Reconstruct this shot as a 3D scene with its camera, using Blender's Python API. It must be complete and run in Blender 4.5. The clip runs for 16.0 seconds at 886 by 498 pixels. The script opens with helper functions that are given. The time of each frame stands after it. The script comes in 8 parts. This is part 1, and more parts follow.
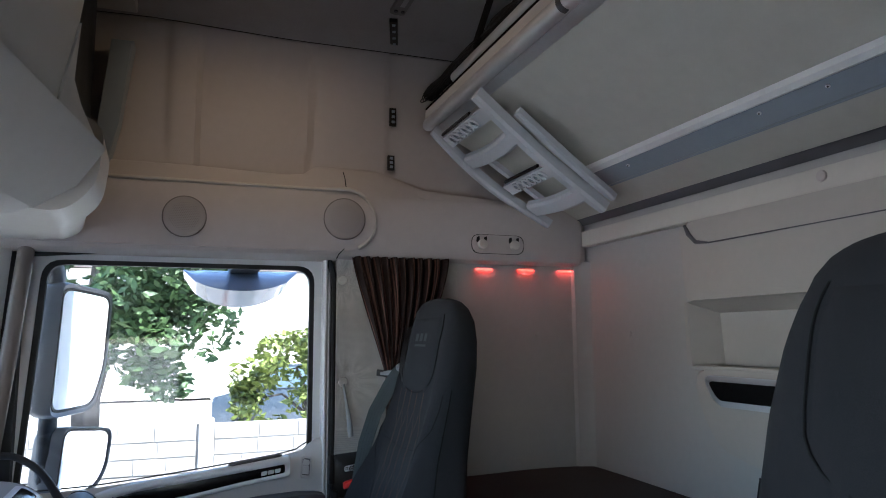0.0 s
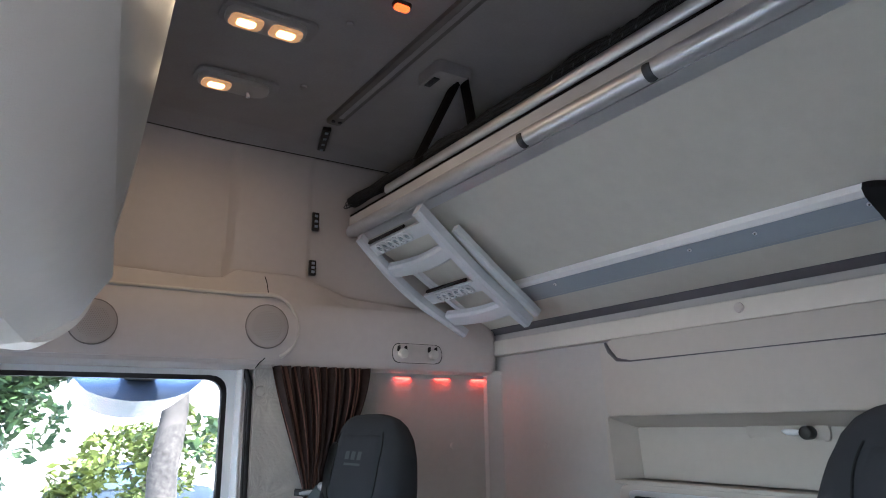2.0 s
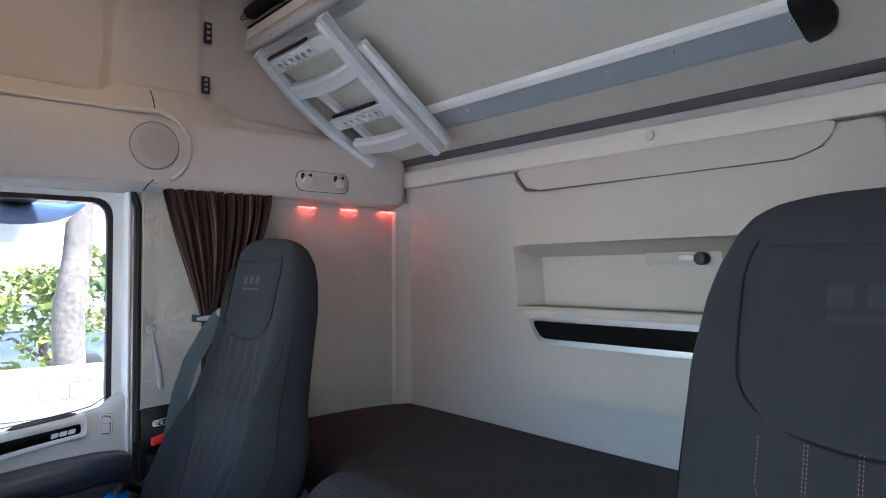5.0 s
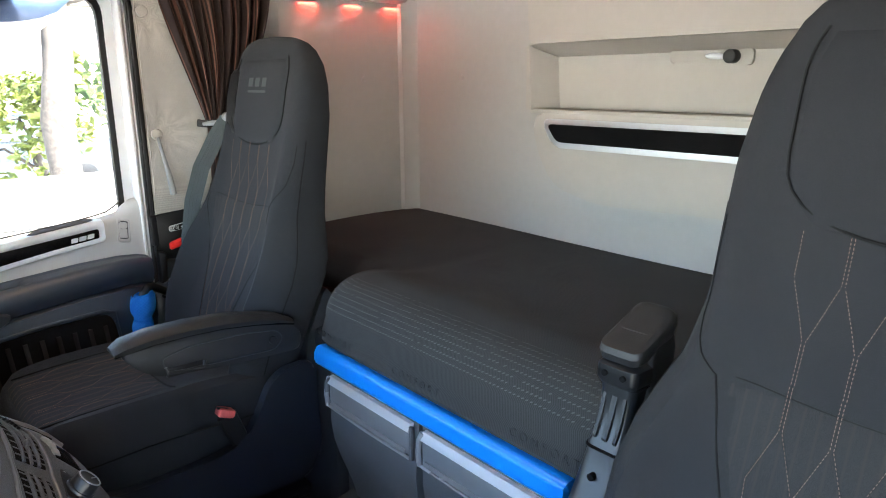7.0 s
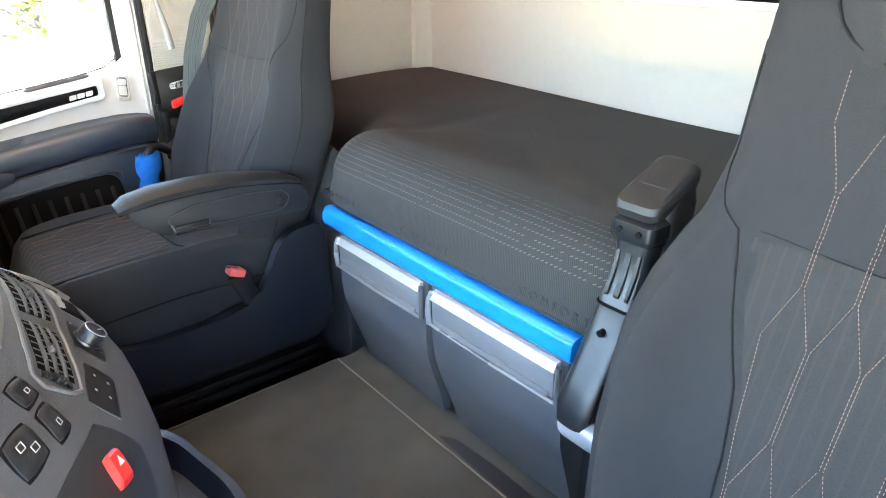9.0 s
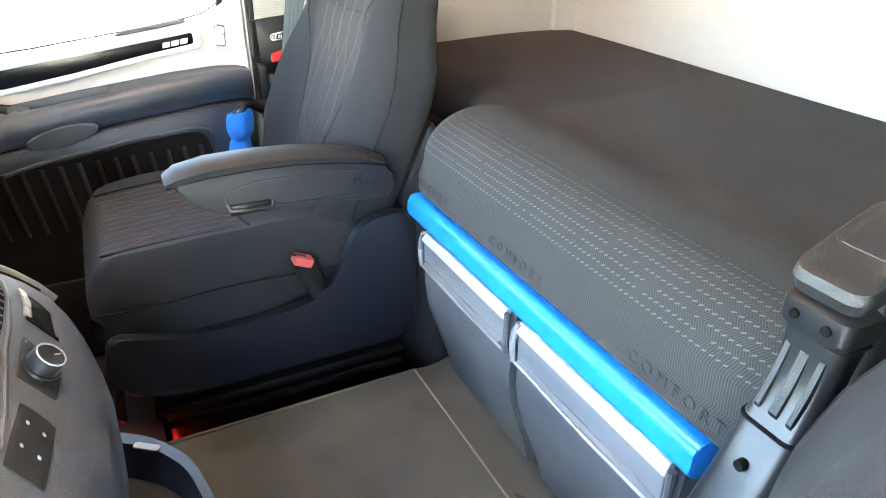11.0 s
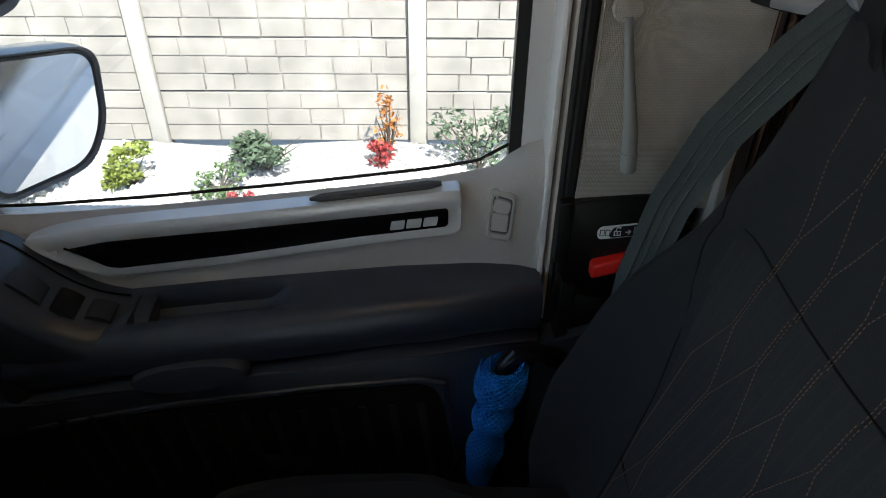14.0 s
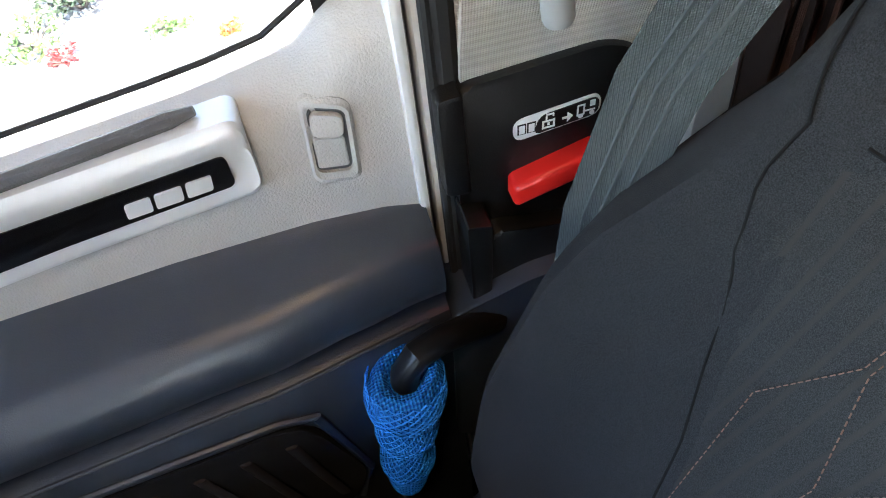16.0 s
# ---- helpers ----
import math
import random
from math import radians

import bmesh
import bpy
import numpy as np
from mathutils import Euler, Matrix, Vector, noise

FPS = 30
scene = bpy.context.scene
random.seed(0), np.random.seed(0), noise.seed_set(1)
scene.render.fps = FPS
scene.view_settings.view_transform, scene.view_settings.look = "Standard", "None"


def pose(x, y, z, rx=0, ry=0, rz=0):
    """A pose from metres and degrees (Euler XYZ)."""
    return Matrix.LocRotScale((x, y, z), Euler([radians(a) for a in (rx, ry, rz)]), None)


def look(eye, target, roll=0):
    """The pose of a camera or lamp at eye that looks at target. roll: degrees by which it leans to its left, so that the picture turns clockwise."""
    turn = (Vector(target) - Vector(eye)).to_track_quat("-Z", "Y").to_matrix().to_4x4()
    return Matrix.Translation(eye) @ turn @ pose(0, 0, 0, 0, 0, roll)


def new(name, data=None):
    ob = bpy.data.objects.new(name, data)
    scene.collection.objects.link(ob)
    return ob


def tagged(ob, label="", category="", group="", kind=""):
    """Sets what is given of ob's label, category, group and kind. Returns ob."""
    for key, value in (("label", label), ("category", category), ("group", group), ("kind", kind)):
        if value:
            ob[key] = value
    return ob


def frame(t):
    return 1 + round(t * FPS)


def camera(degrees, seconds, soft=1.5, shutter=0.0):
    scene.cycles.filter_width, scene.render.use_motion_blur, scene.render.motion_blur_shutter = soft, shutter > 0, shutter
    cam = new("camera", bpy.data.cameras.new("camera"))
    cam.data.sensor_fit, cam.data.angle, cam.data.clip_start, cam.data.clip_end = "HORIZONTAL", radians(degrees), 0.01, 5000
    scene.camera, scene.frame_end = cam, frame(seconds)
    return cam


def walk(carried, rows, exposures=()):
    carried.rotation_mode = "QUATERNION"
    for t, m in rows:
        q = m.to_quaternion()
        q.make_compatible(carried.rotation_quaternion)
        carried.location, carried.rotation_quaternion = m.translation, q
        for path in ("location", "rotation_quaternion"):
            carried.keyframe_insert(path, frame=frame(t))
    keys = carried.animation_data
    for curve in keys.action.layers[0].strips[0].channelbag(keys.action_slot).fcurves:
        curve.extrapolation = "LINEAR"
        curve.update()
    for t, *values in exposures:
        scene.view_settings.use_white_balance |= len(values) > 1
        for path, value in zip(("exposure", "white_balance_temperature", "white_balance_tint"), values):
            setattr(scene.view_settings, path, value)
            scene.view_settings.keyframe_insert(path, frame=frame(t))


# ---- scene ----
cam = camera(65.52, 16.0, 1.0)
PATH = [
    (0, (0.687, -0.002, 1.442), (1.365, 1.863, 1.695), -0.4),
    (0.5, (0.575, 0.1, 1.504), (1.637, 1.793, 1.551), -0.1),
    (1, (0.482, 0.109, 1.518), (1.59, 1.77, 1.627), -0.4),
    (1.5, (0.468, 0.099, 1.52), (1.48, 1.78, 1.909), -0.6),
    (2, (0.453, 0.093, 1.518), (1.511, 1.717, 2.011), -0.8),
    (2.5, (0.466, 0.082, 1.508), (1.584, 1.66, 2.017), -0.9),
    (3, (0.514, 0.091, 1.493), (1.702, 1.623, 1.983), -0.7),
    (3.5, (0.523, 0.091, 1.474), (1.794, 1.567, 1.926), -0.5),
    (4, (0.524, 0.1, 1.484), (1.829, 1.579, 1.809), -0.6),
    (4.5, (0.53, 0.115, 1.48), (1.824, 1.63, 1.65), -0.6),
    (4.7, (0.538, 0.131, 1.465), (1.824, 1.658, 1.591), -0.4),
    (6.8, (0.512, 0.202, 1.449), (1.768, 1.706, 1.048), -0.7),
    (7, (0.512, 0.206, 1.445), (1.764, 1.69, 0.965), -0.5),
    (7.5, (0.521, 0.208, 1.44), (1.757, 1.662, 0.841), -0.6),
    (8, (0.513, 0.208, 1.434), (1.733, 1.647, 0.77), -0.5),
    (8.5, (0.532, 0.223, 1.415), (1.7, 1.64, 0.622), -0.6),
    (8.7, (0.532, 0.225, 1.414), (1.685, 1.638, 0.594), -0.6),
    (10.8, (0.755, 0.383, 1.344), (1.619, 1.947, 0.445), -0.3),
    (11, (0.764, 0.421, 1.366), (1.541, 2.012, 0.434), -0.1),
    (11.5, (0.772, 0.549, 1.367), (1.271, 2.237, 0.417), 0.3),
    (12, (0.788, 0.63, 1.468), (1.147, 2.36, 0.531), 0.6),
    (12.5, (0.811, 0.723, 1.461), (1.035, 2.473, 0.519), 0.8),
    (13, (0.876, 0.778, 1.5), (0.789, 2.533, 0.543), 1.2),
    (13.5, (0.937, 1.095, 1.492), (0.732, 2.801, 0.468), 1.0),
    (14, (0.943, 1.457, 1.489), (0.977, 3.1, 0.35), 0.7),
    (14.5, (1.051, 1.737, 1.392), (1.15, 2.977, -0.175), -4.9),
    (15, (1.057, 1.848, 1.339), (1.296, 3.03, -0.256), -6.9),
    (15.5, (1.047, 1.854, 1.345), (1.324, 3.017, -0.258), -6.8),
    (16, (1.034, 1.827, 1.353), (1.228, 3.012, -0.246), -7.7),
]
EXPOSURES = [(0, 2.35, 5600, 11), (1.0, 2.90, 5500, 11), (2.5, 2.97, 5600, 12), (4.7, 3.17, 5600, 12), (6.8, 3.92, 6600, 11), (8.7, 5.15, 6900, 9), (10.8, 5.80, 7200, 10), (11.5, 5.74, 7150, 10), (12.0, 5.35, 7100, 9), (13.0, 3.98, 6950, 8), (13.5, 3.35, 6850, 8), (14.0, 1.80, 6500, 8),
             (14.5, 4.00, 6550, 11), (15.0, 4.60, 6600, 11), (15.5, 4.05, 6650, 12), (16.0, 4.15, 6650, 12)]
walk(cam, [(t, look(eye, target, roll)) for t, eye, target, roll in PATH], EXPOSURES)

# ---- light ----
world = bpy.data.worlds.new("daylight")
scene.world = world
world.use_nodes = True
wn = world.node_tree.nodes
sky = wn.new("ShaderNodeTexSky")
sky.sky_type, sky.sun_disc = "NISHITA", False
SUN_EL, SUN_AZ = radians(56), radians(153)
sky.sun_elevation, sky.sun_rotation = SUN_EL, SUN_AZ
world.node_tree.links.new(sky.outputs[0], wn["Background"].inputs[0])
wn["Background"].inputs[1].default_value = 0.15
sun = new("sun", bpy.data.lights.new("sun", "SUN"))
sun.data.energy, sun.data.angle, sun.data.color = 5.0, radians(0.5), (1.0, 0.95, 0.87)
toward_sun = Vector((math.sin(SUN_AZ) * math.cos(SUN_EL), math.cos(SUN_AZ) * math.cos(SUN_EL), math.sin(SUN_EL)))
sun.matrix_world = look((0, 0, 20), Vector((0, 0, 20)) - toward_sun)


# ---- materials ----
def material(name, color, rough=0.5, metal=0.0, spread=0.08, scale=40.0, bump=0.0, bump_scale=300.0, coat=0.0, wear=0.0, spec=0.5):
    m = bpy.data.materials.new(name)
    m.use_nodes = True
    nt = m.node_tree
    n, l = nt.nodes, nt.links
    b = n["Principled BSDF"]
    b.inputs["Roughness"].default_value, b.inputs["Metallic"].default_value = rough, metal
    b.inputs["Coat Weight"].default_value = coat
    b.inputs["Specular IOR Level"].default_value = spec
    co = n.new("ShaderNodeTexCoord")
    big, fine = n.new("ShaderNodeTexNoise"), n.new("ShaderNodeTexNoise")
    big.inputs["Scale"].default_value, fine.inputs["Scale"].default_value = scale * 0.12, scale
    big.inputs["Detail"].default_value = fine.inputs["Detail"].default_value = 5
    for t in (big, fine):
        l.new(co.outputs["Object"], t.inputs["Vector"])
    mixed = n.new("ShaderNodeMath")
    mixed.operation = "ADD"
    l.new(big.outputs["Fac"], mixed.inputs[0])
    l.new(fine.outputs["Fac"], mixed.inputs[1])
    ramp = n.new("ShaderNodeMapRange")
    ramp.inputs["From Min"].default_value, ramp.inputs["From Max"].default_value = 0.6, 1.4
    ramp.inputs["To Min"].default_value, ramp.inputs["To Max"].default_value = 1 - spread, 1 + spread
    l.new(mixed.outputs[0], ramp.inputs["Value"])
    tint = n.new("ShaderNodeVectorMath")
    tint.operation = "SCALE"
    tint.inputs[0].default_value = color
    l.new(ramp.outputs[0], tint.inputs["Scale"])
    l.new(tint.outputs[0], b.inputs["Base Color"])
    gloss = n.new("ShaderNodeMapRange")
    gloss.inputs["From Min"].default_value, gloss.inputs["From Max"].default_value = 0.35, 0.65
    gloss.inputs["To Min"].default_value, gloss.inputs["To Max"].default_value = max(rough - 0.06 - wear, 0.03), min(rough + 0.06 + wear, 1)
    l.new(big.outputs["Fac"], gloss.inputs["Value"])
    l.new(gloss.outputs[0], b.inputs["Roughness"])
    if bump:
        grain = n.new("ShaderNodeTexNoise")
        grain.inputs["Scale"].default_value, grain.inputs["Detail"].default_value = bump_scale, 3
        l.new(co.outputs["Object"], grain.inputs["Vector"])
        bp = n.new("ShaderNodeBump")
        bp.inputs["Strength"].default_value, bp.inputs["Distance"].default_value = bump, 0.002
        l.new(grain.outputs["Fac"], bp.inputs["Height"])
        l.new(bp.outputs[0], b.inputs["Normal"])
    return m


def woven(name, color, color2, scale=900.0, rough=0.95, bump=0.5, ribs=0.0, rib_axis=1, rib_color=None, grid=True, zig=0.0):
    """Cloth: a fine crossed weave, and optionally ribs, straight or in a herringbone."""
    m = material(name, color, rough, spread=0.12, scale=60, spec=0.15)
    n, l = m.node_tree.nodes, m.node_tree.links
    b = n["Principled BSDF"]
    b.inputs["Sheen Weight"].default_value = 0.02
    co = n.new("ShaderNodeTexCoord")
    sep = n.new("ShaderNodeSeparateXYZ")
    l.new(co.outputs["Object"], sep.inputs[0])

    def wave(axis, freq):
        mul = n.new("ShaderNodeMath")
        mul.operation = "MULTIPLY"
        mul.inputs[1].default_value = freq
        l.new(sep.outputs[axis], mul.inputs[0])
        s = n.new("ShaderNodeMath")
        s.operation = "SINE"
        l.new(mul.outputs[0], s.inputs[0])
        return s

    a, c = wave(1, scale * 5.5), wave(2, scale * 5.5)
    x = wave(0, scale * 5.5)
    p1, p2 = n.new("ShaderNodeMath"), n.new("ShaderNodeMath")
    p1.operation = "ADD"
    l.new(a.outputs[0], p1.inputs[0])
    l.new(c.outputs[0], p1.inputs[1])
    p2.operation = "ADD"
    l.new(p1.outputs[0], p2.inputs[0])
    l.new(x.outputs[0], p2.inputs[1])
    bp = n.new("ShaderNodeBump")
    bp.inputs["Strength"].default_value, bp.inputs["Distance"].default_value = bump, 0.0006
    weave, low, high = p2.outputs[0], -2, 2.5
    if not grid:
        fuzz = n.new("ShaderNodeTexNoise")
        fuzz.inputs["Scale"].default_value, fuzz.inputs["Detail"].default_value = scale * 1.6, 2
        l.new(co.outputs["Object"], fuzz.inputs["Vector"])
        weave, low, high = fuzz.outputs["Fac"], 0.32, 0.73
    l.new(weave, bp.inputs["Height"])
    l.new(bp.outputs[0], b.inputs["Normal"])
    old = b.inputs["Base Color"].links[0].from_socket
    mix = n.new("ShaderNodeMix")
    mix.data_type = "RGBA"
    mr = n.new("ShaderNodeMapRange")
    mr.inputs["From Min"].default_value, mr.inputs["From Max"].default_value = low, high
    l.new(weave, mr.inputs["Value"])
    l.new(mr.outputs[0], mix.inputs["Factor"])
    l.new(old, mix.inputs["A"])
    mix.inputs["B"].default_value = (*color2, 1)
    l.new(mix.outputs["Result"], b.inputs["Base Color"])
    if ribs:
        r = wave(rib_axis, ribs)
        if zig:
            fold, slope, both = n.new("ShaderNodeMath"), n.new("ShaderNodeMath"), n.new("ShaderNodeMath")
            fold.operation, slope.operation, both.operation = "PINGPONG", "MULTIPLY", "ADD"
            fold.inputs[1].default_value, slope.inputs[1].default_value = zig, ribs
            l.new(sep.outputs[0], fold.inputs[0])
            l.new(fold.outputs[0], slope.inputs[0])
            l.new(slope.outputs[0], both.inputs[0])
            l.new(r.inputs[0].links[0].from_socket, both.inputs[1])
            l.new(both.outputs[0], r.inputs[0])
        pw = n.new("ShaderNodeMapRange")
        pw.inputs["From Min"].default_value, pw.inputs["From Max"].default_value = (-0.3, 0.8) if zig else (0.72, 1.0)
        l.new(r.outputs[0], pw.inputs["Value"])
        m2 = n.new("ShaderNodeMix")
        m2.data_type = "RGBA"
        l.new(pw.outputs[0], m2.inputs["Factor"])
        l.new(mix.outputs["Result"], m2.inputs["A"])
        m2.inputs["B"].default_value = (*rib_color, 1)
        l.new(m2.outputs["Result"], b.inputs["Base Color"])
    return m


def glowing(name, color, strength):
    m = bpy.data.materials.new(name)
    m.use_nodes = True
    b = m.node_tree.nodes["Principled BSDF"]
    b.inputs["Base Color"].default_value = (*color, 1)
    b.inputs["Emission Color"].default_value, b.inputs["Emission Strength"].default_value = (*color, 1), strength
    return m


def thin_glass(name, tint=(0.97, 0.985, 0.98)):
    """A thin flat pane: clear, with a mirror gloss that grows at grazing angles."""
    m = bpy.data.materials.new(name)
    m.use_nodes = True
    n, l = m.node_tree.nodes, m.node_tree.links
    n.remove(n["Principled BSDF"])
    clear, gloss, fres, mix = n.new("ShaderNodeBsdfTransparent"), n.new("ShaderNodeBsdfGlossy"), n.new("ShaderNodeFresnel"), n.new("ShaderNodeMixShader")
    clear.inputs["Color"].default_value = (*tint, 1)
    gloss.inputs["Roughness"].default_value = 0.01
    fres.inputs["IOR"].default_value = 1.45
    l.new(fres.outputs[0], mix.inputs["Fac"])
    l.new(clear.outputs[0], mix.inputs[1])
    l.new(gloss.outputs[0], mix.inputs[2])
    l.new(mix.outputs[0], n["Material Output"].inputs["Surface"])
    return m


M = {}
M["beige"] = material("warm_grey_moulded_plastic", (0.50, 0.452, 0.425), 0.62, spread=0.04, bump=0.25, bump_scale=900)
M["beige_pale"] = material("pale_moulded_plastic", (0.56, 0.525, 0.47), 0.5, spread=0.035, bump=0.2, bump_scale=800)
M["lining"] = material("pale_grey_vinyl_lining", (0.43, 0.41, 0.385), 0.55, spread=0.04, bump=0.3, bump_scale=500, wear=0.05)
M["lining_cloth"] = woven("pale_padded_cloth", (0.58, 0.55, 0.50), (0.42, 0.40, 0.36), 700, 0.9)
M["ceiling"] = material("grey_headliner_felt", (0.36, 0.335, 0.325), 0.95, spread=0.06, scale=150, bump=0.5, bump_scale=700, spec=0.1)
M["bunk"] = material("grey_beige_bunk_board", (0.52, 0.505, 0.45), 0.55, spread=0.06, scale=25, bump=0.15, bump_scale=600, wear=0.06)
M["alu"] = material("brushed_aluminium", (0.62, 0.63, 0.65), 0.46, 0.75, spread=0.05, scale=120, wear=0.05)
M["drawer_silver"] = material("satin_grey_handle_strip", (0.58, 0.59, 0.61), 0.40, 0.2, spread=0.03)
M["silver"] = material("satin_silver_paint", (0.84, 0.85, 0.87), 0.44, 0.35, spread=0.03)
M["slate"] = material("slate_grey_plastic", (0.27, 0.31, 0.36), 0.42, spread=0.04, bump=0.15, bump_scale=900)
M["ladder"] = material("pale_grey_ladder_plastic", (0.54, 0.56, 0.59), 0.42, spread=0.04)
M["charcoal"] = material("charcoal_moulded_plastic", (0.026, 0.029, 0.035), 0.5, spread=0.08, bump=0.35, bump_scale=900)
M["navy"] = material("dark_blue_grey_plastic", (0.008, 0.011, 0.019), 0.38, spread=0.08, bump=0.3, bump_scale=900)
M["dash"] = material("grey_dashboard_plastic", (0.115, 0.115, 0.122), 0.6, spread=0.05, bump=0.4, bump_scale=700)
M["dash_pale"] = material("light_grey_dashboard_plastic", (0.58, 0.565, 0.55), 0.5, spread=0.03, bump=0.4, bump_scale=620)
M["dash_light"] = material("light_grey_dash_plastic", (0.43, 0.43, 0.435), 0.45, spread=0.03, bump=0.4, bump_scale=620)
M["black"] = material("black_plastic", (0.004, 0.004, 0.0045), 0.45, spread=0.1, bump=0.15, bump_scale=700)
M["rubber"] = material("black_rubber", (0.02, 0.02, 0.02), 0.65, spread=0.1)
M["gloss_black"] = material("gloss_black_trim", (0.006, 0.006, 0.007), 0.16, spread=0.02, spec=0.3)
M["seat"] = woven("dark_grey_seat_cloth", (0.0115, 0.0122, 0.0142), (0.043, 0.045, 0.050), 980, bump=0.9, grid=False)
M["seat_mid"] = woven("dark_grey_ribbed_seat_cloth", (0.0138, 0.0145, 0.0160), (0.050, 0.051, 0.0545), 1100, ribs=420, rib_axis=1, rib_color=(0.037, 0.0355, 0.035), grid=False)
M["seam"] = material("black_seam", (0.010, 0.010, 0.011), 0.9, spec=0.15)
M["thread"] = material("copper_stitching", (0.25, 0.155, 0.125), 0.8)
M["mattress"] = woven("charcoal_mattress_knit", (0.024, 0.024, 0.024), (0.040, 0.0395, 0.039), 500, ribs=1800, rib_axis=1, rib_color=(0.050, 0.0495, 0.048), grid=False, zig=0.0075)
M["fleck"] = material("pale_knit_fleck", (0.080, 0.080, 0.078), 0.9)
M["blue"] = material("bright_blue_painted_rail", (0.0, 0.23, 0.80), 0.38, spread=0.03)
M["mat"] = material("grey_carpet_mat", (0.098, 0.100, 0.093), 0.97, spread=0.36, scale=7, bump=0.7, bump_scale=1500, spec=0.1)
M["carpet"] = material("black_floor_carpet", (0.004, 0.004, 0.004), 0.98, spread=0.2, bump=0.6, bump_scale=1200, spec=0.1)
M["piping"] = material("grey_piping", (0.24, 0.23, 0.21), 0.8)
M["red"] = material("red_plastic", (0.75, 0.02, 0.015), 0.35, spread=0.04)
M["red_soft"] = material("worn_red_buckle_button", (0.62, 0.10, 0.09), 0.5)
M["belt"] = woven("grey_belt_webbing", (0.060, 0.073, 0.077), (0.115, 0.132, 0.135), 1500, 0.7)
M["net"] = woven("blue_knitted_net", (0.0, 0.13, 0.66), (0.02, 0.33, 0.95), 420, 0.8, bump=1.0)
M["curtain"] = woven("dark_brown_striped_curtain", (0.020, 0.013, 0.012), (0.036, 0.023, 0.020), 900, 0.75, grid=False)
M["curtain_stripe"] = woven("copper_curtain_stripe", (0.12, 0.057, 0.041), (0.17, 0.084, 0.062), 900, 0.7)
M["white_paint"] = material("white_car_paint", (0.78, 0.78, 0.78), 0.25, spread=0.02, coat=0.5)
M["white"] = material("white_print", (0.75, 0.76, 0.78), 0.6)
M["print"] = material("grey_print", (0.034, 0.036, 0.040), 0.95, spec=0.1)
M["lamp_body"] = material("lamp_housing_plastic", (0.45, 0.42, 0.40), 0.45, spread=0.03)
M["warm_lamp"] = glowing("warm_lamp_lens", (1.0, 0.55, 0.18), 0.9)
M["red_led"] = glowing("red_led_lens", (1.0, 0.03, 0.02), 0.4)
M["amber_led"] = glowing("amber_lamp_lens", (1.0, 0.10, 0.015), 0.4)
M["mirror"] = material("mirror_glass", (0.92, 0.93, 0.94), 0.02, 1.0, spread=0.0)
M["mirror_back"] = material("blue_grey_mirror_shell", (0.16, 0.19, 0.26), 0.18, spread=0.10, coat=0.6)
M["glass"] = thin_glass("window_glass")
M["leaf"] = material("green_leaves", (0.045, 0.082, 0.022), 0.6, spread=0.45, scale=6)
M["leaf_pale"] = material("sunlit_yellow_green_leaves", (0.12, 0.15, 0.025), 0.6, spread=0.4, scale=6)
M["leaf_blue"] = material("blue_green_conifer", (0.05, 0.078, 0.045), 0.7, spread=0.4, scale=9)
M["leaf_red"] = material("red_leaves", (0.22, 0.022, 0.022), 0.6, spread=0.35, scale=9)
M["leaf_orange"] = material("orange_leaves", (0.28, 0.10, 0.018), 0.6, spread=0.35, scale=9)
M["bark"] = material("grey_brown_bark", (0.075, 0.063, 0.054), 0.9, spread=0.75, scale=18, bump=1.0, bump_scale=40)
M["concrete"] = material("weathered_concrete", (0.25, 0.235, 0.216), 0.9, spread=0.38, scale=4, bump=0.5, bump_scale=90)
M["concrete_post"] = material("pale_concrete_post", (0.30, 0.288, 0.268), 0.9, spread=0.22, scale=9, bump=0.4, bump_scale=90)
M["gravel"] = material("white_gravel", (0.25, 0.25, 0.247), 0.9, spread=0.6, scale=70, bump=1.0, bump_scale=60)
# Made pale so that the ground throws sunlight up into the cab.
M["asphalt"] = material("pale_bounce_paving", (0.44, 0.42, 0.385), 0.9, spread=0.2, scale=60, bump=0.6, bump_scale=200)
M["far"] = material("far_building_render", (0.62, 0.58, 0.52), 0.9, spread=0.08, scale=4)
M["car_dark"] = material("dark_car_paint", (0.04, 0.055, 0.075), 0.25, coat=0.5)
M["car_glass"] = material("tinted_car_glass", (0.10, 0.14, 0.17), 0.08)

M["slate_dark"] = material("mid_grey_drawer_plastic", (0.098, 0.107, 0.118), 0.36, spread=0.05, bump=0.2, bump_scale=900)
M["door_grey"] = material("grey_blue_pull_pocket", (0.055, 0.064, 0.080), 0.42, spread=0.05, bump=0.12, bump_scale=900)
M["navy_soft"] = material("blue_grey_door_plastic", (0.033, 0.044, 0.066), 0.40, spread=0.06, spec=1.0, bump=0.12, bump_scale=900)
M["gloss_charcoal"] = material("shiny_charcoal_plastic", (0.011, 0.012, 0.014), 0.34, spread=0.06)
M["thread_soft"] = material("muted_copper_stitching", (0.21, 0.105, 0.075), 0.8)
M["thread_dim"] = material("dull_brown_stitched_bar", (0.017, 0.012, 0.011), 0.85)
M["belt_dark"] = material("dark_belt_line", (0.068, 0.082, 0.086), 0.85)
M["blue_thread"] = material("blue_net_thread", (0.01, 0.29, 0.95), 0.7)
M["silver_dim"] = material("grey_satin_surround", (0.13, 0.132, 0.138), 0.38, 0.2, spread=0.05)
M["console"] = material("dark_grey_console_plastic", (0.080, 0.082, 0.090), 0.5, spread=0.05, bump=0.4, bump_scale=700)
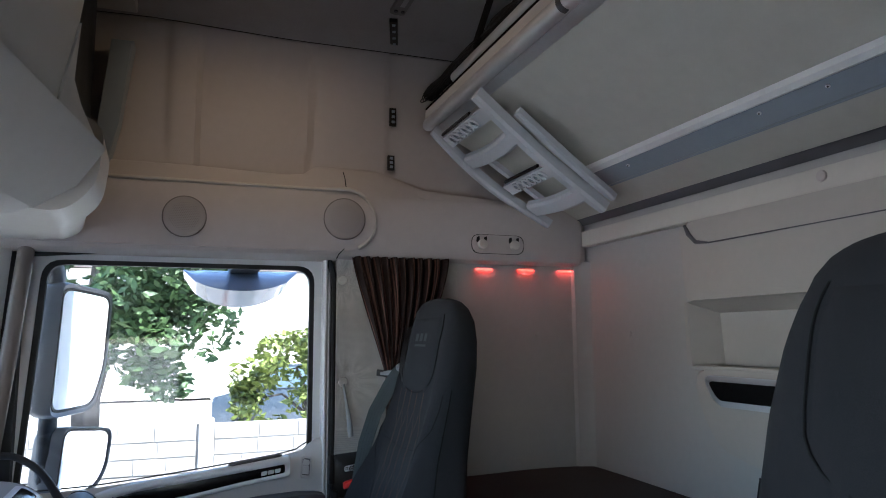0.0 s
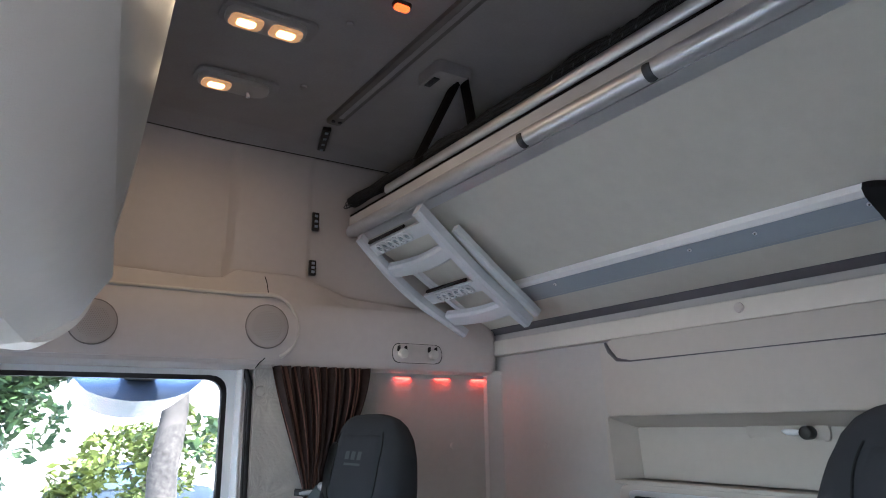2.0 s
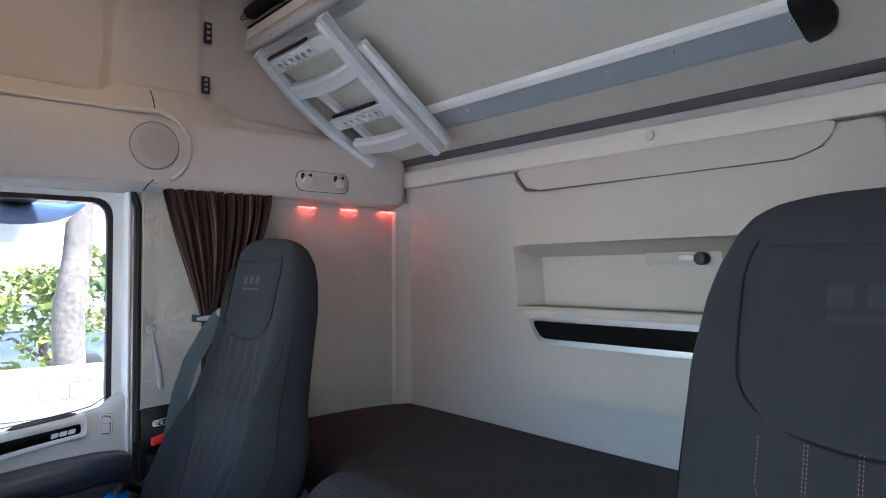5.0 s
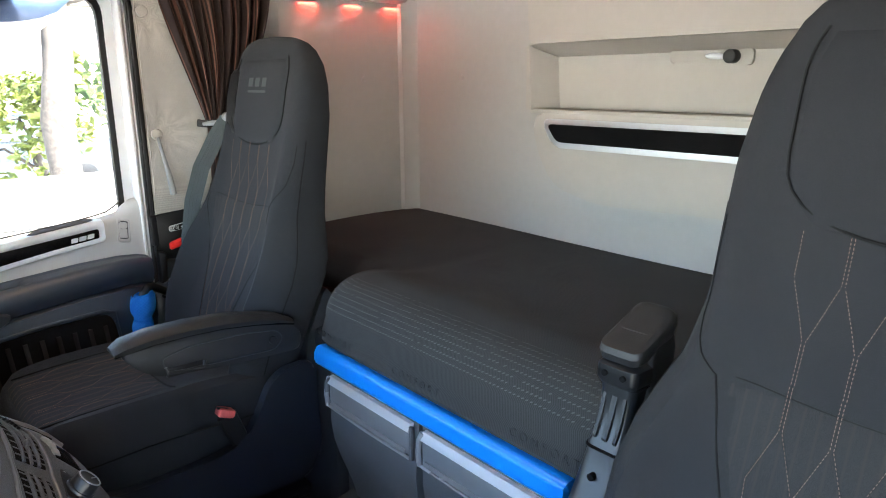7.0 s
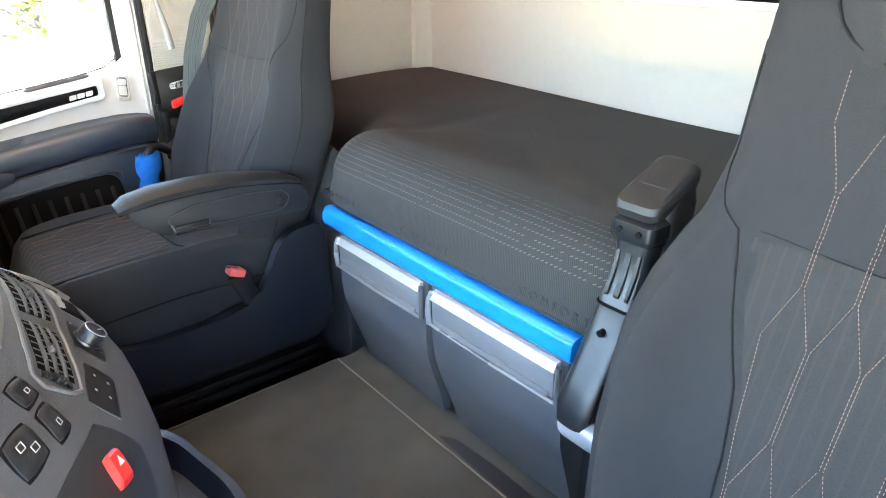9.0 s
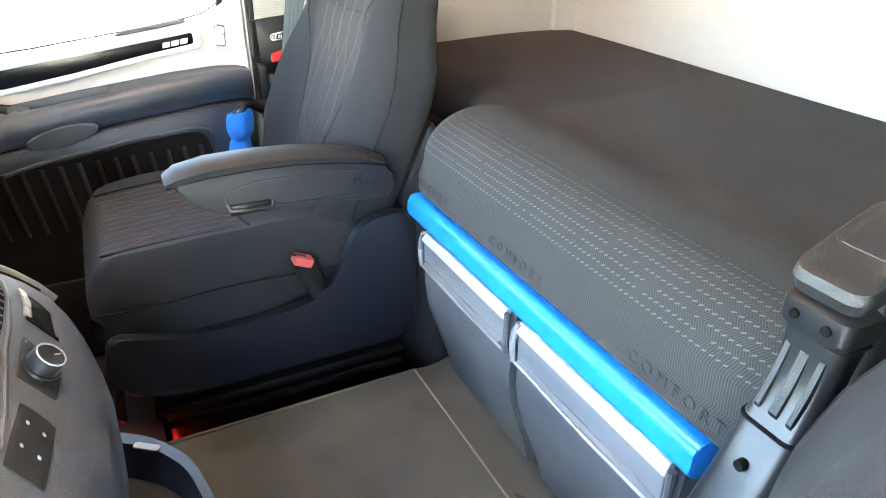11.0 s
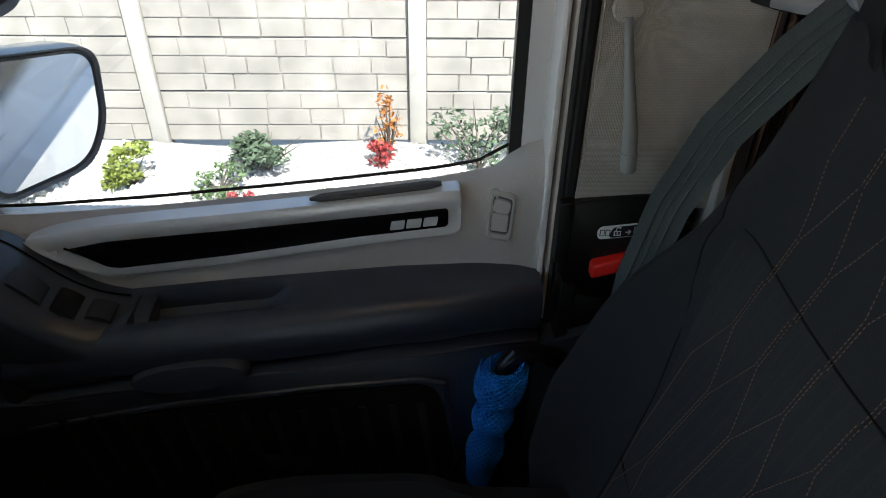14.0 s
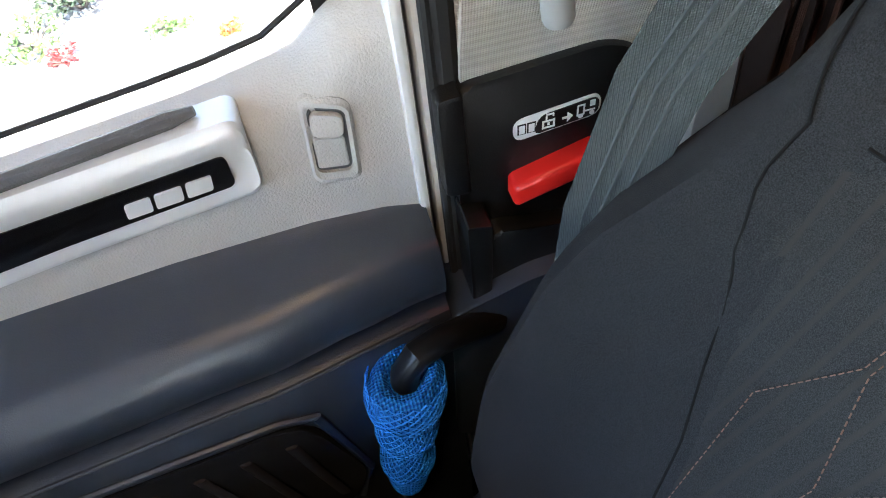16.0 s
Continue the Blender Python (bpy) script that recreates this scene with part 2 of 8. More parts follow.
M["mat_dark"] = material("dark_footwell_carpet", (0.075, 0.066, 0.068), 0.97, spread=0.2, bump=0.7, bump_scale=1200, spec=0.1)
M["sticker_green"] = material("green_sticker_print", (0.50, 0.60, 0.53), 0.6)
M["arm_vinyl"] = material("dark_grey_soft_vinyl", (0.0115, 0.012, 0.0135), 0.48, spec=0.5, spread=0.06, bump=0.3, bump_scale=700)
M["mirror_shell"] = material("grey_mirror_shell", (0.14, 0.145, 0.155), 0.35, spread=0.04, coat=0.2)
# Weak emission put into the reflector for the bulb's light on it.
M["lamp_amber"] = glowing("lit_amber_lamp_reflector", (1.0, 0.52, 0.22), 0.055)
M["letter"] = material("dark_woven_letter", (0.019, 0.019, 0.019), 0.9)
M["dash_mid"] = material("mid_grey_console_plastic", (0.17, 0.168, 0.168), 0.5, spread=0.05, bump=0.35, bump_scale=700)
M["switch_black"] = material("dark_grey_switch_plastic", (0.015, 0.0155, 0.018), 0.42, spread=0.06, bump=0.2, bump_scale=900)
M["pale_key"] = material("pale_grey_key", (0.30, 0.30, 0.30), 0.5)
M["print_pale"] = material("pale_grey_print", (0.42, 0.42, 0.43), 0.7)
M["door_cloth"] = woven("black_door_cloth", (0.0055, 0.0055, 0.006), (0.010, 0.010, 0.011), 900, grid=False)
M["beige_joint"] = material("shaded_beige_joint", (0.20, 0.18, 0.168), 0.8, spread=0.05)
M["beige_mesh"] = material("perforated_beige_plastic", (0.44, 0.398, 0.374), 0.75, spread=0.05, bump=0.9, bump_scale=1400)
M["post_brown"] = material("brown_grey_satin_pillar", (0.20, 0.168, 0.145), 0.36, spread=0.05)
M["hose"] = material("dull_grey_rubber_hose", (0.30, 0.31, 0.305), 0.55, spread=0.06)
M["rail_grey"] = material("dark_grey_roof_rail", (0.17, 0.153, 0.145), 0.5, 0.2, spread=0.06)
M["print_mid"] = material("grey_head_pad_print", (0.068, 0.070, 0.073), 0.9, spec=0.1)
M["net_black"] = woven("black_knotted_net", (0.006, 0.006, 0.007), (0.034, 0.035, 0.038), 330, 0.85, bump=1.0)
M["jet"] = material("jet_black_webbing", (0.004, 0.004, 0.0045), 0.9, spread=0.2, spec=0.12, bump=0.8, bump_scale=350)
M["edge_grey"] = material("dark_violet_grey_edge", (0.10, 0.095, 0.105), 0.55, spread=0.05)
M["handle_recess"] = material("grey_handle_recess", (0.19, 0.20, 0.215), 0.4, spread=0.05)
M["handle_grey"] = material("grey_satin_handle", (0.34, 0.355, 0.38), 0.3, 0.35, spread=0.04)
M["stone"] = material("loose_pale_stone", (0.44, 0.436, 0.424), 0.9, spread=0.45, scale=9)
M["cabinet"] = material("yellowish_beige_cabinet_plastic", (0.44, 0.405, 0.36), 0.5, spread=0.035, bump=0.2, bump_scale=800)
M["seat_stripe"] = woven("brown_striped_seat_cloth", (0.014, 0.0146, 0.016), (0.046, 0.047, 0.050), 800, ribs=262, rib_axis=1, rib_color=(0.066, 0.046, 0.040), grid=False)


# ---- mesh helpers ----
def finish(name, bm, mat, smooth=35):
    me = bpy.data.meshes.new(name)
    bmesh.ops.recalc_face_normals(bm, faces=bm.faces[:])
    bm.to_mesh(me)
    bm.free()
    for m in mat if isinstance(mat, (list, tuple)) else [mat]:
        me.materials.append(M[m])
    if smooth:
        me.polygons.foreach_set("use_smooth", [True] * len(me.polygons))
        me.set_sharp_from_angle(angle=radians(smooth))
    return new(name, me)


def thing(name, at, label, category, group="", kind=""):
    ob = new(name)
    ob.location = at
    ob.empty_display_size = 0.05
    return tagged(ob, label, category, group, kind)


def put(name, bm, mat, parent, label="", smooth=35):
    ob = finish(name, bm, mat, smooth)
    at = Vector(parent.location) if parent.type == "EMPTY" else Vector((0, 0, 0))
    ob.parent = parent
    ob.matrix_parent_inverse = Matrix.Translation(-at)
    return tagged(ob, label)


def structure(name, bm, mat, label, category, smooth=35):
    return tagged(finish(name, bm, mat, smooth), label, category, kind="structure")


def block(bm, lo, hi, r=0.0, segs=2, turn=None):
    """A box from corner to corner, with rounded edges."""
    lo, hi = Vector(lo), Vector(hi)
    res = bmesh.ops.create_cube(bm, size=1.0, matrix=Matrix.LocRotScale((lo + hi) / 2, turn, hi - lo))
    if r:
        edges = list({e for v in res["verts"] for e in v.link_edges})
        bmesh.ops.bevel(bm, geom=edges, offset=r, segments=segs, profile=0.5, affect="EDGES", clamp_overlap=True)
    return bm


def prism(bm, outline, axis, lo, hi, r=0.0, segs=2):
    """An outline of pairs, pushed along an axis from lo to hi. The pairs are the two other axes in order."""
    def at(p, h):
        q = list(p)
        q.insert(axis, h)
        return q
    a = [bm.verts.new(at(p, lo)) for p in outline]
    b = [bm.verts.new(at(p, hi)) for p in outline]
    n = len(a)
    faces = [bm.faces.new(a), bm.faces.new(list(reversed(b)))]
    for k in range(n):
        faces.append(bm.faces.new((a[k], b[k], b[(k + 1) % n], a[(k + 1) % n])))
    if r:
        edges = [e for f in faces[:2] for e in f.edges]
        bmesh.ops.bevel(bm, geom=edges, offset=r, segments=segs, profile=0.5, affect="EDGES", clamp_overlap=True)
    return bm


def rounded(outline, r, segs=5):
    """A closed outline with its corners rounded."""
    out = []
    n = len(outline)
    for k in range(n):
        p, a, b = (Vector(outline[q % n]) for q in (k, k - 1, k + 1))
        da, db = (a - p), (b - p)
        c = min(r, da.length * 0.45, db.length * 0.45)
        s, e = p + da.normalized() * c, p + db.normalized() * c
        for q in range(segs + 1):
            t = q / segs
            out.append(tuple((1 - t) ** 2 * s + 2 * t * (1 - t) * p + t * t * e))
    return out


def sweep(bm, points, r, n=8, ends=True, flat=1.0, side=None):
    """A tube along points; flat squeezes it across the given side."""
    pts = [Vector(p) for p in points]
    rings, ref = [], None
    for k, p in enumerate(pts):
        d = (pts[min(k + 1, len(pts) - 1)] - pts[max(k - 1, 0)]).normalized()
        if side is not None:
            u = Vector(side) - d * d.dot(Vector(side))
        elif ref is None:
            u = d.orthogonal()
        else:
            u = ref - d * d.dot(ref)
        u.normalize()
        ref = u
        w = d.cross(u)
        rr = r[k] if isinstance(r, (list, tuple)) else r
        rings.append([bm.verts.new(p + u * rr * math.cos(2 * math.pi * q / n) + w * rr * flat * math.sin(2 * math.pi * q / n)) for q in range(n)])
    for a, b in zip(rings, rings[1:]):
        for q in range(n):
            bm.faces.new((a[q], a[(q + 1) % n], b[(q + 1) % n], b[q]))
    if ends:
        bm.faces.new(rings[0])
        bm.faces.new(rings[-1])
    return bm


def loft(bm, rings, ends=True):
    made = [[bm.verts.new(p) for p in ring] for ring in rings]
    n = len(made[0])
    for a, b in zip(made, made[1:]):
        for q in range(n):
            bm.faces.new((a[q], a[(q + 1) % n], b[(q + 1) % n], b[q]))
    if ends:
        bm.faces.new(made[0])
        bm.faces.new(made[-1])
    return bm


def sheet(bm, at, nu, nv, thick=None):
    """A grid at(u, v) with u, v from 0 to 1; thick is an offset that gives it a back and rims."""
    g = [[bm.verts.new(at(i / nu, j / nv)) for j in range(nv + 1)] for i in range(nu + 1)]
    for i in range(nu):
        for j in range(nv):
            bm.faces.new((g[i][j], g[i + 1][j], g[i + 1][j + 1], g[i][j + 1]))
    if thick is not None:
        t = Vector(thick)
        h = [[bm.verts.new(v.co + t) for v in row] for row in g]
        for i in range(nu):
            for j in range(nv):
                bm.faces.new((h[i][j + 1], h[i + 1][j + 1], h[i + 1][j], h[i][j]))
        rim = [(i, 0) for i in range(nu)] + [(nu, j) for j in range(nv)] + [(i, nv) for i in range(nu, 0, -1)] + [(0, j) for j in range(nv, 0, -1)]
        for (a, b), (c, d) in zip(rim, rim[1:] + rim[:1]):
            bm.faces.new((g[a][b], g[c][d], h[c][d], h[a][b]))
    return bm


def disc(bm, c, axis, r, depth, n=28, bevel=0.0):
    c = Vector(c)
    turn = {0: Euler((0, radians(90), 0)), 1: Euler((radians(90), 0, 0)), 2: Euler((0, 0, 0))}[axis]
    res = bmesh.ops.create_cone(bm, cap_ends=True, segments=n, radius1=r, radius2=r, depth=depth, matrix=Matrix.LocRotScale(c, turn, None))
    if bevel:
        edges = [e for e in {e for v in res["verts"] for e in v.link_edges} if any(len(f.verts) > 4 for f in e.link_faces)]
        bmesh.ops.bevel(bm, geom=edges, offset=bevel, segments=2, profile=0.5, affect="EDGES")
    return bm


def ease(t):
    t = min(max(t, 0.0), 1.0)
    return t * t * (3 - 2 * t)


def line(table, x):
    """Smooth reading of a table of (x, value)."""
    if x <= table[0][0]:
        return table[0][1]
    for (a, va), (b, vb) in zip(table, table[1:]):
        if x <= b:
            return va + (vb - va) * (x - a) / (b - a)
    return table[-1][1]


BM = bmesh.new


def curve(points, n=6):
    """A smooth line through points."""
    p = [Vector(q) for q in points]
    p = [p[0] * 2 - p[1]] + p + [p[-1] * 2 - p[-2]]
    out = []
    for a, b, c, d in zip(p, p[1:], p[2:], p[3:]):
        for k in range(n):
            t = k / n
            out.append(0.5 * (2 * b + (c - a) * t + (2 * a - 5 * b + 4 * c - d) * t * t + (3 * b - a - 3 * c + d) * t ** 3))
    return out + [p[-2]]


def inside(quad, a0, a1, b0, b1):
    """A smaller quad within a quad, a across and b down."""
    def at(a, b):
        (ya, sa), (yb, sb), (yc, sc), (yd, sd) = quad
        return ((ya * (1 - a) + yb * a) * (1 - b) + (yd * (1 - a) + yc * a) * b, (sa * (1 - a) + sb * a) * (1 - b) + (sd * (1 - a) + sc * a) * b)
    return [at(a0, b0), at(a1, b0), at(a1, b1), at(a0, b1)]


def face_plate(face, quad, out, base=-0.004, n=8, soft=0.3, crown=0.0):
    """A plate with rounded corners and a rolled edge over four (y, s) corners of a curved face."""
    bm = BM()

    def at(i, j, o):
        p, q = 2 * i / n - 1, 2 * j / n - 1
        u, v = p * math.sqrt(1 - soft * q * q / 2), q * math.sqrt(1 - soft * p * p / 2)
        y, c = inside(quad, (u + 1) / 2, 1, (v + 1) / 2, 1)[0]
        return face(y, c, o + crown * (1 - p * p) * (1 - q * q))

    edge = lambda i, j: i in (0, n) or j in (0, n)
    top = [[bm.verts.new(at(i, j, out * 0.6 if edge(i, j) else out)) for j in range(n + 1)] for i in range(n + 1)]
    for i in range(n):
        for j in range(n):
            bm.faces.new((top[i][j], top[i][j + 1], top[i + 1][j + 1], top[i + 1][j]))
    rim = [(i, 0) for i in range(n)] + [(n, j) for j in range(n)] + [(i, n) for i in range(n, 0, -1)] + [(0, j) for j in range(n, 0, -1)]
    low = {k: bm.verts.new(at(k[0], k[1], base)) for k in rim}
    for p, q in zip(rim, rim[1:] + rim[:1]):
        bm.faces.new((top[p[0]][p[1]], top[q[0]][q[1]], low[q], low[p]))
    bmesh.ops.recalc_face_normals(bm, faces=bm.faces)
    return bm


# ---- the cab shell ----
WALL_X, SIDE_Y, UP_Y, ROOF_Z, FLOOR_Z, MAT_Z = 2.0, 2.12, 2.175, 2.42, 0.30, 0.50

structure("floor", block(BM(), (-0.35, -0.05, FLOOR_Z - 0.05), (2.05, 2.2, FLOOR_Z)), "carpet", "black carpeted cab floor around the seats", "floor")

bm = BM()
block(bm, (WALL_X, -0.2, FLOOR_Z), (WALL_X + 0.06, 2.26, 1.362))
block(bm, (WALL_X, -0.2, 1.528), (WALL_X + 0.06, 2.26, 2.5))
block(bm, (WALL_X, 1.548, 1.362), (WALL_X + 0.06, 2.26, 1.528))
block(bm, (WALL_X + 0.05, -0.2, 1.362), (WALL_X + 0.06, 1.548, 1.528))
structure("wall_rear", bm, "lining", "pale grey lined rear wall behind the bunk", "wall")
bm = BM()
block(bm, (1.262, SIDE_Y, FLOOR_Z), (2.0, SIDE_Y + 0.12, 1.80), 0.004)
structure("wall_side_rear", bm, "lining", "pale grey padded side wall at the bunk end", "wall")

# upper side wall: a shallow recess between two raised fields
bm = BM()


def upper_wall(u, v):
    x, z = -0.3 + 2.3 * u, 1.72 + 0.72 * v
    y = UP_Y
    rec = ease((x - 0.672) / 0.02) * (1 - ease((x - (1.02 - 0.05 * max(0, 0.6 - v))) / 0.022)) * (1 - ease((z - 2.27) / 0.16)) 
    y += 0.034 * rec
    y += 0.010 * (1 - ease((x - 0.585) / 0.022)) * ease((z - 1.99) / 0.015)
    y -= 0.006 * ease((1.283 - x) / 0.006)
    y -= 0.05 * max(0.0, (z - 2.30) / 0.14) ** 2
    return (x, y, z)


sheet(bm, upper_wall, 260, 16, (0, 0.09, 0))
structure("wall_side_upper", bm, "beige", "warm grey moulded upper side wall with a shallow recess", "wall")
# Unseen wall that holds back daylight; its opening is sized to let some in.
bm = BM()
block(bm, (-0.35, -0.2, FLOOR_Z), (-0.25, -0.12, 2.5))
block(bm, (0.62, -0.2, FLOOR_Z), (2.0, -0.12, 2.5))
block(bm, (-0.25, -0.2, 1.45), (0.62, -0.12, 2.5))
block(bm, (-0.25, -0.2, FLOOR_Z), (0.62, -0.12, 0.78))
structure("wall_driver_light_block", bm, "beige", "unseen warm grey driver side wall, its opening sized to shape the light", "wall")
bm = BM()
block(bm, (-0.4, -0.2, ROOF_Z), (2.06, 2.3, ROOF_Z + 0.06))
structure("ceiling", bm, "ceiling", "dark grey felt headliner of the cab roof", "ceiling")
bm = BM()
block(bm, (-0.42, -0.2, 1.78), (-0.30, 2.26, 2.5))
block(bm, (-0.30, -0.2, 1.765), (0.06, 2.26, 1.80))
structure("wall_front", bm, "dash_pale", "front bulkhead above and below the windscreen", "wall")

bm = BM()
block(bm, (-0.20, -0.2, FLOOR_Z - 0.05), (-0.12, 2.10, 0.92))
structure("wall_footwell", bm, "carpet", "black carpeted bulkhead of the footwell", "wall")

bm = BM()
block(bm, (0.06, 2.13, FLOOR_Z), (0.205, 2.24, 0.98), 0.004)
block(bm, (-0.14, 2.09, FLOOR_Z), (0.06, 2.14, 0.92), 0.004)
structure("wall_kick_panel", bm, "carpet", "black carpeted kick panel beside the footwell", "wall")

# headliner edge that laps over the upper wall
bm = BM()
lip_z = lambda x: line([(-0.3, 2.375), (0.55, 2.402), (0.95, 2.390), (1.4, 2.392), (2.0, 2.392)], x)
ring = lambda x: [(x, 2.158, lip_z(x)), (x, 2.139, lip_z(x)), (x, 2.134, lip_z(x) + 0.003), (x, 2.125, lip_z(x) + 0.010), (x, 2.095, 2.415), (x, 2.05, ROOF_Z + 0.001), (x, 2.05, ROOF_Z + 0.02), (x, 2.158, ROOF_Z + 0.02)]
loft(bm, [ring(-0.3 + 0.0766 * k) for k in range(31)])
structure("trim", bm, "ceiling", "dark grey headliner edge along the upper wall", "trim")
bm = BM()
sweep(bm, [(-0.3 + 0.0766 * k, 2.140, lip_z(-0.3 + 0.0766 * k) - 0.0005) for k in range(31)], 0.0015, 6)
structure("trim", bm, "seam", "thin dark joint under the headliner edge", "trim")

# raised field right of the recess joint, three black clips
for at, h in (((1.291, 2.163, 2.018), 0.05), ((1.297, 2.163, 2.176), 0.062)):
    c = thing("wall_clip", at, "black plastic slotted clip set into the wall", "clip", "wall clips")
    bm = BM()
    block(bm, Vector(at) - Vector((0.0115, 0.006, h / 2)), Vector(at) + Vector((0.0115, 0.006, h / 2)), 0.002)
    put("plate", bm, "black", c)
    for k in (-1, 0, 1):
        bm = BM()
        q = Vector(at) + Vector((0, -0.007, k * h * 0.29))
        block(bm, q - Vector((0.005, 0.002, 0.004)), q + Vector((0.005, 0.002, 0.004)))
        put("slot", bm, "slate", c)
c = thing("wall_clip", (1.264, 2.04, 2.416), "black plastic slotted clip set into the roof lining", "clip", "wall clips")
bm = BM()
prism(bm, rounded([(1.226, 1.952), (1.251, 1.946), (1.304, 2.124), (1.279, 2.130)], 0.003, 2), 2, 2.408, 2.424, 0.002)
put("plate", bm, "black", c)
for k in range(4):
    bm = BM()
    x, y = 1.245 + 0.0133 * k, 1.970 + 0.0447 * k
    prism(bm, [(x - 0.006, y - 0.006), (x + 0.004, y - 0.008), (x + 0.007, y + 0.006), (x - 0.003, y + 0.008)], 2, 2.4065, 2.41)
    put("slot", bm, "slate", c)

# ---- overhead side panel with loudspeakers ----
panel = thing("speaker_console", (1.1, 2.1, 1.69), "warm grey moulded console over the side window with two loudspeakers", "speaker")
TOP = [(-0.2, 1.955), (0.66, 1.955), (0.99, 1.945), (1.035, 1.978), (1.235, 1.978), (1.31, 1.955), (1.40, 1.925), (1.60, 1.912), (1.99, 1.90)]


def panel_ring(x, proud=0.0):
    top = line(TOP, x)
    ins = 0.03 * ease((x - 1.955) / 0.035)
    return [(x, 2.20, 1.684), (x, 2.112 + ins, 1.684), (x, 2.094 - proud + ins, 1.694), (x, 2.083 - proud + ins, 1.72), (x, 2.078 - proud + ins, 1.77),
            (x, 2.080 - proud + ins, 1.84), (x, 2.085 - proud + ins, 1.878), (x, 2.092 + ins, 1.888), (x, 2.116 + ins, top - 0.034), (x, 2.126 + ins * 0.5, top - 0.012), (x, 2.131 + ins * 0.3, top - 0.003), (x, 2.140 + ins * 0.3, top + 0.001), (x, 2.20, top + 0.002)]


xs = [-0.2 + 0.05 * k for k in range(24)] + [1.0 + 0.0125 * k for k in range(76)] + [1.955, 1.965, 1.975, 1.985, 1.991]
bm = BM()
loft(bm, [panel_ring(x) for x in xs])
put("shell", bm, "beige", panel)
# front field, 12 mm proud, with a round end about the second loudspeaker
SPK = ((0.656, 1.787, 0.057), (1.117, 1.803, 0.062))
bm = BM()
rows = []
for k in range(60):
    x = 0.25 + k * (1.213 - 0.25) / 59
    half = math.sqrt(max(0.0, 0.098 ** 2 - max(0.0, x - 1.117) ** 2))
    lo, hi = 1.803 - half, 1.803 + half
    lo = max(lo, 1.700)
    ring = []
    for q in range(9):
        z = lo + (hi - lo) * q / 8
        face = 2.078 + (0.012 * abs(z - 1.77) / 0.07 if z < 1.77 else 0.0) + max(0.0, z - 1.80) ** 2 * 2.2
        ring.append((x, face - 0.013, z))
    rows.append([(x, 2.12, lo)] + ring + [(x, 2.12, hi)])
loft(bm, rows)
field = put("front_field", bm, "beige", panel, "raised warm grey speaker field with a round end")
# Rim in a paler beige paints in the lit edge of the field.
bm = BM()
rim = [(0.25 + 0.0867 * k, 2.082, 1.896) for k in range(10)] + [(1.117 + 0.098 * math.sin(a), 2.074, 1.803 + 0.098 * math.cos(a)) for a in [radians(8 * k) for k in range(1, 20)]]
sweep(bm, rim, [0.0055] * 10 + [0.0065] * 19, 8)
put("rim", bm, "beige_pale", field)
for x, z, r in SPK:
    bm = BM()
    disc(bm, (x, 2.064, z), 1, r, 0.012, 40, 0.003)
    sp = put("loudspeaker", bm, "beige_mesh", panel, "round perforated loudspeaker cover")
    bm = BM()
    pts = [(x + (r + 0.0015) * math.cos(a), 2.0635, z + (r + 0.0015) * math.sin(a)) for a in [2 * math.pi * k / 48 for k in range(49)]]
    sweep(bm, pts, 0.0018, 6, False)
    put("joint", bm, "beige_joint", sp)
    bm = BM()
    for i in range(-9, 10):
        for j in range(-9, 10):
            px, pz = (i + 0.5 * (j % 2)) * 0.0055, j * 0.0048
            if px * px + pz * pz < (r * 0.72) ** 2:
                bmesh.ops.create_cone(bm, cap_ends=True, segments=5, radius1=0.0011, radius2=0.0011, depth=0.001, matrix=pose(x + px, 2.0576, z + pz, 90))
    put("perforation", bm, "beige_joint", sp)["kind"] = "stuff"
bm = BM()
sweep(bm, [(1.123, 2.1265, 1.966), (1.127, 2.116, 1.944), (1.129, 2.094, 1.892)], 0.0015, 6)
put("joint", bm, "seam", panel)
bm = BM()
sweep(bm, [(1.118, 2.072, 1.712), (1.105, 2.085, 1.697), (1.10, 2.10, 1.684)], 0.0015, 6)
put("joint", bm, "seam", panel)
# switch plate
plate = thing("switch_plate", (1.635, 2.07, 1.745), "oval plastic plate with two rotary knobs", "switch")
bm = BM()
prism(bm, rounded([(1.543, 1.715), (1.732, 1.715), (1.732, 1.777), (1.543, 1.777)], 0.03, 6), 1, 2.074, 2.09, 0.003)
put("plate", bm, "beige", plate)
bm = BM()
pts = rounded([(1.543, 1.715), (1.732, 1.715), (1.732, 1.777), (1.543, 1.777)], 0.03, 6)
sweep(bm, [(p[0], 2.0755, p[1]) for p in pts + pts[:1]], 0.0014, 6, False)
put("joint", bm, "seam", plate)
for x in (1.578, 1.695):
    bm = BM()
    disc(bm, (x, 2.066, 1.744), 1, 0.016, 0.02, 20, 0.004)
    k = put("knob", bm, "beige_pale", plate)
    bm = BM()
    for d in (-0.014, 0.012):
        prism(bm, rounded([(x + d - 0.005, 1.752), (x + d + 0.006, 1.749), (x + d + 0.006, 1.772), (x + d - 0.004, 1.768)], 0.004, 3), 1, 2.071, 2.078)
    put("marking", bm, "black", k)
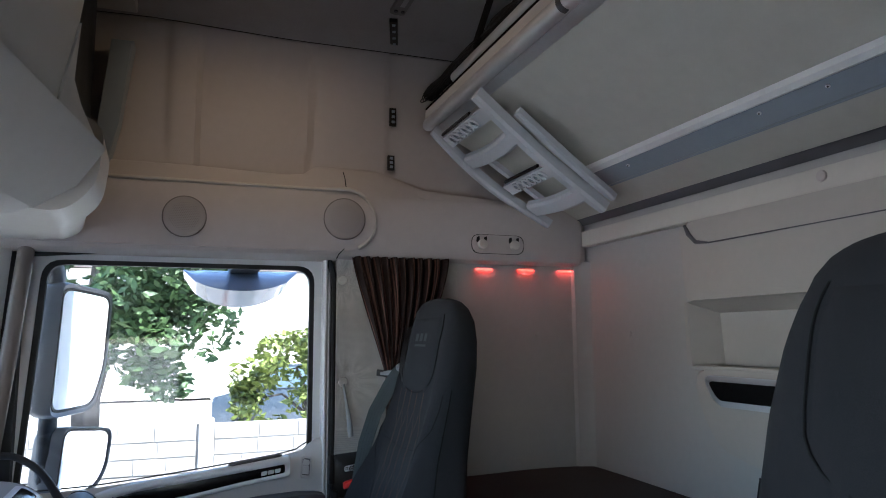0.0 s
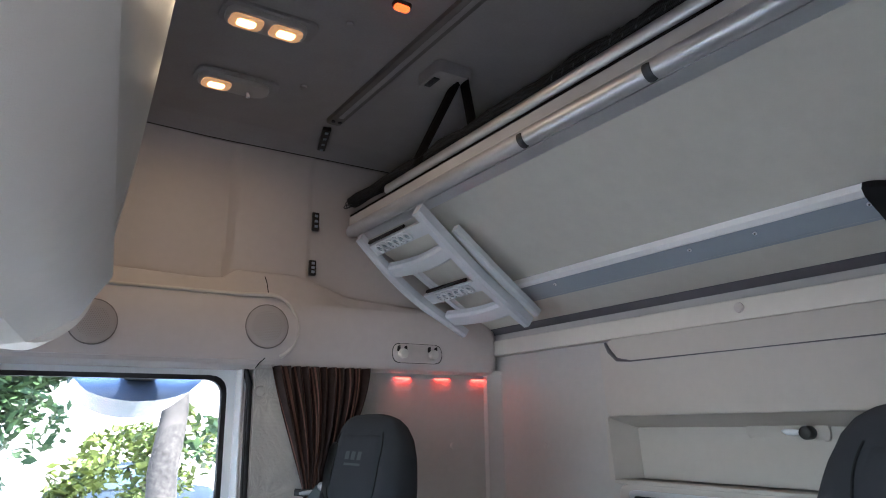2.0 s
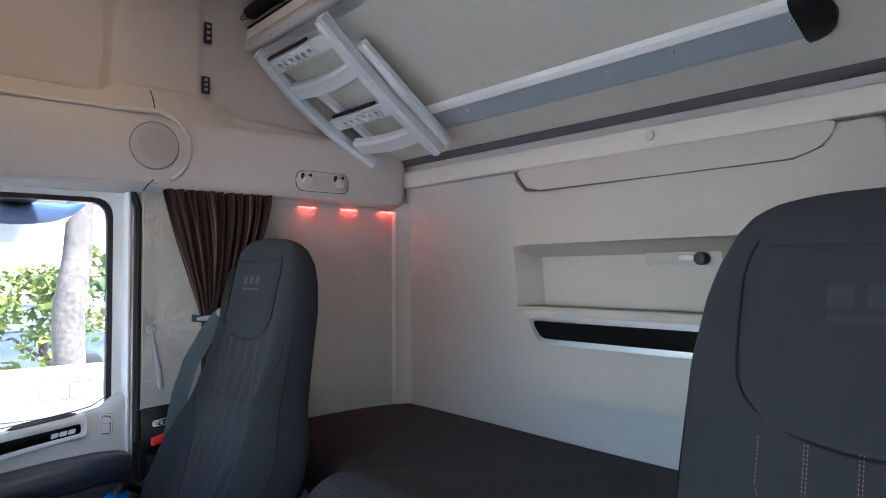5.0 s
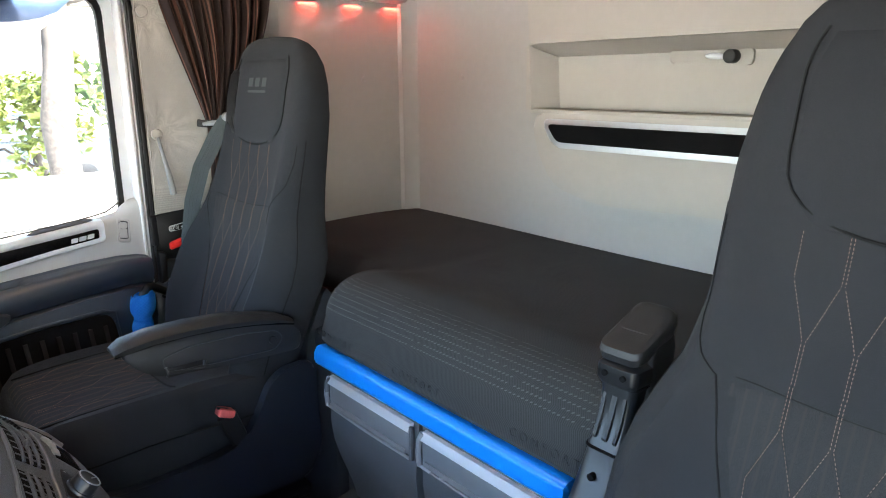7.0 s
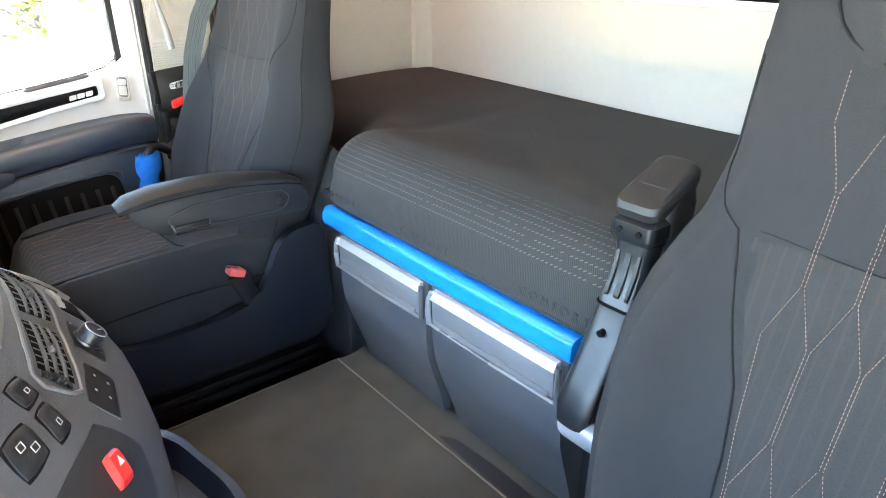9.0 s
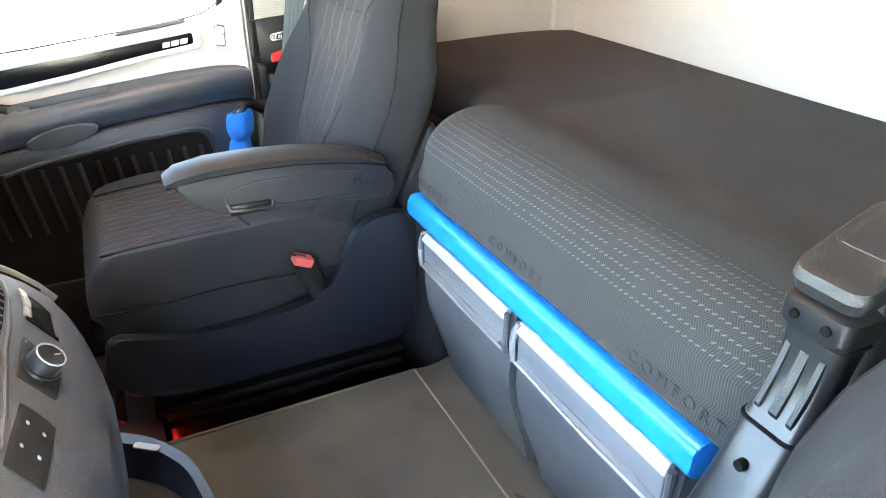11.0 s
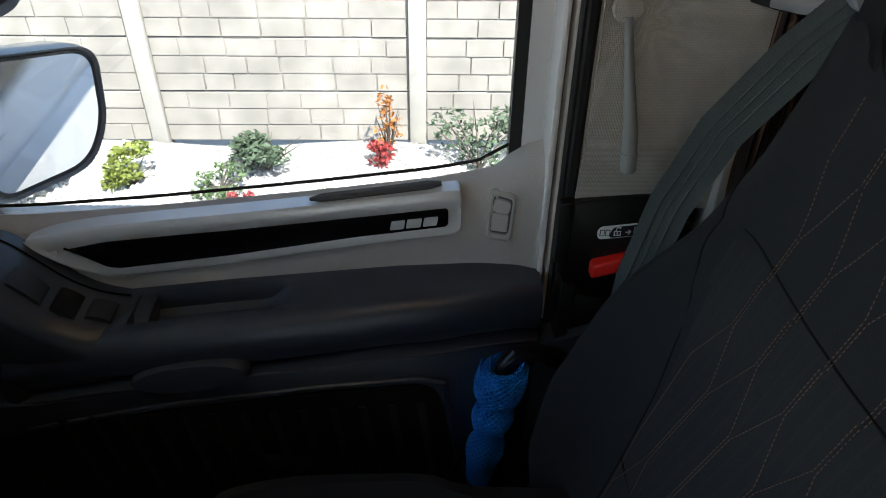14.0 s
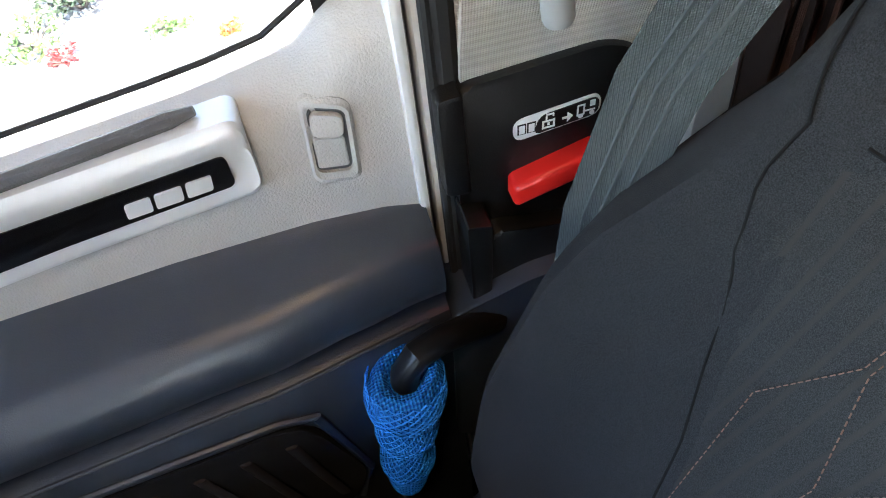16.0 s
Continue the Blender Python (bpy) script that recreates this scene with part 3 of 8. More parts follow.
# red light strips under the panel
for x in (1.606, 1.762, 1.917):
    lamp = thing("led_strip", (x, 2.135, 1.682), "small red glowing light strip under the panel", "lamp", "red light strips")
    bm = BM()
    block(bm, (x - 0.034, 2.128, 1.677), (x + 0.034, 2.142, 1.684), 0.002)
    put("housing", bm, "black", lamp)
    for k in range(5):
        bm = BM()
        block(bm, (x - 0.030 + 0.0135 * k, 2.1285, 1.6725), (x - 0.022 + 0.0135 * k, 2.1375, 1.6775), 0.001)
        put("led", bm, "red_led", lamp)
    glow = new("red_glow", bpy.data.lights.new("red_glow", "AREA"))
    glow.data.shape, glow.data.size, glow.data.size_y = "RECTANGLE", 0.06, 0.008
    glow.data.energy, glow.data.color = 0.012, (1, 0.05, 0.03)
    glow.matrix_world = pose(x, 2.118, 1.670)

# corner post between side and rear wall
bm = BM()
prism(bm, [(1.935, 2.124), (1.945, 2.108), (1.985, 2.104), (1.996, 2.095), (2.004, 2.09), (2.004, 2.124)], 2, 0.95, 1.70)
structure("trim", bm, "lining", "pale grey corner moulding above the mattress", "trim")
for at, n in (((2.0, 1.87, 1.447), 0), ((1.80, 2.12, 1.447), 1)):
    b = thing("wall_button", at, "small pale round button in the wall lining", "button", "wall buttons")
    bm = BM()
    disc(bm, at, n, 0.009, 0.008, 16, 0.002)
    put("cap", bm, "lining", b)

# ---- rear wall cabinet ----
cab = thing("rear_cabinet", (2.0, 1.1, 1.13), "pale moulded wall cabinet with a shelf and dark slot", "cabinet")
bm = BM()
prism(bm, rounded([(0.598, 1.535), (1.549, 1.535), (1.566, 1.742), (0.598, 1.742)], 0.012), 0, 1.96, 2.004, 0.006, 3)
top = put("upper_panel", bm, "cabinet", cab)
bm = BM()
grip = rounded([(0.672, 1.75), (0.70, 1.703), (0.76, 1.684), (1.44, 1.684), (1.49, 1.69), (1.535, 1.75)], 0.03)
prism(bm, grip, 0, 1.954, 1.971, 0.003, 2)
put("grip_field", bm, "cabinet", top)
# Dark bead stands in for shade under the grip curve, thickest at one corner.
bm = BM()
sweep(bm, [(1.955, 1.535, 1.741), (1.953, 1.518, 1.715), (1.952, 1.49, 1.690), (1.953, 1.44, 1.6825), (1.954, 1.1, 1.6822), (1.954, 0.76, 1.6825), (1.955, 0.70, 1.702)], [0.004, 0.0065, 0.0055, 0.0022, 0.0015, 0.0015, 0.001], 8)
put("grip_shade_line", bm, "edge_grey", top)
# Darker beige strip stands in for the soft shade of the panel step.
bm = BM()
block(bm, (1.966, 0.5805, 1.54), (2.002, 0.5975, 1.742), 0.002)
put("panel_joint", bm, "beige_joint", top)
bm = BM()
prism(bm, rounded([(0.0, 1.535), (0.580, 1.535), (0.580, 1.742), (0.0, 1.742)], 0.012), 0, 1.96, 2.004, 0.006, 3)
put("second_panel", bm, "cabinet", cab)
# shelf recess: floor, cheek, ceiling and back, set into the wall
bm = BM()
block(bm, (2.040, 0.0, 1.36), (2.048, 1.545, 1.527))
block(bm, (1.962, 0.0, 1.350), (2.048, 1.545, 1.362), 0.005)
loft(bm, [[(1.958, 1.556, z), (1.958, y0, z), (2.044, y0 - 0.035, z), (2.044, 1.556, z)] for z, y0 in ((1.36, 1.535), (1.53, 1.548))])
prism(bm, [(1.96, 1.533), (2.044, 1.533), (2.044, 1.500), (1.975, 1.524)], 1, 0.0, 1.548, 0.002)
put("shelf", bm, "cabinet", cab)
bm = BM()
low = rounded([(0.0, 1.352), (1.535, 1.352), (1.512, 1.25), (1.45, 1.155), (1.30, 1.122), (0.95, 1.135), (0.0, 1.15)], 0.05)
prism(bm, low, 0, 1.958, 2.004, 0.009, 3)
put("lower_panel", bm, "cabinet", cab)
win = rounded([(0.0, 1.262), (1.445, 1.262), (1.492, 1.338), (0.0, 1.338)], 0.030, 6)
bm = BM()
prism(bm, win, 0, 1.948, 1.96, 0.005, 2)
w = put("slot_frame", bm, "alu", cab, "bright satin metal frame of the slot window")
# Black plate laid on the frame in place of the open slot's inner shade.
bm = BM()
prism(bm, rounded([(0.0, 1.277), (1.432, 1.277), (1.468, 1.324), (0.0, 1.324)], 0.020, 6), 0, 1.946, 1.952)
put("slot_shade_plate", bm, "jet", w, "flat black plate for the shade inside the slot")
light = thing("reading_lamp", (1.985, 1.0, 1.49), "small chrome reading light in an oval plate", "lamp")
bm = BM()
prism(bm, rounded([(0.955, 1.468), (1.16, 1.474), (1.16, 1.511), (0.955, 1.508)], 0.014, 5), 0, 2.033, 2.046, 0.004)
put("plate", bm, "cabinet", light)
bm = BM()
sweep(bm, [(2.030, 1.063, 1.491), (2.018, 1.046, 1.490), (2.016, 1.028, 1.489), (2.020, 1.013, 1.488)], [0.004, 0.0075, 0.0075, 0.005], 10)
put("stem", bm, "white", light)
bm = BM()
disc(bm, (2.020, 0.998, 1.488), 0, 0.0155, 0.030, 20, 0.005)
put("head", bm, "black", light)
# rear rail under the upper bunk
bm = BM()
block(bm, (1.966, -0.1, 1.752), (2.004, 2.10, 1.806), 0.006)
rail = tagged(finish("trim", bm, "beige_pale"), "pale rail along the rear wall under the upper bunk", "trim", kind="structure")
b = thing("rail_button", (1.964, 1.095, 1.784), "round plastic button in the pale rail", "button")
bm = BM()
disc(bm, (1.964, 1.095, 1.784), 0, 0.013, 0.008, 20, 0.003)
put("cap", bm, "beige", b)

# ---- upper bunk, folded half up ----
bunk = thing("upper_bunk", (1.7, 1.05, 1.95), "upper bunk with a grey board and an aluminium tube edge", "bunk bed")
SL = math.atan2(2.145 - 1.831, 1.975 - 1.41)


def on_bunk(s, y, out=0.0):
    """A place on the bunk's underside: s metres from the tube towards the wall."""
    return (1.41 + s * math.cos(SL) - out * math.sin(SL), y, 2.145 - s * math.sin(SL) - out * math.cos(SL))


bm = BM()
loft(bm, [[on_bunk(s, y, o) for s, o in ((0.02, -0.045), (0.02, 0.0), (0.635, 0.0), (0.645, -0.006), (0.645, -0.045))] for y in (-0.1, 2.10)])
put("board", bm, "bunk", bunk)
bm = BM()
loft(bm, [[on_bunk(s, y, o) for s, o in ((0.05, -0.046), (0.64, -0.046), (0.64, -0.12), (0.07, -0.12))] for y in (-0.1, 2.08)])
put("bunk_mattress", bm, "black", bunk, "dark mattress on the upper bunk")
bm = BM()
loft(bm, [[on_bunk(s, y, o) for s, o in ((0.616, 0.002), (0.650, 0.002), (0.650, -0.02), (0.616, -0.02))] for y in (-0.1, 2.10)])
put("edge_strip", bm, "edge_grey", bunk)
# tube with an outer lip
bm = BM()
n = 20
prof = [(0.022 * math.cos(a), 0.022 * math.sin(a)) for a in [2 * math.pi * k / n for k in range(n)]]
rings = []
for y, sc in ((2.135, 0.55), (2.132, 0.85), (2.12, 1.0), (-0.1, 1.0)):
    rings.append([(1.412 + p * sc, y, 2.148 + q * sc) for p, q in prof])
loft(bm, rings)
put("tube", bm, "alu", bunk, "round aluminium edge tube")
bm = BM()
loft(bm, [[(1.424, y, 2.128), (1.454, y, 2.1165), (1.457, y, 2.123), (1.43, y, 2.14)] for y in (-0.1, 2.11)])
put("lip", bm, "alu", bunk)
bm = BM()
loft(bm, [[(1.394, y, 2.160), (1.425, y, 2.166), (1.425, y, 2.196), (1.396, y, 2.192)] for y in (-0.1, 2.11)])
put("channel", bm, "lamp_body", bunk)
bm = BM()
sweep(bm, [(1.3955, 2.10, 2.1945), (1.3955, 1.0, 2.1945), (1.3955, -0.1, 2.1945)], 0.0035, 6)
put("channel_gap", bm, "jet", bunk)
for y in (1.211, 0.844, 0.30):
    bm = BM()
    pts = [(1.412 + 0.0225 * math.cos(a), y, 2.148 + 0.0225 * math.sin(a)) for a in [radians(170 + 9 * k) for k in range(12)]]
    sweep(bm, pts, 0.010, 6, True, 0.25, (0, 1, 0))
    put("clip", bm, "charcoal", bunk)
bm = BM()
sweep(bm, [(1.405, 1.865, 2.213), (1.405, 1.85, 2.214), (1.405, 1.0, 2.216), (1.405, -0.1, 2.218)], [0.009, 0.0175, 0.0175, 0.0175], 14)
put("upper_bar", bm, "alu", bunk)
# rolled safety net along the edge
net = thing("safety_net", (1.42, 1.1, 2.24), "rolled black safety net along the upper bunk", "net")
bm = BM()
rings = []
for k in range(60):
    y = 2.12 - k * 2.2 / 59
    w = 0.0215 + 0.0016 * math.sin(k * 1.3) + 0.001 * math.sin(k * 3.1)
    rings.append([(1.414 + w * 1.1 * math.cos(a), y, 2.250 + 0.003 * math.sin(k * 0.9) + w * 0.85 * math.sin(a)) for a in [2 * math.pi * q / 10 for q in range(10)]])
loft(bm, rings)
put("roll", bm, "net_black", net)
bm = BM()
for k in range(34):
    y = 1.10 - k * 0.034
    sweep(bm, [(1.394, y, 2.236), (1.394, y - 0.012, 2.257), (1.408, y - 0.02, 2.2685)], 0.0014, 5)
put("lacing", bm, "charcoal", net)["kind"] = "stuff"
bm = BM()
for k in range(7):
    x, z = 1.394 + 0.007 * (k % 3) + 0.002 * k, 2.236 + 0.0048 * k
    sweep(bm, curve([(x + 0.006, 2.10, z), (x - 0.003, 2.132, z + 0.003), (x - 0.005, 2.142, z - 0.002), (x - 0.001, 2.134, z - 0.007), (x + 0.006, 2.105, z - 0.006)], 3), 0.0017, 5)
put("end_cord", bm, "charcoal", net)
# strap mount and straps
mount = thing("strap_mount", (1.365, 1.47, 2.40), "pale plastic ceiling mount holding two black bunk straps", "mount")
bm = BM()
prism(bm, rounded([(1.31, 1.415), (1.42, 1.415), (1.42, 1.545), (1.335, 1.545), (1.31, 1.52)], 0.02), 2, 2.385, 2.425, 0.006)
put("housing", bm, "ceiling", mount)
bm = BM()
block(bm, (1.317, 1.45, 2.381), (1.335, 1.50, 2.388), 0.002)
put("slot", bm, "charcoal", mount)
for a, b in (((1.385, 1.445, 2.39), (1.395, 1.68, 2.235)), ((1.40, 1.435, 2.39), (1.425, 1.435, 2.26))):
    bm = BM()
    sweep(bm, [a, b], 0.022, 8, True, 0.14, (0, 1, 0.4))
    put("strap", bm, "jet", mount)
# slate strip on the board
strip = thing("bunk_rail", on_bunk(0.5, 1.15), "slate grey rail on the bunk board with black end cap", "rail")
bm = BM()
loft(bm, [[on_bunk(s, y, o) for s, o in ((0.415, 0.0), (0.420, 0.014), (0.432, 0.018), (0.442, 0.010), (0.505, 0.010), (0.512, 0.004), (0.519, 0.004), (0.523, 0.0))] for y in (0.684, 1.74)])
put("profile", bm, "slate", strip)
bm = BM()
loft(bm, [[on_bunk(s, y, o) for s, o in ((0.4135, 0.002), (0.4175, 0.0170), (0.4310, 0.0215), (0.4370, 0.0175))] for y in (0.6845, 1.739)])
put("bright_edge", bm, "silver", strip)
bm = BM()
half = [(0.468 + 0.054 * math.cos(a), 0.684 - 0.062 * math.sin(a)) for a in [math.pi * k / 16 for k in range(17)]]
loft(bm, [[on_bunk(s, y, 0.0) for s, y in half], [on_bunk(s, y, 0.016) for s, y in half], [on_bunk(0.468 + (s - 0.468) * 0.7, 0.684 + (y - 0.684) * 0.7, 0.024) for s, y in half]])
put("end_cap", bm, "black", strip)
for y in (1.575, 1.102, 0.932, 0.694):
    bm = BM()
    p = Vector(on_bunk(0.462, y, 0.011))
    bmesh.ops.create_cone(bm, cap_ends=True, segments=10, radius1=0.005, radius2=0.004, depth=0.004, matrix=Matrix.Translation(p) @ Matrix.Rotation(SL, 4, "Y"))
    sc = put("screw", bm, "silver", strip)
    bm = BM()
    bmesh.ops.create_cone(bm, cap_ends=True, segments=6, radius1=0.002, radius2=0.002, depth=0.002, matrix=Matrix.Translation(Vector(on_bunk(0.462, y, 0.0135))) @ Matrix.Rotation(SL, 4, "Y"))
    put("recess", bm, "black", sc)
# folding ladder
ladder = thing("bunk_ladder", (1.6, 1.85, 1.95), "pale grey plastic folding ladder hooked to the upper bunk", "ladder")
LS = math.atan2(2.10 - 1.827, 1.823 - 1.39)


def on_ladder(s, y, out=0.0):
    return (1.39 + s * math.cos(LS) - out * math.sin(LS), y, 2.10 - s * math.sin(LS) - out * math.cos(LS))


def rail_bar(y0, y1, s0, s1, bow, w, t, lift=0.0):
    rings = []
    for k in range(15):
        f = k / 14
        s = s0 + (s1 - s0) * f
        y = y0 + (y1 - y0) * f + bow * math.sin(math.pi * f)
        o = 0.012 * math.sin(math.pi * f) + lift
        ww = w * (0.78 + 0.22 * math.sin(math.pi * min(1, f * 3) / 2 if f < 0.33 else math.pi / 2)) * (1 if f < 0.9 else 1 - (f - 0.9) * 3)
        rings.append([on_ladder(s, y + ww * 0.5 * a, o + t * 0.5 * b) for a, b in ((-1, -1), (-1, 0.5), (-0.6, 1), (0.6, 1), (1, 0.5), (1, -1))])
    return rings


for y0, y1, s0, s1, bow, w, t, lift in ((2.02, 2.07, 0.0, 0.52, 0.03, 0.034, 0.03, 0.0), (1.655, 1.725, 0.0, 0.52, 0.0, 0.042, 0.034, 0.006), (1.64, 1.69, 0.12, 0.515, -0.012, 0.03, 0.022, -0.02)):
    bm = BM()
    loft(bm, rail_bar(y0, y1, s0, s1, bow, w, t, lift))
    put("ladder_rail", bm, "ladder", ladder)
for s, wd in ((0.165, 0.055), (0.435, 0.06)):
    bm = BM()
    rings = []
    for k in range(9):
        y = 1.70 + k * 0.345 / 8
        b = 0.014 * math.sin(math.pi * k / 8)
        rings.append([on_ladder(s + a * wd / 2 + b, y, o) for a, o in ((-1, -0.012), (-1, 0.006), (-0.7, 0.014), (0.7, 0.014), (1, 0.006), (1, -0.012))])
    loft(bm, rings)
    put("tread", bm, "ladder", ladder)
for s in (0.065, 0.325):
    bm = BM()
    rings = []
    for k in range(9):
        y = 1.70 + k * 0.345 / 8
        rings.append([on_ladder(s + a, y, o) for a, o in ((-0.022, -0.008), (-0.022, 0.004), (0.022, 0.004), (0.022, -0.008))])
    loft(bm, rings)
    r = put("ribbed_rung", bm, "ladder", ladder)
    for k in range(6):
        bm = BM()
        y = 1.80 + 0.034 * k
        pts = [on_ladder(s + 0.016 * math.cos(a), y + 0.0145 * math.sin(a), 0.008) for a in [2 * math.pi * q / 12 for q in range(13)]]
        sweep(bm, pts, 0.0042, 6, False)
        put("ring", bm, "ladder", r)
        bm = BM()
        disc(bm, on_ladder(s, y, 0.0048), 2, 0.011, 0.003, 12)
        put("ring_hollow", bm, "slate", r)
    bm = BM()
    loft(bm, [[on_ladder(s - 0.034, y, o) for o in (-0.01, 0.0)] + [on_ladder(s - 0.027, y, o) for o in (0.0, -0.01)] for y in (1.79, 2.02)])
    put("anti_slip_strip", bm, "black", r)
for y in (1.99, 1.735):
    bm = BM()
    loft(bm, [[on_ladder(s, y + d, o) for d, o in ((-0.012, -0.028), (-0.012, -0.012), (0.012, -0.012), (0.012, -0.028))] for s in (0.19, 0.45)])
    put("inner_rail", bm, "ladder", ladder)

# ---- roof fittings ----
bm = BM()
loft(bm, [[(1.212, y, 2.421), (1.213, y, 2.408), (1.224, y, 2.405), (1.246, y, 2.405), (1.257, y, 2.408), (1.258, y, 2.421)] for y in (0.1, 1.895)])
cr = thing("roof_rail", (1.235, 1.0, 2.41), "grey metal rail screwed along the roof lining", "rail")
put("profile", bm, "rail_grey", cr)
bm = BM()
block(bm, (1.228, 0.1, 2.4035), (1.242, 1.84, 2.4065))
put("groove", bm, "ceiling", cr)
for x in (1.224, 1.245):
    bm = BM()
    disc(bm, (x, 1.87, 2.404), 2, 0.006, 0.004, 10)
    put("screw", bm, "charcoal", cr)
for x0, y0, lit in ((0.835, 1.475, (0.0, 0.092)), (0.857, 1.80, (0.0,))):
    lamp = thing("roof_lamp", (x0 + 0.045, y0, 2.41), "warm lit oblong reading lamp in the roof lining", "lamp", "roof lamps")
    bm = BM()
    prism(bm, rounded([(x0 - 0.055, y0 - 0.045), (x0 + 0.165, y0 - 0.045), (x0 + 0.165, y0 + 0.05), (x0 - 0.055, y0 + 0.05)], 0.03), 2, 2.412, 2.424, 0.004)
    put("bezel", bm, "ceiling", lamp)
    bm = BM()
    prism(bm, rounded([(x0 - 0.045, y0 - 0.034), (x0 + 0.14, y0 - 0.034), (x0 + 0.14, y0 + 0.034), (x0 - 0.045, y0 + 0.034)], 0.028), 2, 2.398, 2.416, 0.005)
    put("body", bm, "lamp_body", lamp)
    for dx in lit:
        bm = BM()
        prism(bm, rounded([(x0 + dx - 0.036, y0 - 0.026), (x0 + dx + 0.038, y0 - 0.026), (x0 + dx + 0.038, y0 + 0.026), (x0 + dx - 0.036, y0 + 0.026)], 0.016), 2, 2.393, 2.40, 0.003)
        lens = put("lens_rim", bm, "lamp_amber", lamp)
        bm = BM()
        prism(bm, rounded([(x0 + dx - 0.020, y0 - 0.014), (x0 + dx + 0.022, y0 - 0.014), (x0 + dx + 0.022, y0 + 0.014), (x0 + dx - 0.020, y0 + 0.014)], 0.01), 2, 2.3905, 2.394, 0.001)
        put("lens", bm, "warm_lamp", lens, "glowing warm lamp lens")
        g = new("lamp_glow", bpy.data.lights.new("lamp_glow", "AREA"))
        g.data.size, g.data.energy, g.data.color = 0.04, 0.10, (1.0, 0.72, 0.42)
        g.matrix_world = pose(x0 + dx, y0, 2.388)
    if len(lit) == 1:
        bm = BM()
        sweep(bm, [(x0 + 0.088, y0 + 0.012, 2.40), (x0 + 0.09, y0 + 0.012, 2.385)], [0.004, 0.006], 8)
        put("switch", bm, "white", lamp)
for x, y in ((1.075, 1.735), (1.05, 1.39)):
    b = thing("roof_button", (x, y, 2.418), "small round trim button in the roof lining", "button", "roof buttons")
    bm = BM()
    disc(bm, (x, y, 2.417), 2, 0.009, 0.008, 12, 0.002)
    put("cap", bm, "ceiling", b)
lamp = thing("night_lamp", (1.115, 1.262, 2.41), "small orange-red glowing lamp in the roof lining", "lamp")
bm = BM()
prism(bm, rounded([(1.094, 1.250), (1.136, 1.250), (1.136, 1.274), (1.094, 1.274)], 0.006), 2, 2.412, 2.42, 0.002)
put("rim", bm, "charcoal", lamp)
bm = BM()
prism(bm, rounded([(1.098, 1.253), (1.132, 1.253), (1.132, 1.271), (1.098, 1.271)], 0.004), 2, 2.405, 2.413, 0.002)
put("lens", bm, "amber_led", lamp)

# ---- overhead front cabinet ----
over = thing("overhead_cabinet", (0.3, 0.6, 1.6), "pale moulded overhead cabinet above the windscreen with rounded underside", "cabinet")
OVER = [(0.668, 2.415), (0.652, 2.28), (0.630, 2.15), (0.612, 2.03), (0.598, 1.90), (0.586, 1.80), (0.568, 1.705), (0.534, 1.650), (0.484, 1.617), (0.42, 1.606), (0.20, 1.625), (-0.29, 1.70), (-0.29, 2.415)]


def over_ring(y, grow=1.0, drop=1.0):
    back = 0.135 * min(1.0, max(0.0, 1.06 - y))
    return [(x - back * ease((x + 0.29) / 0.6) if x < 0.45 else (x - back) * grow, y, 2.415 + (z - 2.415) * drop) for x, z in OVER]


bm = BM()
loft(bm, [over_ring(y) for y in (-0.1, 0.1, 0.3, 0.5, 0.7, 0.83)] + [over_ring(0.845, 0.993, 0.998), over_ring(0.855, 0.97, 0.99)])
put("body", bm, "beige_pale", over)
bm = BM()
rings = []
for y, top in ((0.84, 1.80), (0.88, 1.755), (0.92, 1.728), (0.98, 1.708), (1.03, 1.694), (1.055, 1.684), (1.072, 1.668), (1.078, 1.65)):
    shrink = ease((y - 1.03) / 0.05) * 0.03
    face = [(p[0] - shrink, p[1], p[2]) for p in over_ring(y)]
    low = [(x, yy, min(z, top)) for x, yy, z in face[:11]]
    keep_x = next(x for x, yy, z in face if z <= top)
    rings.append([(min(x, keep_x), yy, z) for x, yy, z in low] + [(0.20, y, top)])
loft(bm, rings)
put("end_lip", bm, "beige_pale", over)
bm = BM()
loft(bm, [[(q[0] + 0.003, q[1], q[2] - 0.001) for q in over_ring(y)[6:9]] + [(q[0] - 0.02, q[1], q[2] + 0.02) for q in over_ring(y)[8:5:-1]] for y in (-0.1, 0.3, 0.7, 1.03)])
put("lower_lip", bm, "beige_pale", over)
far_shelf = thing("overhead_shelf", (0.2, 1.5, 1.75), "pale overhead shelf with black put in for the shade of its open compartment", "shelf")
bm = BM()
sill = lambda d: rounded([(-0.29, 1.70), (0.36 + d, 1.62 + 0.6 * (0.15 - d)), (0.40 + d, 1.66 + 0.5 * (0.15 - d)), (0.41 + d, 1.75 + 0.6 * (0.15 - d)), (0.30 + d, 1.80), (-0.29, 1.80)], 0.03)
loft(bm, [[(a, y, b) for a, b in sill(d)] for y, d in ((1.08, 0.15), (1.25, 0.14), (1.5, 0.09), (1.8, 0.04), (2.075, 0.0))])
put("bottom", bm, "beige_pale", far_shelf)
bm = BM()
prism(bm, [(-0.29, 2.402), (0.50, 2.402), (0.505, 2.415), (-0.29, 2.415)], 1, 1.6, 2.13, 0.002)
put("top", bm, "beige_pale", far_shelf)
# Solid black block fills the open compartment in place of its inner shade.
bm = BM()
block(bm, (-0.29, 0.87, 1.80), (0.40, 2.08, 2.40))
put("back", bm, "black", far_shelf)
bm = BM()
prism(bm, [(0.40, 1.90), (0.44, 1.90), (0.47, 2.05), (0.50, 2.30), (0.44, 2.30)], 1, 2.09, 2.165, 0.006)
put("lip", bm, "slate", far_shelf)

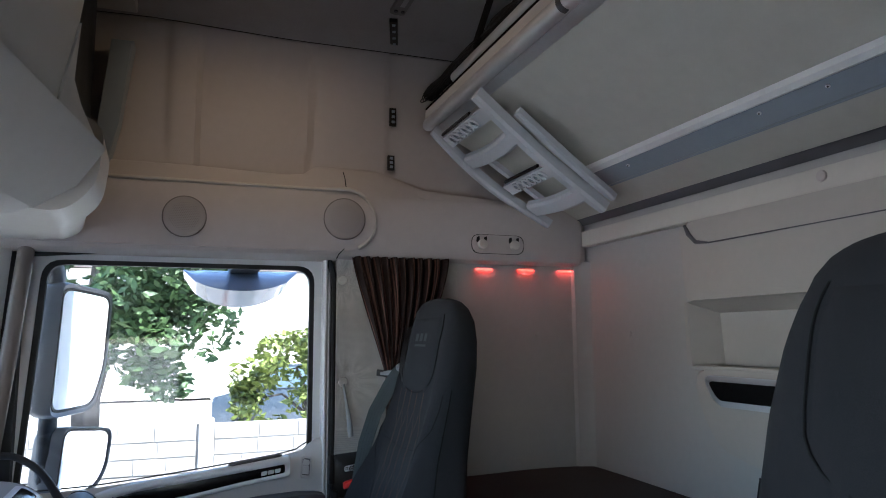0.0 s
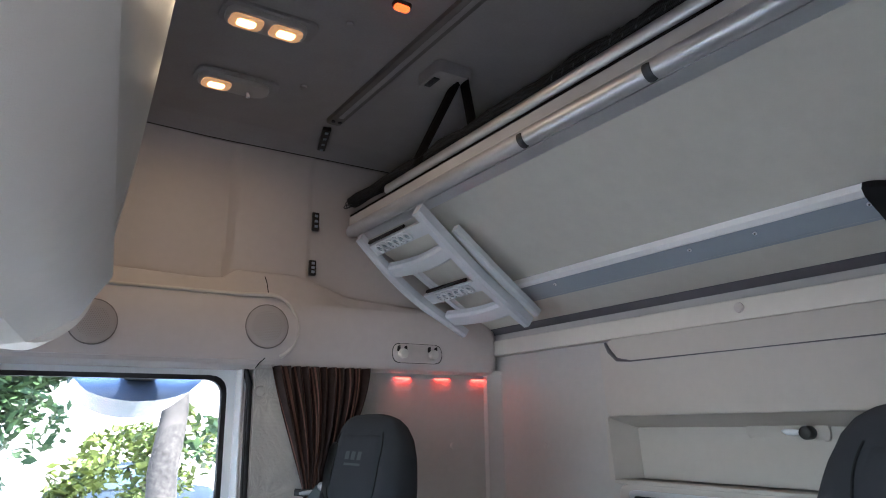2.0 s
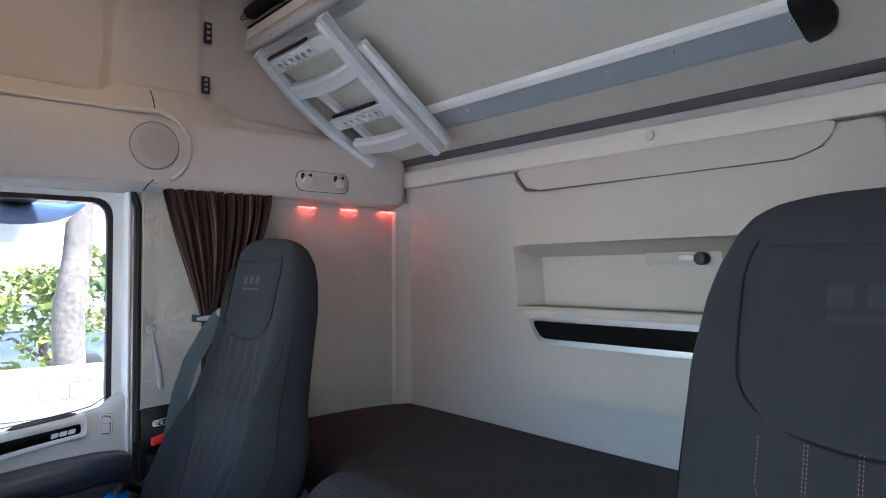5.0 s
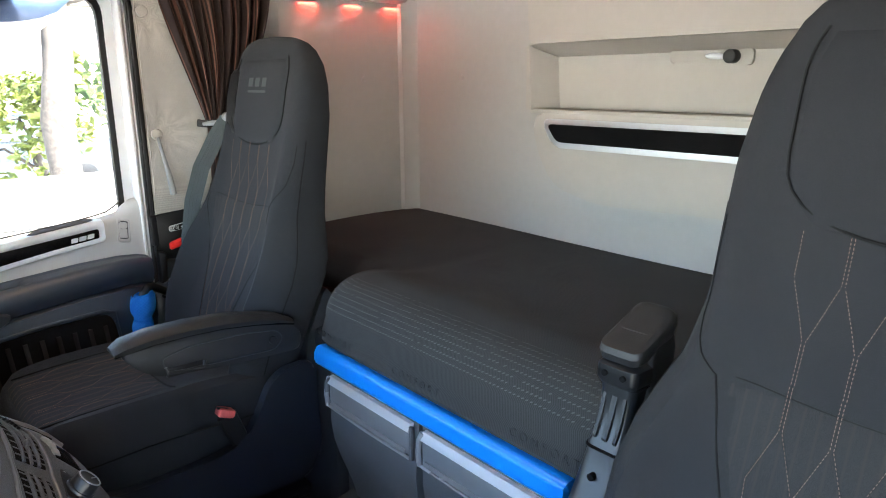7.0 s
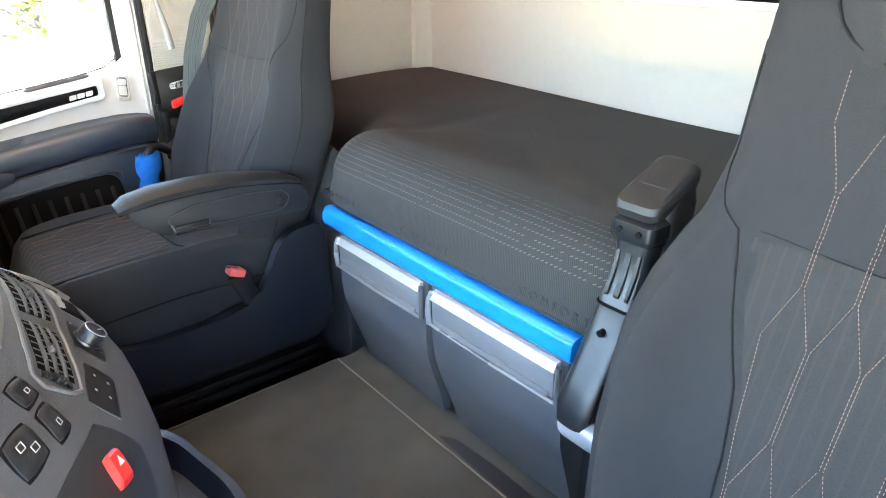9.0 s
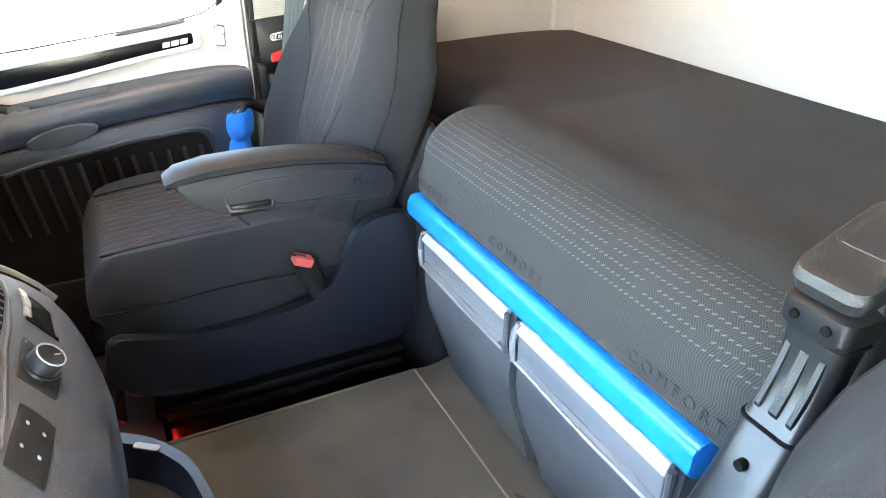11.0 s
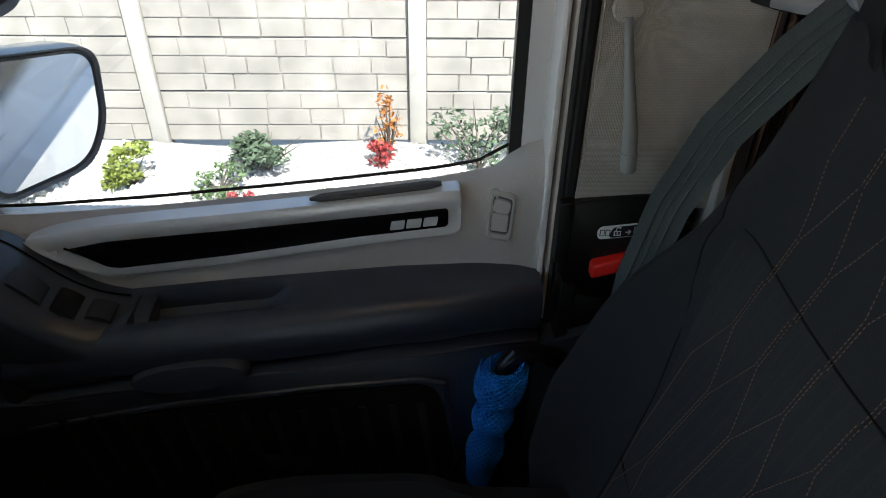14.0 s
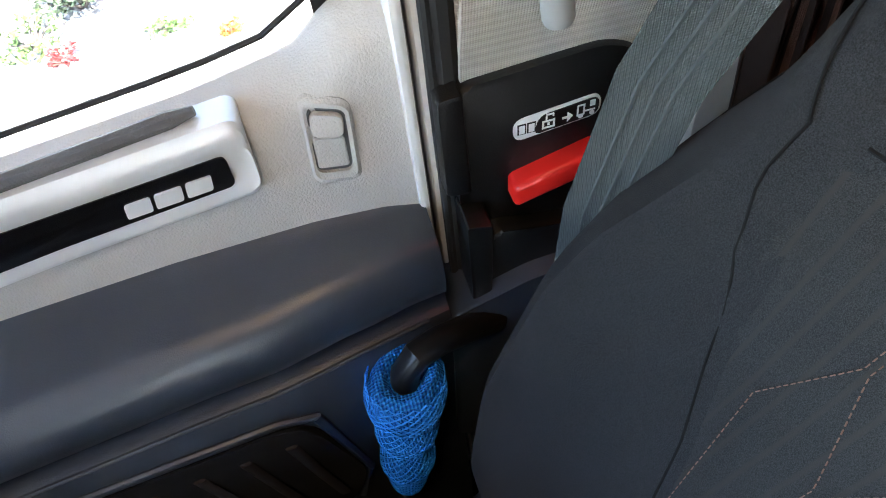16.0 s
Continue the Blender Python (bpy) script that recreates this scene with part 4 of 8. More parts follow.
# ---- lower bunk ----
bed = thing("lower_bunk", (1.6, 1.0, 0.5), "dark lower bunk base with a bright blue edge rail", "bunk bed")
bm = BM()
block(bm, (1.292, -0.1, FLOOR_Z), (2.0, 2.12, 0.85), 0.004)
put("base", bm, "charcoal", bed)
bm = BM()
prism(bm, rounded([(1.203, 0.842), (1.218, 0.834), (1.262, 0.838), (1.262, 0.876), (1.216, 0.880), (1.205, 0.873)], 0.008, 4), 1, 0.765, 1.468, 0.004)
put("edge_rail", bm, "blue", bed, "bright blue edge rail")
bm = BM()
block(bm, (1.262, 1.49, 0.35), (1.30, 2.10, 0.88), 0.01)
put("side_cover", bm, "charcoal", bed)
for y0, y1 in ((1.142, 1.462), (0.795, 1.132)):
    d = thing("drawer", (1.24, (y0 + y1) / 2, 0.52), "grey plastic drawer front with a silver handle recess under the bunk", "drawer", "bunk drawers")
    bm = BM()
    rings = []
    for k in range(9):
        z = 0.494 + k * 0.326 / 8
        bulge = 0.012 * math.sin(math.pi * k / 8)
        x = 1.278 - 0.038 * ease(k / 5) - bulge
        rings.append([(x, y0 + 0.006 * (1 - min(k, 3) / 3), z), (x, y1 - 0.03 * (1 - k / 8), z), (1.31, y1, z), (1.31, y0, z)])
    loft(bm, rings)
    put("front", bm, "slate_dark", d)
    bm = BM()
    block(bm, (1.2265, y0 + 0.018, 0.742), (1.262, y1 - 0.012, 0.794), 0.004, 2)
    hd = put("handle", bm, "handle_recess", d, "grey handle recess between bright satin strips")
    bm = BM()
    loft(bm, [[(1.2225, y, 0.793), (1.226, y, 0.790), (1.24, y, 0.790), (1.24, y, 0.809), (1.230, y, 0.808)] for y in (y0 + 0.016, y1 - 0.012)])
    put("bright_top", bm, "drawer_silver", hd)
    bm = BM()
    sweep(bm, [(1.229, y1 - 0.012, 0.806), (1.2245, y1 - 0.007, 0.79), (1.2235, y1 - 0.005, 0.765), (1.2245, y1 - 0.008, 0.738)], 0.0055, 8)
    put("end_cap", bm, "handle_grey", hd)
    bm = BM()
    prism(bm, [(1.2215, 0.744), (1.232, 0.744), (1.232, 0.752), (1.224, 0.752)], 1, y0 + 0.026, y1 - 0.02, 0.002)
    put("grip_edge", bm, "handle_recess", hd)
    bm = BM()
    sweep(bm, [(1.2245, y0 + 0.014, 0.738), (1.2235, (y0 + y1) / 2, 0.736), (1.2245, y1 - 0.008, 0.738)], 0.003, 6)
    put("bright_edge", bm, "handle_grey", d)
    bm = BM()
    sweep(bm, [(1.2265, y0 + 0.008, 0.806), (1.2245, y0 + 0.007, 0.775), (1.2260, y0 + 0.009, 0.738)], 0.0055, 8)
    put("end_cap", bm, "slate_dark", d)

# mattress with a rounded front edge, knitted flecks and woven lettering
mattress = thing("mattress", (1.6, 1.0, 0.89), "charcoal knitted mattress with pale flecks along its rounded edge", "mattress")


def mat_top(x, y):
    """Height of the mattress: it swells behind the front edge and dips to the wall."""
    f = x - 1.245
    z = 0.995 + 0.022 * math.exp(-((x - 1.36) / 0.10) ** 2) + 0.006 * math.sin(3.1 * y + 1.2) * ease(f * 3) + 0.004 * math.sin(9 * x + 2 * y)
    end = min(max((1.53 - y) / 0.10, 0), 1) if x < 1.34 else 1.0
    return z


def mat_front(y):
    """Front edge of the mattress: a rounded corner, then a cut-back behind the seat."""
    if y < 1.43:
        return 1.228
    if y < 1.508:
        return 1.308 - math.sqrt(max(0.0, 0.080 ** 2 - (y - 1.43) ** 2))
    return 1.291 + 0.105 * ease((y - 1.508) / 0.035)


def mat_ring(y):
    x0 = mat_front(y)
    drop = 0.006 * ease((y - 1.45) / 0.06) * (1 - ease((y - 1.51) / 0.05))
    top = mat_top(x0 + 0.085, y) - drop
    ring = []
    for k in range(29, -1, -1):
        x = x0 + 0.085 + (1.997 - x0 - 0.085) * k / 29
        ring.append((x, y, mat_top(x, y) - drop * (1 - k / 29)))
    front = []
    for k in range(11):
        a = math.pi / 2 + math.pi / 2 * k / 10
        front.append((x0 + 0.085 + 0.085 * math.cos(a), y, top - 0.075 + 0.075 * math.sin(a)))
    front += [(x0 - 0.010, y, 0.915), (x0 - 0.012, y, 0.896), (x0 - 0.004, y, 0.884), (x0 + 0.02, y, 0.878)]
    return ring + front + [(1.99, y, 0.87)]


bm = BM()
ys = [-0.1 + k * 0.045 for k in range(34)] + [1.425 + 0.006 * k for k in range(15)] + [1.513 + 0.005 * k for k in range(8)] + [1.58 + 0.0593 * k for k in range(10)]
loft(bm, [mat_ring(y) for y in ys])
put("cover", bm, "mattress", mattress)
flecks = BM()
rng = random.Random(5)
for row in range(9):
    a = math.pi / 2 + math.pi / 2 * (0.02 + row * 0.095)
    for k in range(84):
        y = 0.72 + k * 0.0090 + 0.0045 * (row % 2)
        if y > 1.465 or rng.random() < 0.06:
            continue
        x0 = mat_front(y)
        top = mat_top(x0 + 0.085, y)
        c = Vector((x0 + 0.085 + 0.0857 * math.cos(a), y, top - 0.075 + 0.0757 * math.sin(a)))
        u = Vector((-math.sin(a), 0, math.cos(a))) * 0.0010
        v = Vector((0, 0.0026, 0)) + u * 1.1
        q = [flecks.verts.new(c + s * u + t * v) for s, t in ((-1, -1), (1, -1), (1, 1), (-1, 1))]
        flecks.faces.new(q)
put("fleck_pattern", flecks, "fleck", mattress, "rows of pale knitted flecks", 0)["kind"] = "stuff"
for y in (1.474, 1.196, 0.886):
    cu = bpy.data.curves.new("lettering", "FONT")
    cu.body, cu.size, cu.extrude, cu.space_character = "COMFORT", 0.021, 0.0004, 1.6
    tmp = bpy.data.objects.new("lettering", cu)
    me = bpy.data.meshes.new_from_object(tmp)
    bpy.data.objects.remove(tmp)
    me.materials.append(M["letter"])
    ob = new("lettering", me)
    ob.matrix_world = Matrix.Translation((1.2165, y, 0.905)) @ Euler((radians(86), 0, radians(-90))).to_matrix().to_4x4()
    ob.parent = mattress
    ob.matrix_parent_inverse = Matrix.Translation(-Vector(mattress.location))
    tagged(ob, "dark woven lettering")

# ---- engine tunnel with its mat ----
bm = BM()
prism(bm, rounded([(0.45, FLOOR_Z), (0.45, MAT_Z - 0.012), (1.29, MAT_Z - 0.012), (1.29, FLOOR_Z)], 0.02), 1, 0.66, 1.46, 0.012)
structure("floor_tunnel", bm, "charcoal", "dark engine tunnel between the seats", "floor")
tm = thing("tunnel_mat", (0.9, 1.0, MAT_Z), "grey carpet mat with stitched piping on the engine tunnel", "mat")
bm = BM()


def mat_at(u, v):
    x, y = 0.47 + 0.815 * u, 0.66 + 0.805 * v
    return (x, y, MAT_Z - 0.008 + 0.004 * math.sin(5 * x + 3 * y) * math.sin(4 * y) - 0.004 * ease((x - 1.2) / 0.02) + 0.012 * ease((x - 1.25) / 0.05))


sheet(bm, mat_at, 40, 40, (0, 0, -0.012))
put("carpet", bm, "mat", tm)
bm = BM()
sweep(bm, [(1.207, y, MAT_Z - 0.0065) for y in (1.463, 1.2, 0.9, 0.66)], 0.0020, 6)
put("piping", bm, "piping", tm)
bm = BM()
sweep(bm, [(x, 1.463, MAT_Z - 0.010) for x in (0.47, 0.8, 1.0, 1.205)], 0.0045, 8)
put("edge_binding", bm, "mat", tm)


# ---- seats ----
BACK = [(0.74, 1.074, 0.12, 0.235, 0.031), (0.80, 1.087, 0.14, 0.250, 0.052), (0.90, 1.116, 0.150, 0.262, 0.066), (1.0, 1.158, 0.145, 0.274, 0.061), (1.05, 1.179, 0.14, 0.265, 0.056),
        (1.10, 1.194, 0.134, 0.243, 0.040), (1.14, 1.206, 0.130, 0.223, 0.033), (1.21, 1.228, 0.120, 0.210, 0.024), (1.28, 1.244, 0.112, 0.210, 0.014), (1.36, 1.259, 0.108, 0.208, 0.006), (1.43, 1.273, 0.10, 0.195, 0.004),
        (1.485, 1.286, 0.085, 0.178, 0.0), (1.512, 1.295, 0.065, 0.162, 0.0), (1.526, 1.305, 0.04, 0.143, 0.0), (1.53, 1.312, 0.018, 0.12, 0.0)]
BOLSTER, BOLSTER_W = 0.84, 0.15


def back_row(z):
    return [line([(r[0], r[k]) for r in BACK], z) for k in (1, 2, 3, 4)]


def back_front(y, z):
    """The x of the backrest's front at y from its middle and height z."""
    xf, d, w, b = back_row(z)
    f = min(abs(y) / w, 0.9999)
    c = f ** (1 / 0.42)
    s = math.sqrt(max(0.0, 1 - c * c))
    return xf + d / 2 - d / 2 * s ** 0.55 - b * math.exp(-(((f - BOLSTER) / BOLSTER_W) ** 2)) * s ** 0.5


def back_ring(z, n=56):
    xf, d, w, b = back_row(z)
    ring = []
    for k in range(n):
        a = 2 * math.pi * k / n
        c, s = math.cos(a), math.sin(a)
        y = w * math.copysign(abs(c) ** 0.42, c)
        x = xf + d / 2 - d / 2 * math.copysign(abs(s) ** 0.55, s)
        f = abs(y) / w
        if s > 0:
            x -= b * math.exp(-(((f - BOLSTER) / BOLSTER_W) ** 2)) * abs(s) ** 0.5
        g = abs(y) / back_row(1.46)[2]
        ring.append((x, y, z + ease((z - 1.45) / 0.07) * (0.017 - 0.034 * g ** 2.6)))
    return ring


def cushion_top(x, y):
    f = (x - 0.665) / 0.48
    z = 0.792 + 0.012 * math.sin(math.pi * min(max(f, 0), 1)) + 0.018 * math.exp(-(((abs(y) / 0.235 - 0.82) / 0.2) ** 2))
    return z


def stitches(bm, path, at, pitch=0.0042, size=0.0024, wide=0.00034):
    """Dashes along a flat path, laid on a surface by at(p) -> place and outward normal."""
    rest = 0.0
    for (a, b) in zip(path, path[1:]):
        a, b = Vector(a), Vector(b)
        n = (b - a).length
        t = rest
        while t < n:
            p, q = a + (b - a) * (t / n), a + (b - a) * (min(t + size, n) / n)
            P, N = at(p)
            Q, _ = at(q)
            u = (Q - P)
            if u.length > 1e-5:
                w = u.normalized().cross(N) * wide
                h = N * 0.0006
                v = [bm.verts.new(c) for c in (P - w, P + w, Q + w, Q - w)]
                top = [bm.verts.new(c + h) for c in (P - w * 0.5, P + w * 0.5, Q + w * 0.5, Q - w * 0.5)]
                bm.faces.new(top)
                for k in range(4):
                    bm.faces.new((v[k], v[(k + 1) % 4], top[(k + 1) % 4], top[k]))
            t += pitch
        rest = t - n


def dense(points, n=6):
    """A flat path with more points between."""
    out = []
    for a, b in zip(points, points[1:]):
        out += [(a[0] + (b[0] - a[0]) * k / n, a[1] + (b[1] - a[1]) * k / n) for k in range(n)]
    return out + [points[-1]]


def make_seat(yc, label, arm_down, lean, lanes, thick, thread, cross):
    seat = thing("truck_seat", (0.95, yc, FLOOR_Z), label, "seat", "cab seats")
    off = Vector((0, yc, 0))

    def p(name, bm, mat, parent=seat, lab=""):
        in_back = parent is not seat and (parent.name.startswith("backrest") or parent.name.startswith("head_pad"))
        bmesh.ops.translate(bm, verts=bm.verts[:], vec=off + Vector(lean) if in_back or name == "backrest" else off)
        return put(name, bm, mat, parent, lab)

    # backrest
    bm = BM()
    zs = [0.74 + k * 0.0165 for k in range(47)] + [1.512, 1.519, 1.5245, 1.528, 1.53]
    loft(bm, [back_ring(z) for z in zs])
    back = p("backrest", bm, "seat")
    at_back = lambda q: (Vector((back_front(q[0], q[1]) - (0.0034 if q[1] < 1.146 else 0.0014), q[0], q[1])), Vector((-1, 0, 0.25)).normalized())

    def flap(bm, lo, hi, half, o, nu=18, nv=26):
        def at(u, v):
            z = lo + (hi - lo) * v
            h = half(z)
            y = h * (2 * u - 1)
            e = min(1, 8 * min(u, 1 - u), 10 * v, 14 * (1 - v))
            return (back_front(y, z) + 0.002 - o * math.sqrt(max(e, 0)), y, z)
        sheet(bm, at, nu, nv)
        return bm

    # head pad: round below, closed at the top
    head = lambda z: 0.138 if z > 1.37 else 0.138 * math.sqrt(max(0.02, 1 - ((1.37 - z) / 0.082) ** 2)) * 0.6 + 0.057
    bm = flap(BM(), 1.296, 1.50, lambda z: min(head(z), 0.126 + 0.012 * ease((1.5 - z) / 0.05)), 0.0065)
    pad = p("head_pad", bm, "seat", back, "rounded head pad with a grey mark")
    for y, z, w, h in ((-0.048, 1.441, 0.024, 0.021), (-0.012, 1.441, 0.024, 0.021), (0.024, 1.441, 0.022, 0.021), (-0.012, 1.419, 0.096, 0.006)):
        bm = BM()
        yy, zz = -y - 0.012, z
        v = [bm.verts.new((back_front(yy + a, zz + b) - 0.0062, yy + a, zz + b)) for a, b in ((-w / 2, -h / 2), (w / 2, -h / 2), (w / 2, h / 2), (-w / 2, h / 2))]
        bm.faces.new(v)
        p("mark", bm, "print_mid" if arm_down else "print", pad)
    bm = BM()
    U = []
    for k in range(41):
        t = k / 40
        if t < 0.3:
            y, z = -0.138, 1.50 - 0.125 * t / 0.3
        elif t > 0.7:
            y, z = 0.138, 1.375 + 0.125 * (t - 0.7) / 0.3
        else:
            a = math.pi * (t - 0.3) / 0.4
            y, z = -0.138 * math.cos(a), 1.375 - 0.082 * math.sin(a) ** 0.75
        if z > 1.45:
            y *= 1 - 0.10 * ((z - 1.45) / 0.05) ** 2
        U.append((back_front(y, z) - 0.001, y, z))
    sweep(bm, U, 0.0018, 6)
    p("seam", bm, "seam", back)
    # side seams where the bolsters meet the side panels
    for k in (2, 26):
        bm = BM()
        sweep(bm, [back_ring(0.80 + 0.0165 * q)[k] for q in range(32)], 0.0014, 6)
        p("side_seam", bm, "seam", back)
    # centre panel
    widths = [(0.78, 0.080), (0.90, 0.088), (0.94, 0.101), (0.985, 0.117), (1.03, 0.142), (1.085, 0.162), (1.13, 0.168), (1.17, 0.164)] if arm_down else [(0.78, 0.088), (0.92, 0.100), (0.985, 0.114), (1.01, 0.126), (1.05, 0.142), (1.09, 0.150), (1.13, 0.156), (1.17, 0.162)]
    mid = lambda z: line(widths, z)
    bm = flap(BM(), 0.79, cross, mid, 0.0042, 20, 30)
    p("centre_panel", bm, "seat_mid", back)
    bm = BM()
    for s in (-1, 1):
        flare = lambda z: mid(z) * (1 + (0.13 if s < 0 and not arm_down else 0.02) * ease((z - 0.95) / 0.2))
        sweep(bm, [(back_front(s * flare(z), z) - 0.0005, s * flare(z), z) for z in [0.79 + (cross - 0.79) * k / 30 for k in range(31)]], 0.0008 if arm_down else 0.0013, 6)
        sweep(bm, [(back_front(s * y, z) - 0.0012, s * y, z) for y, z in dense(((flare(cross), cross), (0.178, cross + 0.02), (0.187, cross + 0.036), (0.193, cross + 0.055), (0.198, 1.26), (0.198, 1.30)))], 0.0009, 6)
    sweep(bm, [(back_front(y, z) - 0.0005, y, z) for y, z in [(mid(cross) * 0.90 * (k / 15 - 1), cross - 0.008 * math.sin(math.pi * k / 30)) for k in range(31)]], 0.0010 if arm_down else 0.0006, 6)
    if arm_down:
        sweep(bm, [(back_front(y, 0.918) - 0.0012, y, 0.918) for y in [mid(0.918) * (k / 8 - 1) for k in range(17)]], 0.0012, 6)
    p("seam", bm, "seam", back)
    bm = BM()
    for k in range(9):
        lane, path = lanes * (4 - k), []
        for z, state in ((1.297, 0), (1.25, 0), (1.19, 1), (1.10, 1), (1.045, 0), (0.955, 0), (0.90, 1), (0.82, 1)):
            y = lane + (0.43 * lanes if (k + state) % 2 == 0 else -0.43 * lanes)
            edge = mid(z) - 0.010 if z < cross else 1.0
            path.append((max(-edge, min(edge, y)), z))
        stitches(bm, path, at_back, wide=thick)
    q = p("stitching", bm, thread, back, "copper stitched diamond pattern")
    q["kind"] = "stuff"
    # cushion
    bm = BM()
    rings = []
    for k in range(25):
        x = 0.655 + k * 0.50 / 24
        e = min(1.0, math.sqrt(max(0.0, 1 - (1 - min(1, (x - 0.652) / 0.06)) ** 2)))
        w = (0.205 + 0.03 * e) * (1 - 0.10 * ease((0.80 - x) / 0.15)) * (1 - 0.09 * ease((x - 0.93) / 0.06))
        lo = 0.645 + 0.03 * (1 - e)
        ring = []
        for q in range(21):
            y = -w + 2 * w * q / 20
            f = abs(y) / w
            z = cushion_top(x, y)
            z = lo + 0.05 + (z - lo - 0.05) * e
            z -= 0.055 * max(0, (f - 0.80) / 0.20) ** 2
            ring.append((x, y, z))
        ring += [(x, w * 1.02, lo + 0.05), (x, w * 0.98, lo), (x, -w * 0.98, lo), (x, -w * 1.02, lo + 0.05)]
        rings.append(ring)
    loft(bm, rings)
    cu = p("cushion", bm, "seat")
    bm = BM()

    def cush_mid(u, v):
        x = 0.672 + 0.27 * u
        y = (0.145 + 0.01 * u) * (2 * v - 1)
        e = min(1, 8 * min(v, 1 - v), 8 * (1 - u), 8 * u + 0.2)
        return (x, y, cushion_top(x, y) - 0.002 - (0.03 * (1 - u / 0.1) ** 2 if u < 0.1 else 0) + 0.006 * math.sqrt(e))

    sheet(bm, cush_mid, 24, 16)
    p("centre_panel", bm, "seat_stripe", cu)
    bm = BM()
    for s in (-1, 1):
        sweep(bm, [(0.69 + 0.03 * k, s * (0.147 + 0.001 * k), cushion_top(0.69 + 0.03 * k, 0.147) + 0.001) for k in range(9)], 0.0022, 6)
    sweep(bm, [(0.945 - 0.01 * math.sin(math.pi * k / 10), -0.157 + 0.0314 * k, cushion_top(0.945, -0.157 + 0.0314 * k) + 0.001) for k in range(11)], 0.0022, 6)
    for s in (-1, 1):
        sweep(bm, [(0.668 + 0.048 * k, s * 0.2365, 0.738 - 0.003 * math.sin(k)) for k in range(10)], 0.0018, 6)
    p("seam", bm, "seam", cu)
    bm = BM()
    at_cush = lambda q: (Vector((q[0], q[1], cushion_top(q[0], q[1]) + 0.0046)), Vector((0, 0, 1)))
    for r, lane in enumerate((-0.12, -0.08, -0.04, 0.0, 0.04, 0.08, 0.12)):
        path = []
        for k in range(7):
            sgn = 1 if ((k // 2) + r) % 2 else -1
            path.append((0.70 + 0.038 * k, lane + sgn * 0.014))
        stitches(bm, path, at_cush, wide=0.0003)
    q = p("stitching", bm, "thread_soft", cu, "copper stitched pattern")
    q["kind"] = "stuff"
    # shell round the cushion and the side cheek that rises at the back
    for s in (-1, 1):
        bm = BM()
        cheek = [(0.675, 0.70), (0.66, 0.64), (0.685, 0.575), (0.78, 0.555), (1.20, 0.545), (1.235, 0.62), (1.225, 0.83), (1.15, 0.825), (1.115, 0.80), (1.085, 0.74), (1.05, 0.688), (0.98, 0.672), (0.80, 0.668)]
        prism(bm, rounded(cheek, 0.022, 4), 1, s * 0.245 - 0.012, s * 0.245 + 0.012, 0.007, 3)
        p("side_shell", bm, "navy")
    bm = BM()
    prism(bm, rounded([(0.665, 0.655), (0.665, 0.60), (0.72, 0.56), (1.2, 0.55), (1.2, 0.655)], 0.02), 1, -0.236, 0.236, 0.004)
    p("seat_pan", bm, "navy")
    bm = BM()
    block(bm, (0.735, -0.20, FLOOR_Z), (1.20, 0.20, 0.56), 0.012)
    p("pedestal", bm, "black")
    bm = BM()
    block(bm, (0.715, -0.225, 0.485), (1.22, 0.225, 0.505), 0.006)
    block(bm, (0.725, -0.232, 0.462), (1.21, -0.224, 0.480), 0.003)
    p("slide_frame", bm, "black")
    bm = BM()
    sweep(bm, [(0.70, -0.19, 0.57), (0.664, -0.19, 0.555), (0.655, -0.19, 0.49), (0.662, -0.185, 0.476), (0.662, -0.09, 0.474), (0.662, 0.09, 0.474), (0.655, 0.10, 0.49), (0.70, 0.10, 0.57)], 0.0055, 8)
    p("slide_bar", bm, "gloss_charcoal", seat, "shiny dark bent slide bar")
    # rear shell, apron
    bm = BM()
    prism(bm, rounded([(1.21, 0.55), (1.30, 0.56), (1.335, 0.9), (1.30, 0.98), (1.24, 0.85)], 0.02), 1, -0.20, 0.20, 0.01)
    p("rear_shell", bm, "charcoal")
    # buckle
    bk = BM()
    sweep(bk, [(1.050, -0.246, 0.655), (1.040, -0.244, 0.70), (1.020, -0.238, 0.755)], [0.017, 0.020, 0.022], 10, True, 0.6, (1, 0, 0.3))
    buckle = p("buckle", bk, "black")
    bm = BM()
    block(bm, (1.000, -0.252, 0.753), (1.036, -0.224, 0.771), 0.004, 2, Euler((0, radians(24), 0)))
    button = p("release_button", bm, "red_soft", buckle, "faded red release button")
    bm = BM()
    block(bm, (1.000, -0.242, 0.770), (1.026, -0.234, 0.7745), 0.001, 1, Euler((0, radians(24), 0)))
    p("tongue_slot", bm, "black", button)
    # armrest: soft pad over a hard shell with a sunken side field
    if arm_down:
        shell = rounded([(0.819, 0.950), (0.86, 0.958), (1.0, 0.958), (1.12, 0.944), (1.172, 0.930), (1.196, 0.905), (1.188, 0.868), (1.11, 0.872), (1.0, 0.878), (0.93, 0.886), (0.885, 0.892), (0.852, 0.912)], 0.014, 5)
        bm = BM()
        prism(bm, shell, 1, -0.264, -0.216, 0.009, 3)
        arm = p("armrest", bm, "arm_vinyl")
        bm = BM()
        top_line = [(0.810, 0.962), (0.830, 0.975), (0.878, 0.983), (0.95, 0.984), (1.02, 0.980), (1.09, 0.969), (1.145, 0.955), (1.182, 0.936)]
        low_line = [(0.812, 0.950), (0.830, 0.953), (0.878, 0.960), (0.95, 0.9615), (1.02, 0.959), (1.09, 0.950), (1.145, 0.939), (1.178, 0.929)]
        rings = []
